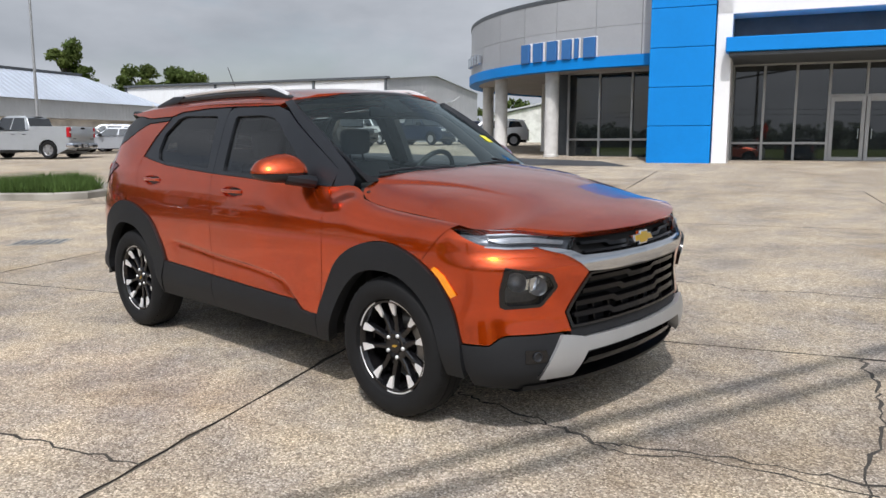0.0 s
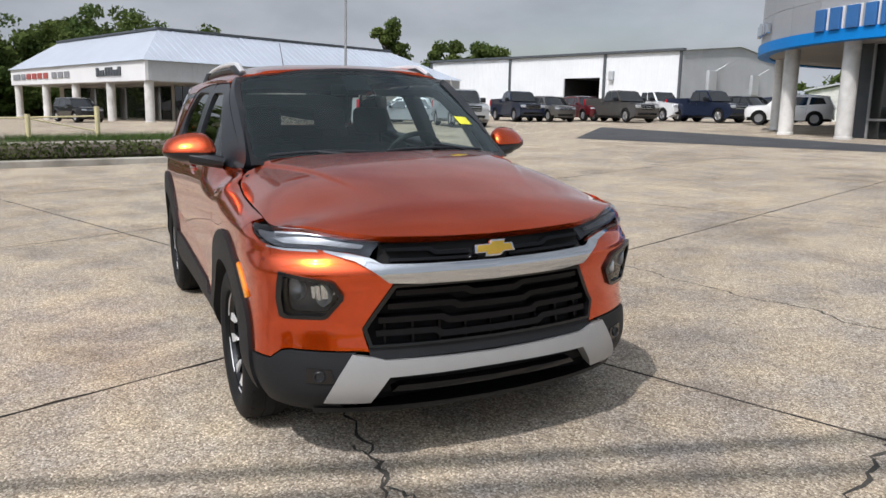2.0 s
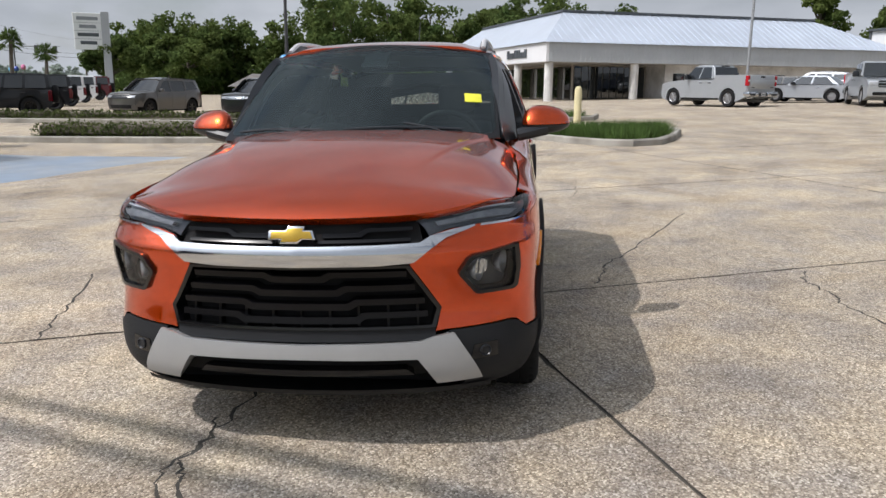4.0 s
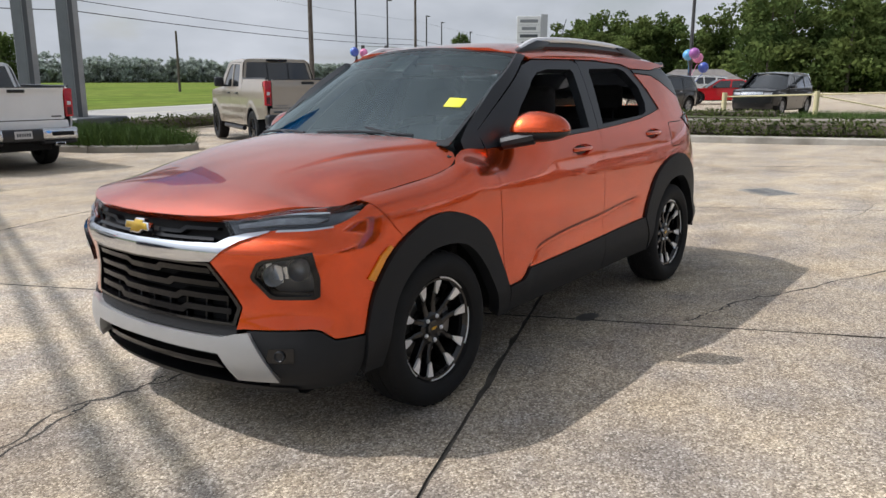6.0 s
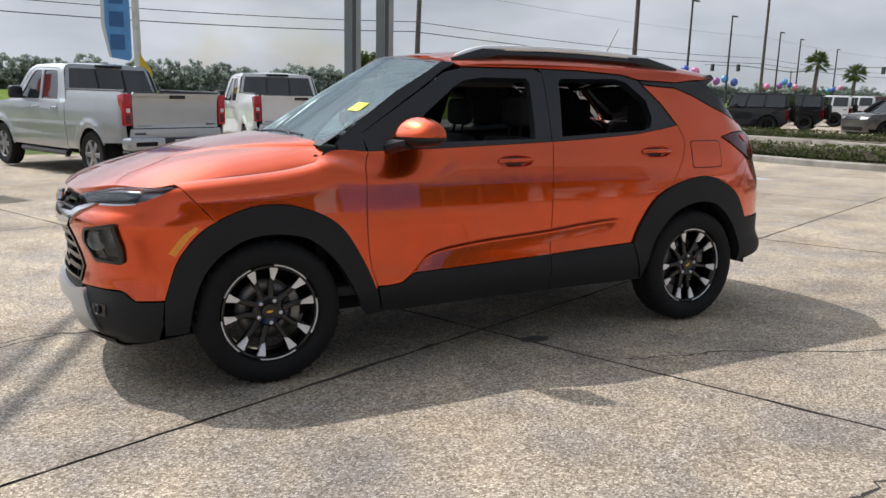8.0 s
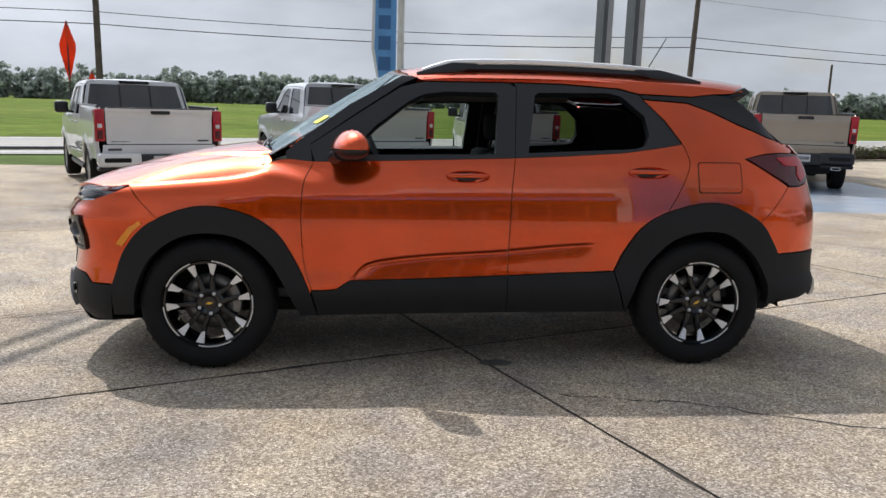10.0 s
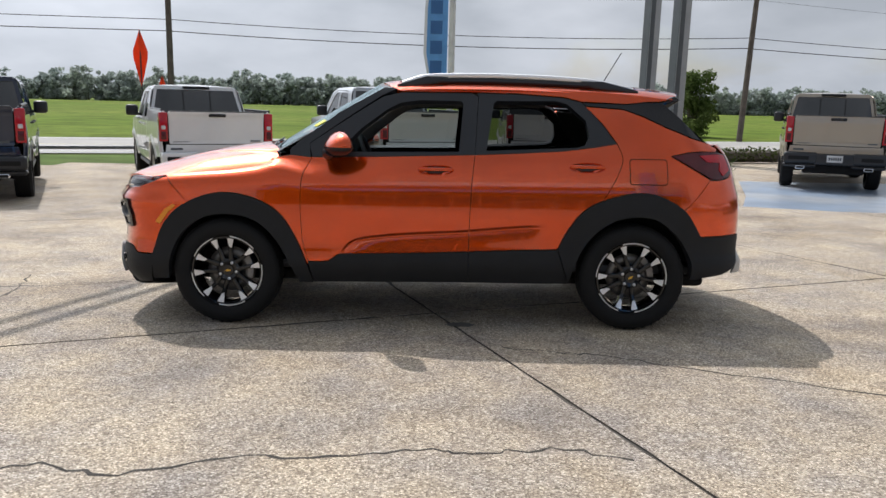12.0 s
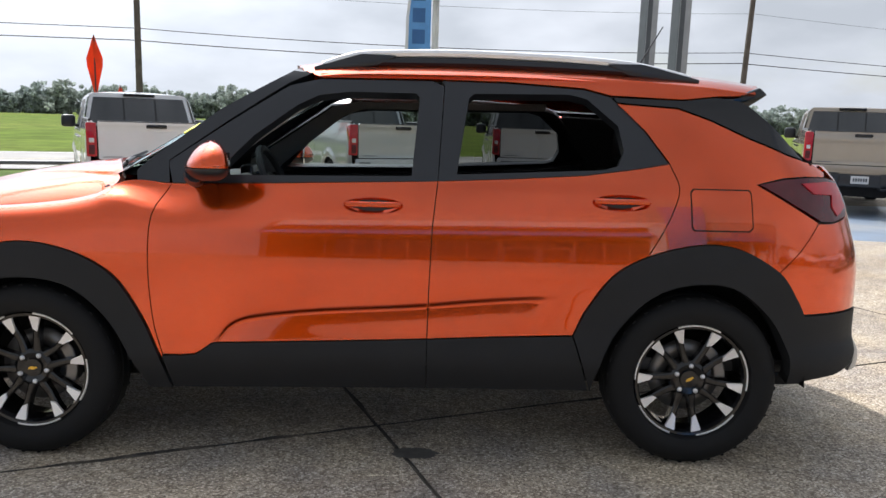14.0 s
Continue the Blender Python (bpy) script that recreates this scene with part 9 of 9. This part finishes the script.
# ---- cracks, stains and drain on the lot ----
def crack(pts, w, label, seed, material=None, lift=.0012, sub=6):
    """A ragged dark crack along a line in the lot's frame."""
    rng = random.Random(seed)
    fine = curve(pts, sub)
    line = []
    for i, (x, y) in enumerate(fine):
        k = 0 if i in (0, len(fine) - 1) else .022
        line.append((x + rng.uniform(-k, k), y + rng.uniform(-k, k)))
    bm = bmesh.new()
    rows = []
    for i, (x, y) in enumerate(line):
        a, b = line[max(i - 1, 0)], line[min(i + 1, len(line) - 1)]
        d = Vector((b[0] - a[0], b[1] - a[1], 0)).normalized()
        s = Vector((-d.y, d.x, 0)) * w * rng.uniform(.35, 1.0)
        rows.append((bm.verts.new(Vector((x, y, lift)) + s), bm.verts.new(Vector((x, y, lift)) - s)))
    for p, q in zip(rows, rows[1:]):
        bm.faces.new((p[0], p[1], q[1], q[0]))
    bmesh.ops.recalc_face_normals(bm, faces=bm.faces)
    o = tagged(finish("pavement_crack", bm, material or CRACK, smooth=0), label, "crack", kind="structure")
    o.matrix_world = LOT
    return o


C_LABEL = "ragged dark crack in the concrete"
crack([(-.86, 2.86), (-.55, 2.77), (-.2, 2.83), (0, 2.80), (.41, 2.88), (.75, 2.89), (1.14, 3.06), (1.5, 2.98), (1.82, 3.20), (2.49, 3.39), (3.6, 3.5)], .012, C_LABEL, 1)
crack([(1.35, -.40), (1.56, -.42), (1.88, -.43), (2.10, -.46), (2.25, -.48), (2.35, -.42), (2.54, -.33), (2.97, -.18), (3.3, -.12), (4.2, .05)], .011, C_LABEL, 2)
crack([(.92, -1.94), (.51, -2.08), (.07, -2.22), (-.6, -2.5)], .010, C_LABEL, 3)
crack([(2.78, 1.62), (2.84, 1.4), (2.96, 1.16), (3.02, .9), (3.15, .52), (3.2, 0), (3.4, -.6)], .012, C_LABEL, 4)
crack([(-.45, 1.30), (-.75, 1.40), (-1.05, 1.46), (-1.58, 1.70), (-2.2, 1.99), (-3.4, 2.5)], .010, C_LABEL, 5)
crack([(1.85, -.49), (2.1, -.46), (2.35, -.51), (2.65, -.35), (3.3, -.21)], .008, C_LABEL, 6)
crack([(-3.27, -3.3), (-3.53, -2.57), (-3.84, -1.83), (-4.28, -1.2)], .006, C_LABEL, 7)
crack([(4.97, -3.14), (3.97, -3.65), (2.4, -4.1)], .007, C_LABEL, 8)
crack([(-6.3, 1.2), (-5.6, 1.5), (-4.6, 1.4)], .006, C_LABEL, 9)


def blot(x, y, rx, ry, material, label, seed, lift=.0016):
    rng = random.Random(seed)
    bm = bmesh.new()
    bm.faces.new([bm.verts.new((x + rx * math.cos(t) * rng.uniform(.85, 1.1), y + ry * math.sin(t) * rng.uniform(.85, 1.1), lift)) for t in (2 * math.pi * k / 22 for k in range(22))])
    o = tagged(finish("ground_stain", bm, material, smooth=0), label, "stain", kind="structure")
    o.matrix_world = LOT
    return o


blot(-.21, .80, .10, .06, STAIN, "dark round oil stain", 1)
blot(3.4, 2.0, .16, .10, STAIN, "dark round oil stain", 2)

t = thing("drain_cover", "small square metal drain cover in the concrete", "drain", LOT @ pose(-6.27, .21, 0, 0, 0, 50), kind="structure")
bm = bmesh.new()
box(bm, (-.32, -.24, -.01), (.32, .24, .006), .004, 1)
part("plate", bm, KERB, t)
for k in range(6):
    bm = bmesh.new()
    box(bm, (-.27 + k * .1, -.18, .006), (-.22 + k * .1, .18, .009))
    part("slot", bm, DARK_TRIM, t)

# ---- the slabs themselves ----
TS = pose(J0.x, J0.y, 0, 0, 0, SLAB_TURN)
bed_v, bed_f = [], []
rs = random.Random(11)
for i in range(-5, 5):
    for j in range(-3, 4):
        x0, x1, y0, y1 = i * SL_U, (i + 1) * SL_U, j * SL_V, (j + 1) * SL_V
        g = .0065
        # ragged edges: little chips along the joint
        ring = []
        for (ax, ay), (bx, by) in zip([(x0 + g, y0 + g), (x1 - g, y0 + g), (x1 - g, y1 - g), (x0 + g, y1 - g)], [(x1 - g, y0 + g), (x1 - g, y1 - g), (x0 + g, y1 - g), (x0 + g, y0 + g)]):
            n = 40
            nx, ny = -(by - ay), bx - ax
            k = math.hypot(nx, ny)
            for q in range(n):
                c = rs.uniform(0, .006) + (rs.uniform(.004, .018) if rs.random() < .12 else 0)
                ring.append((ax + (bx - ax) * q / n + nx / k * c, ay + (by - ay) * q / n + ny / k * c))
        pts = [TS @ Vector((a, b, 0)) for a, b in ring]
        cx, cy = sum(p.x for p in pts) / len(pts), sum(p.y for p in pts) / len(pts)
        if not (-15.5 < cx < 10 and -10 < cy < 15):
            continue
        bed_f.append(tuple(range(len(bed_v), len(bed_v) + 4)))
        bed_v += [tuple(TS @ Vector((a, b, -.009))) for a, b in ((x0, y0), (x1, y0), (x1, y1), (x0, y1))]
        bm = bmesh.new()
        top = [bm.verts.new((p.x, p.y, 0)) for p in pts]
        bot = [bm.verts.new((p.x, p.y, -.03)) for p in pts]
        bm.faces.new(top)
        for a in range(len(pts)):
            b = (a + 1) % len(pts)
            bm.faces.new((top[a], bot[a], bot[b], top[b])).material_index = 1
        finish("slab", bm, CONCRETE, slab_bed, smooth=0).data.materials.append(SEALER)
slab_bed.data.from_pydata(bed_v, [], bed_f)
